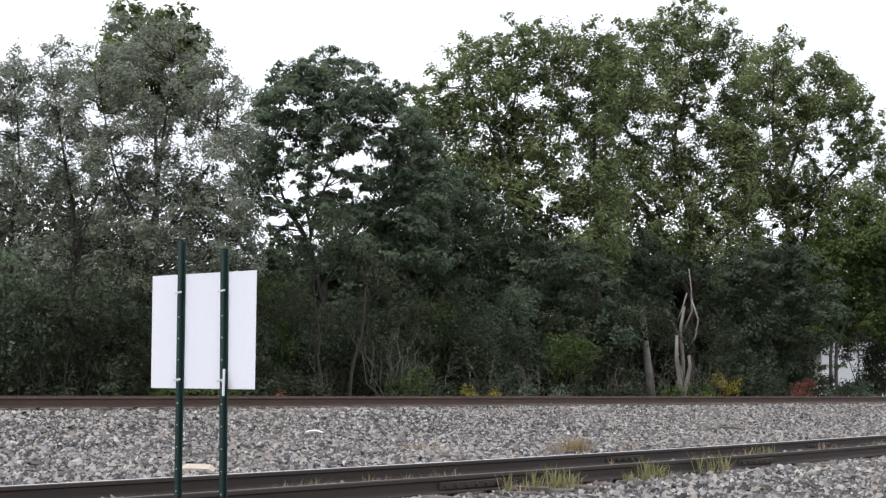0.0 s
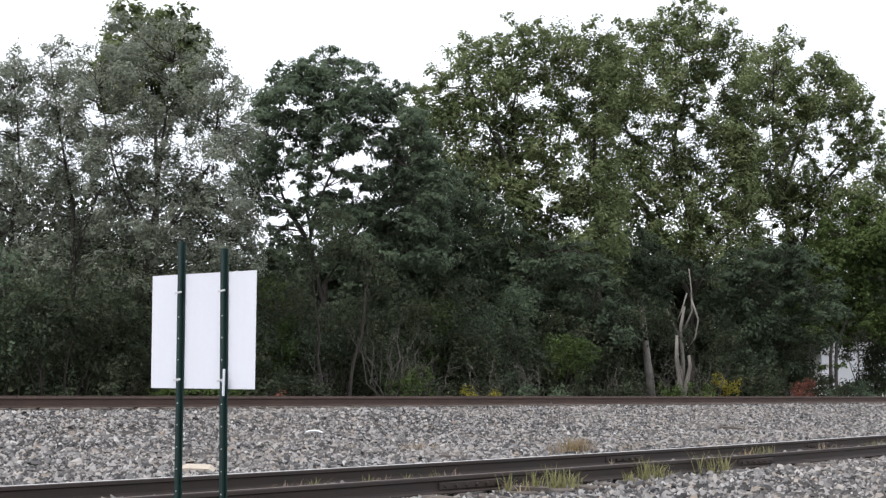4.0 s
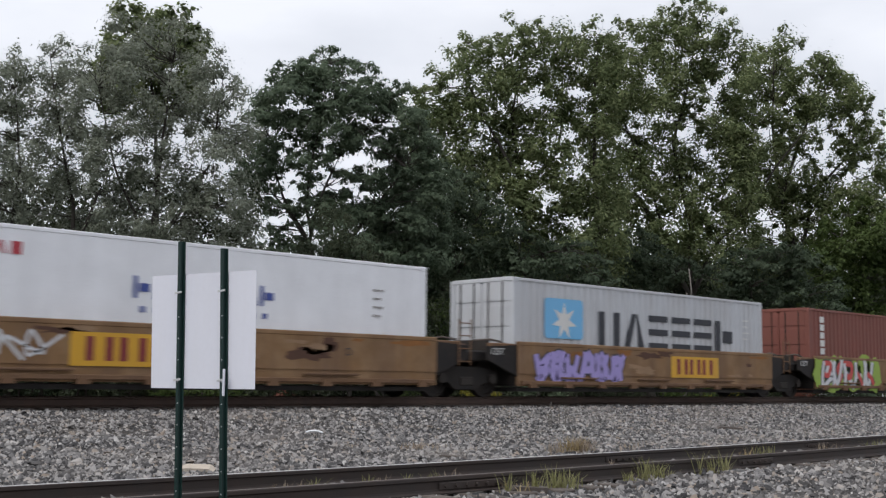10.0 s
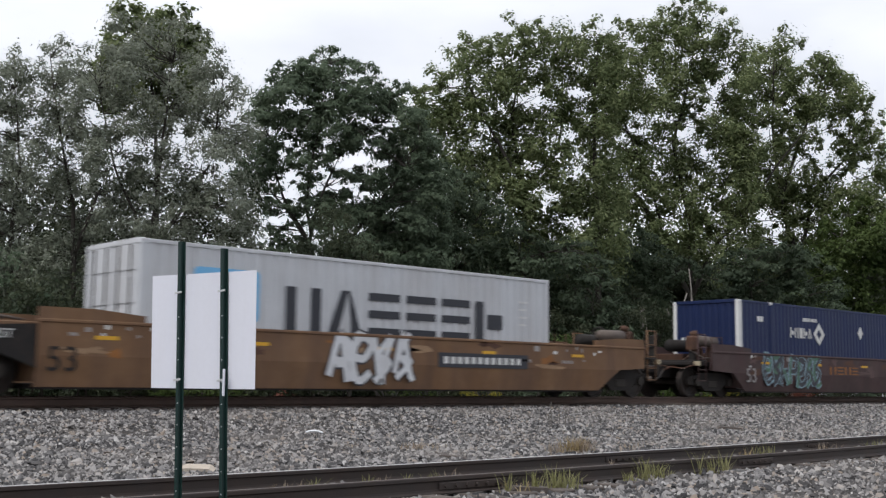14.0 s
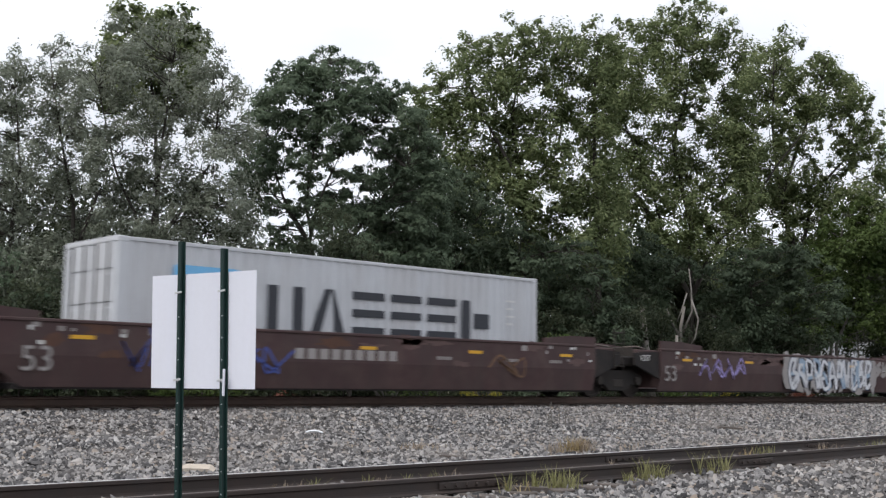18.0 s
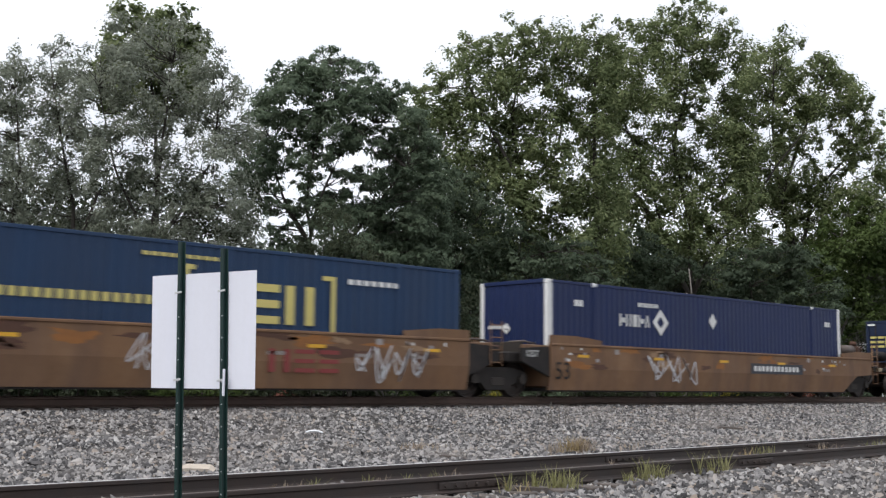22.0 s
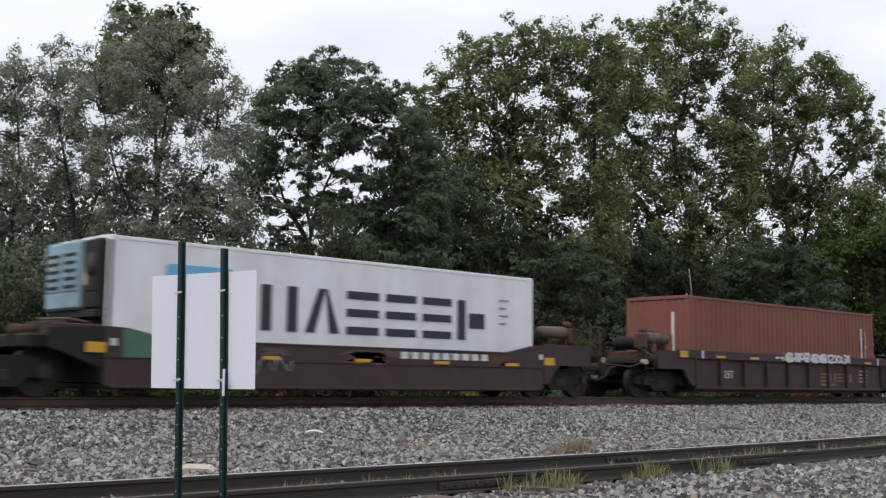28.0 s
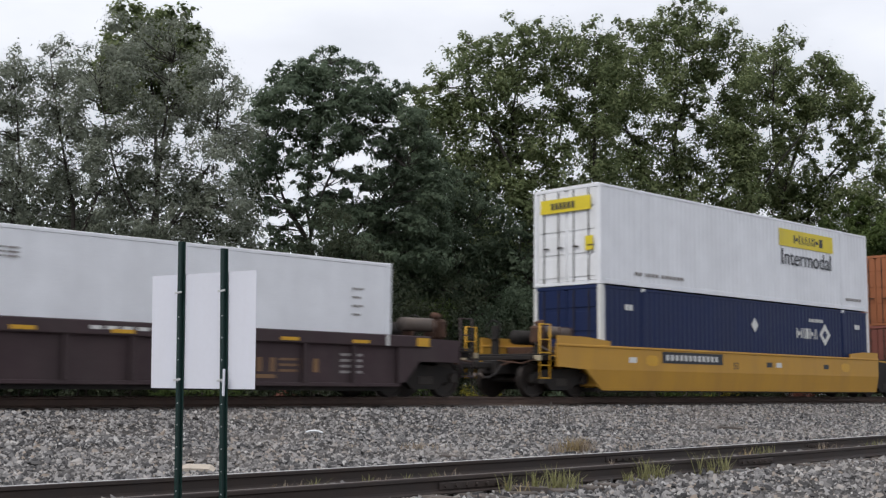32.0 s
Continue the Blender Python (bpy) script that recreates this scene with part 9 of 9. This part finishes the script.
def litter():
    """Odd things that lie on the ballast."""
    ob = part("flat_stone", Form().prism([(-0.26, 0.0), (0.20, 0.0), (0.25, 0.03), (0.19, 0.075), (-0.10, 0.085), (-0.22, 0.05)], -0.16, 0.15), M["slab"], None)
    ob.matrix_basis = pose(7.4, -9.05, float(ground_z(-9.05)) + 0.005, 6, 0, -38)
    tagged(ob, "flat tan stone lying on the grey ballast", "stone")
    rnd = random.Random(8)
    f = Form()
    for k in range(7):
        x = -0.09 + 0.03 * k
        f.box(x, x + 0.045, rnd.uniform(-0.05, -0.02), rnd.uniform(0.02, 0.05), 0, rnd.uniform(0.03, 0.10), 0.012)
    ob = part("crumpled_litter", f, M["litter"], None)
    ob.matrix_basis = pose(6.81, -11.13, -0.775, 0, 8, -30)
    tagged(ob, "crumpled scrap of white plastic between the siding rails", "litter")
    pts = [(-0.17 + 0.034 * k, 0.04 * math.sin(k * 0.31), 0.03 + 0.03 * math.sin(k * 0.33)) for k in range(11)]
    ob = part("plastic_strip", Form().tube(pts, [0.008] + [0.018] * 9 + [0.006], 6), M["litter"], None)
    ob.matrix_basis = pose(12.43, -4.73, float(ground_z(-4.73)) + 0.02, 0, 0, -50)
    tagged(ob, "curved strip of white plastic lying on the ballast", "litter")
    for x, y, l, a in ((11.82, -9.07, 0.5, -62), (24.31, -5.87, 0.7, -30), (9.0, -13.25, 0.5, -20)):
        ob = part("wood_scrap", Form().prism([(-l / 2, 0), (l / 2, 0.0), (l / 2 - 0.05, 0.05), (-l / 2 + 0.08, 0.06)], -0.07, 0.06), M["tie"], None)
        ob.matrix_basis = pose(x, y, float(ground_z(y)) + 0.01, 3, 2, a)
        tagged(ob, "dark splinter of an old wooden tie in the ballast", "wood scrap", "scraps of old ties")


build_trees()
far_woods()
house()
grass_tufts()
litter()


# ---- motion: the whole train rolls past at a steady speed ----
def travelled(t):
    """Metres rolled since t = 20 s, towards -x."""
    d = (t - 20.0) / 10.0
    return 10 * (21.6586 * d - 0.09866 * d ** 2 - 0.04309 * d ** 3 + 0.05889 * d ** 4)


def motions():
    times = [float(t) for t in range(0, 33, 2)]
    for ob, xi in RUNNERS:
        z = ob.location.z
        walk(ob, [(t, pose(xi - travelled(t), 0, z)) for t in times])
    turns, first = {}, {}
    for w, r, x in WHEELS:
        if r not in turns:
            turns[r] = [(k / FPS, -math.degrees((travelled(k / FPS) - travelled(0)) / r)) for k in range(0, int(32 * FPS) + 1)]
        if (r, x) not in first:
            walk(w, [(t, pose(x, 0, r, 0, a % 360, 0)) for t, a in turns[r]])
            first[r, x] = w
        else:
            # wheels in the same seat of a bogie turn alike: they share one set of keys
            src = first[r, x].animation_data
            w.rotation_mode = "QUATERNION"
            keys = w.animation_data_create()
            keys.action = src.action
            keys.action_slot = src.action_slot


motions()
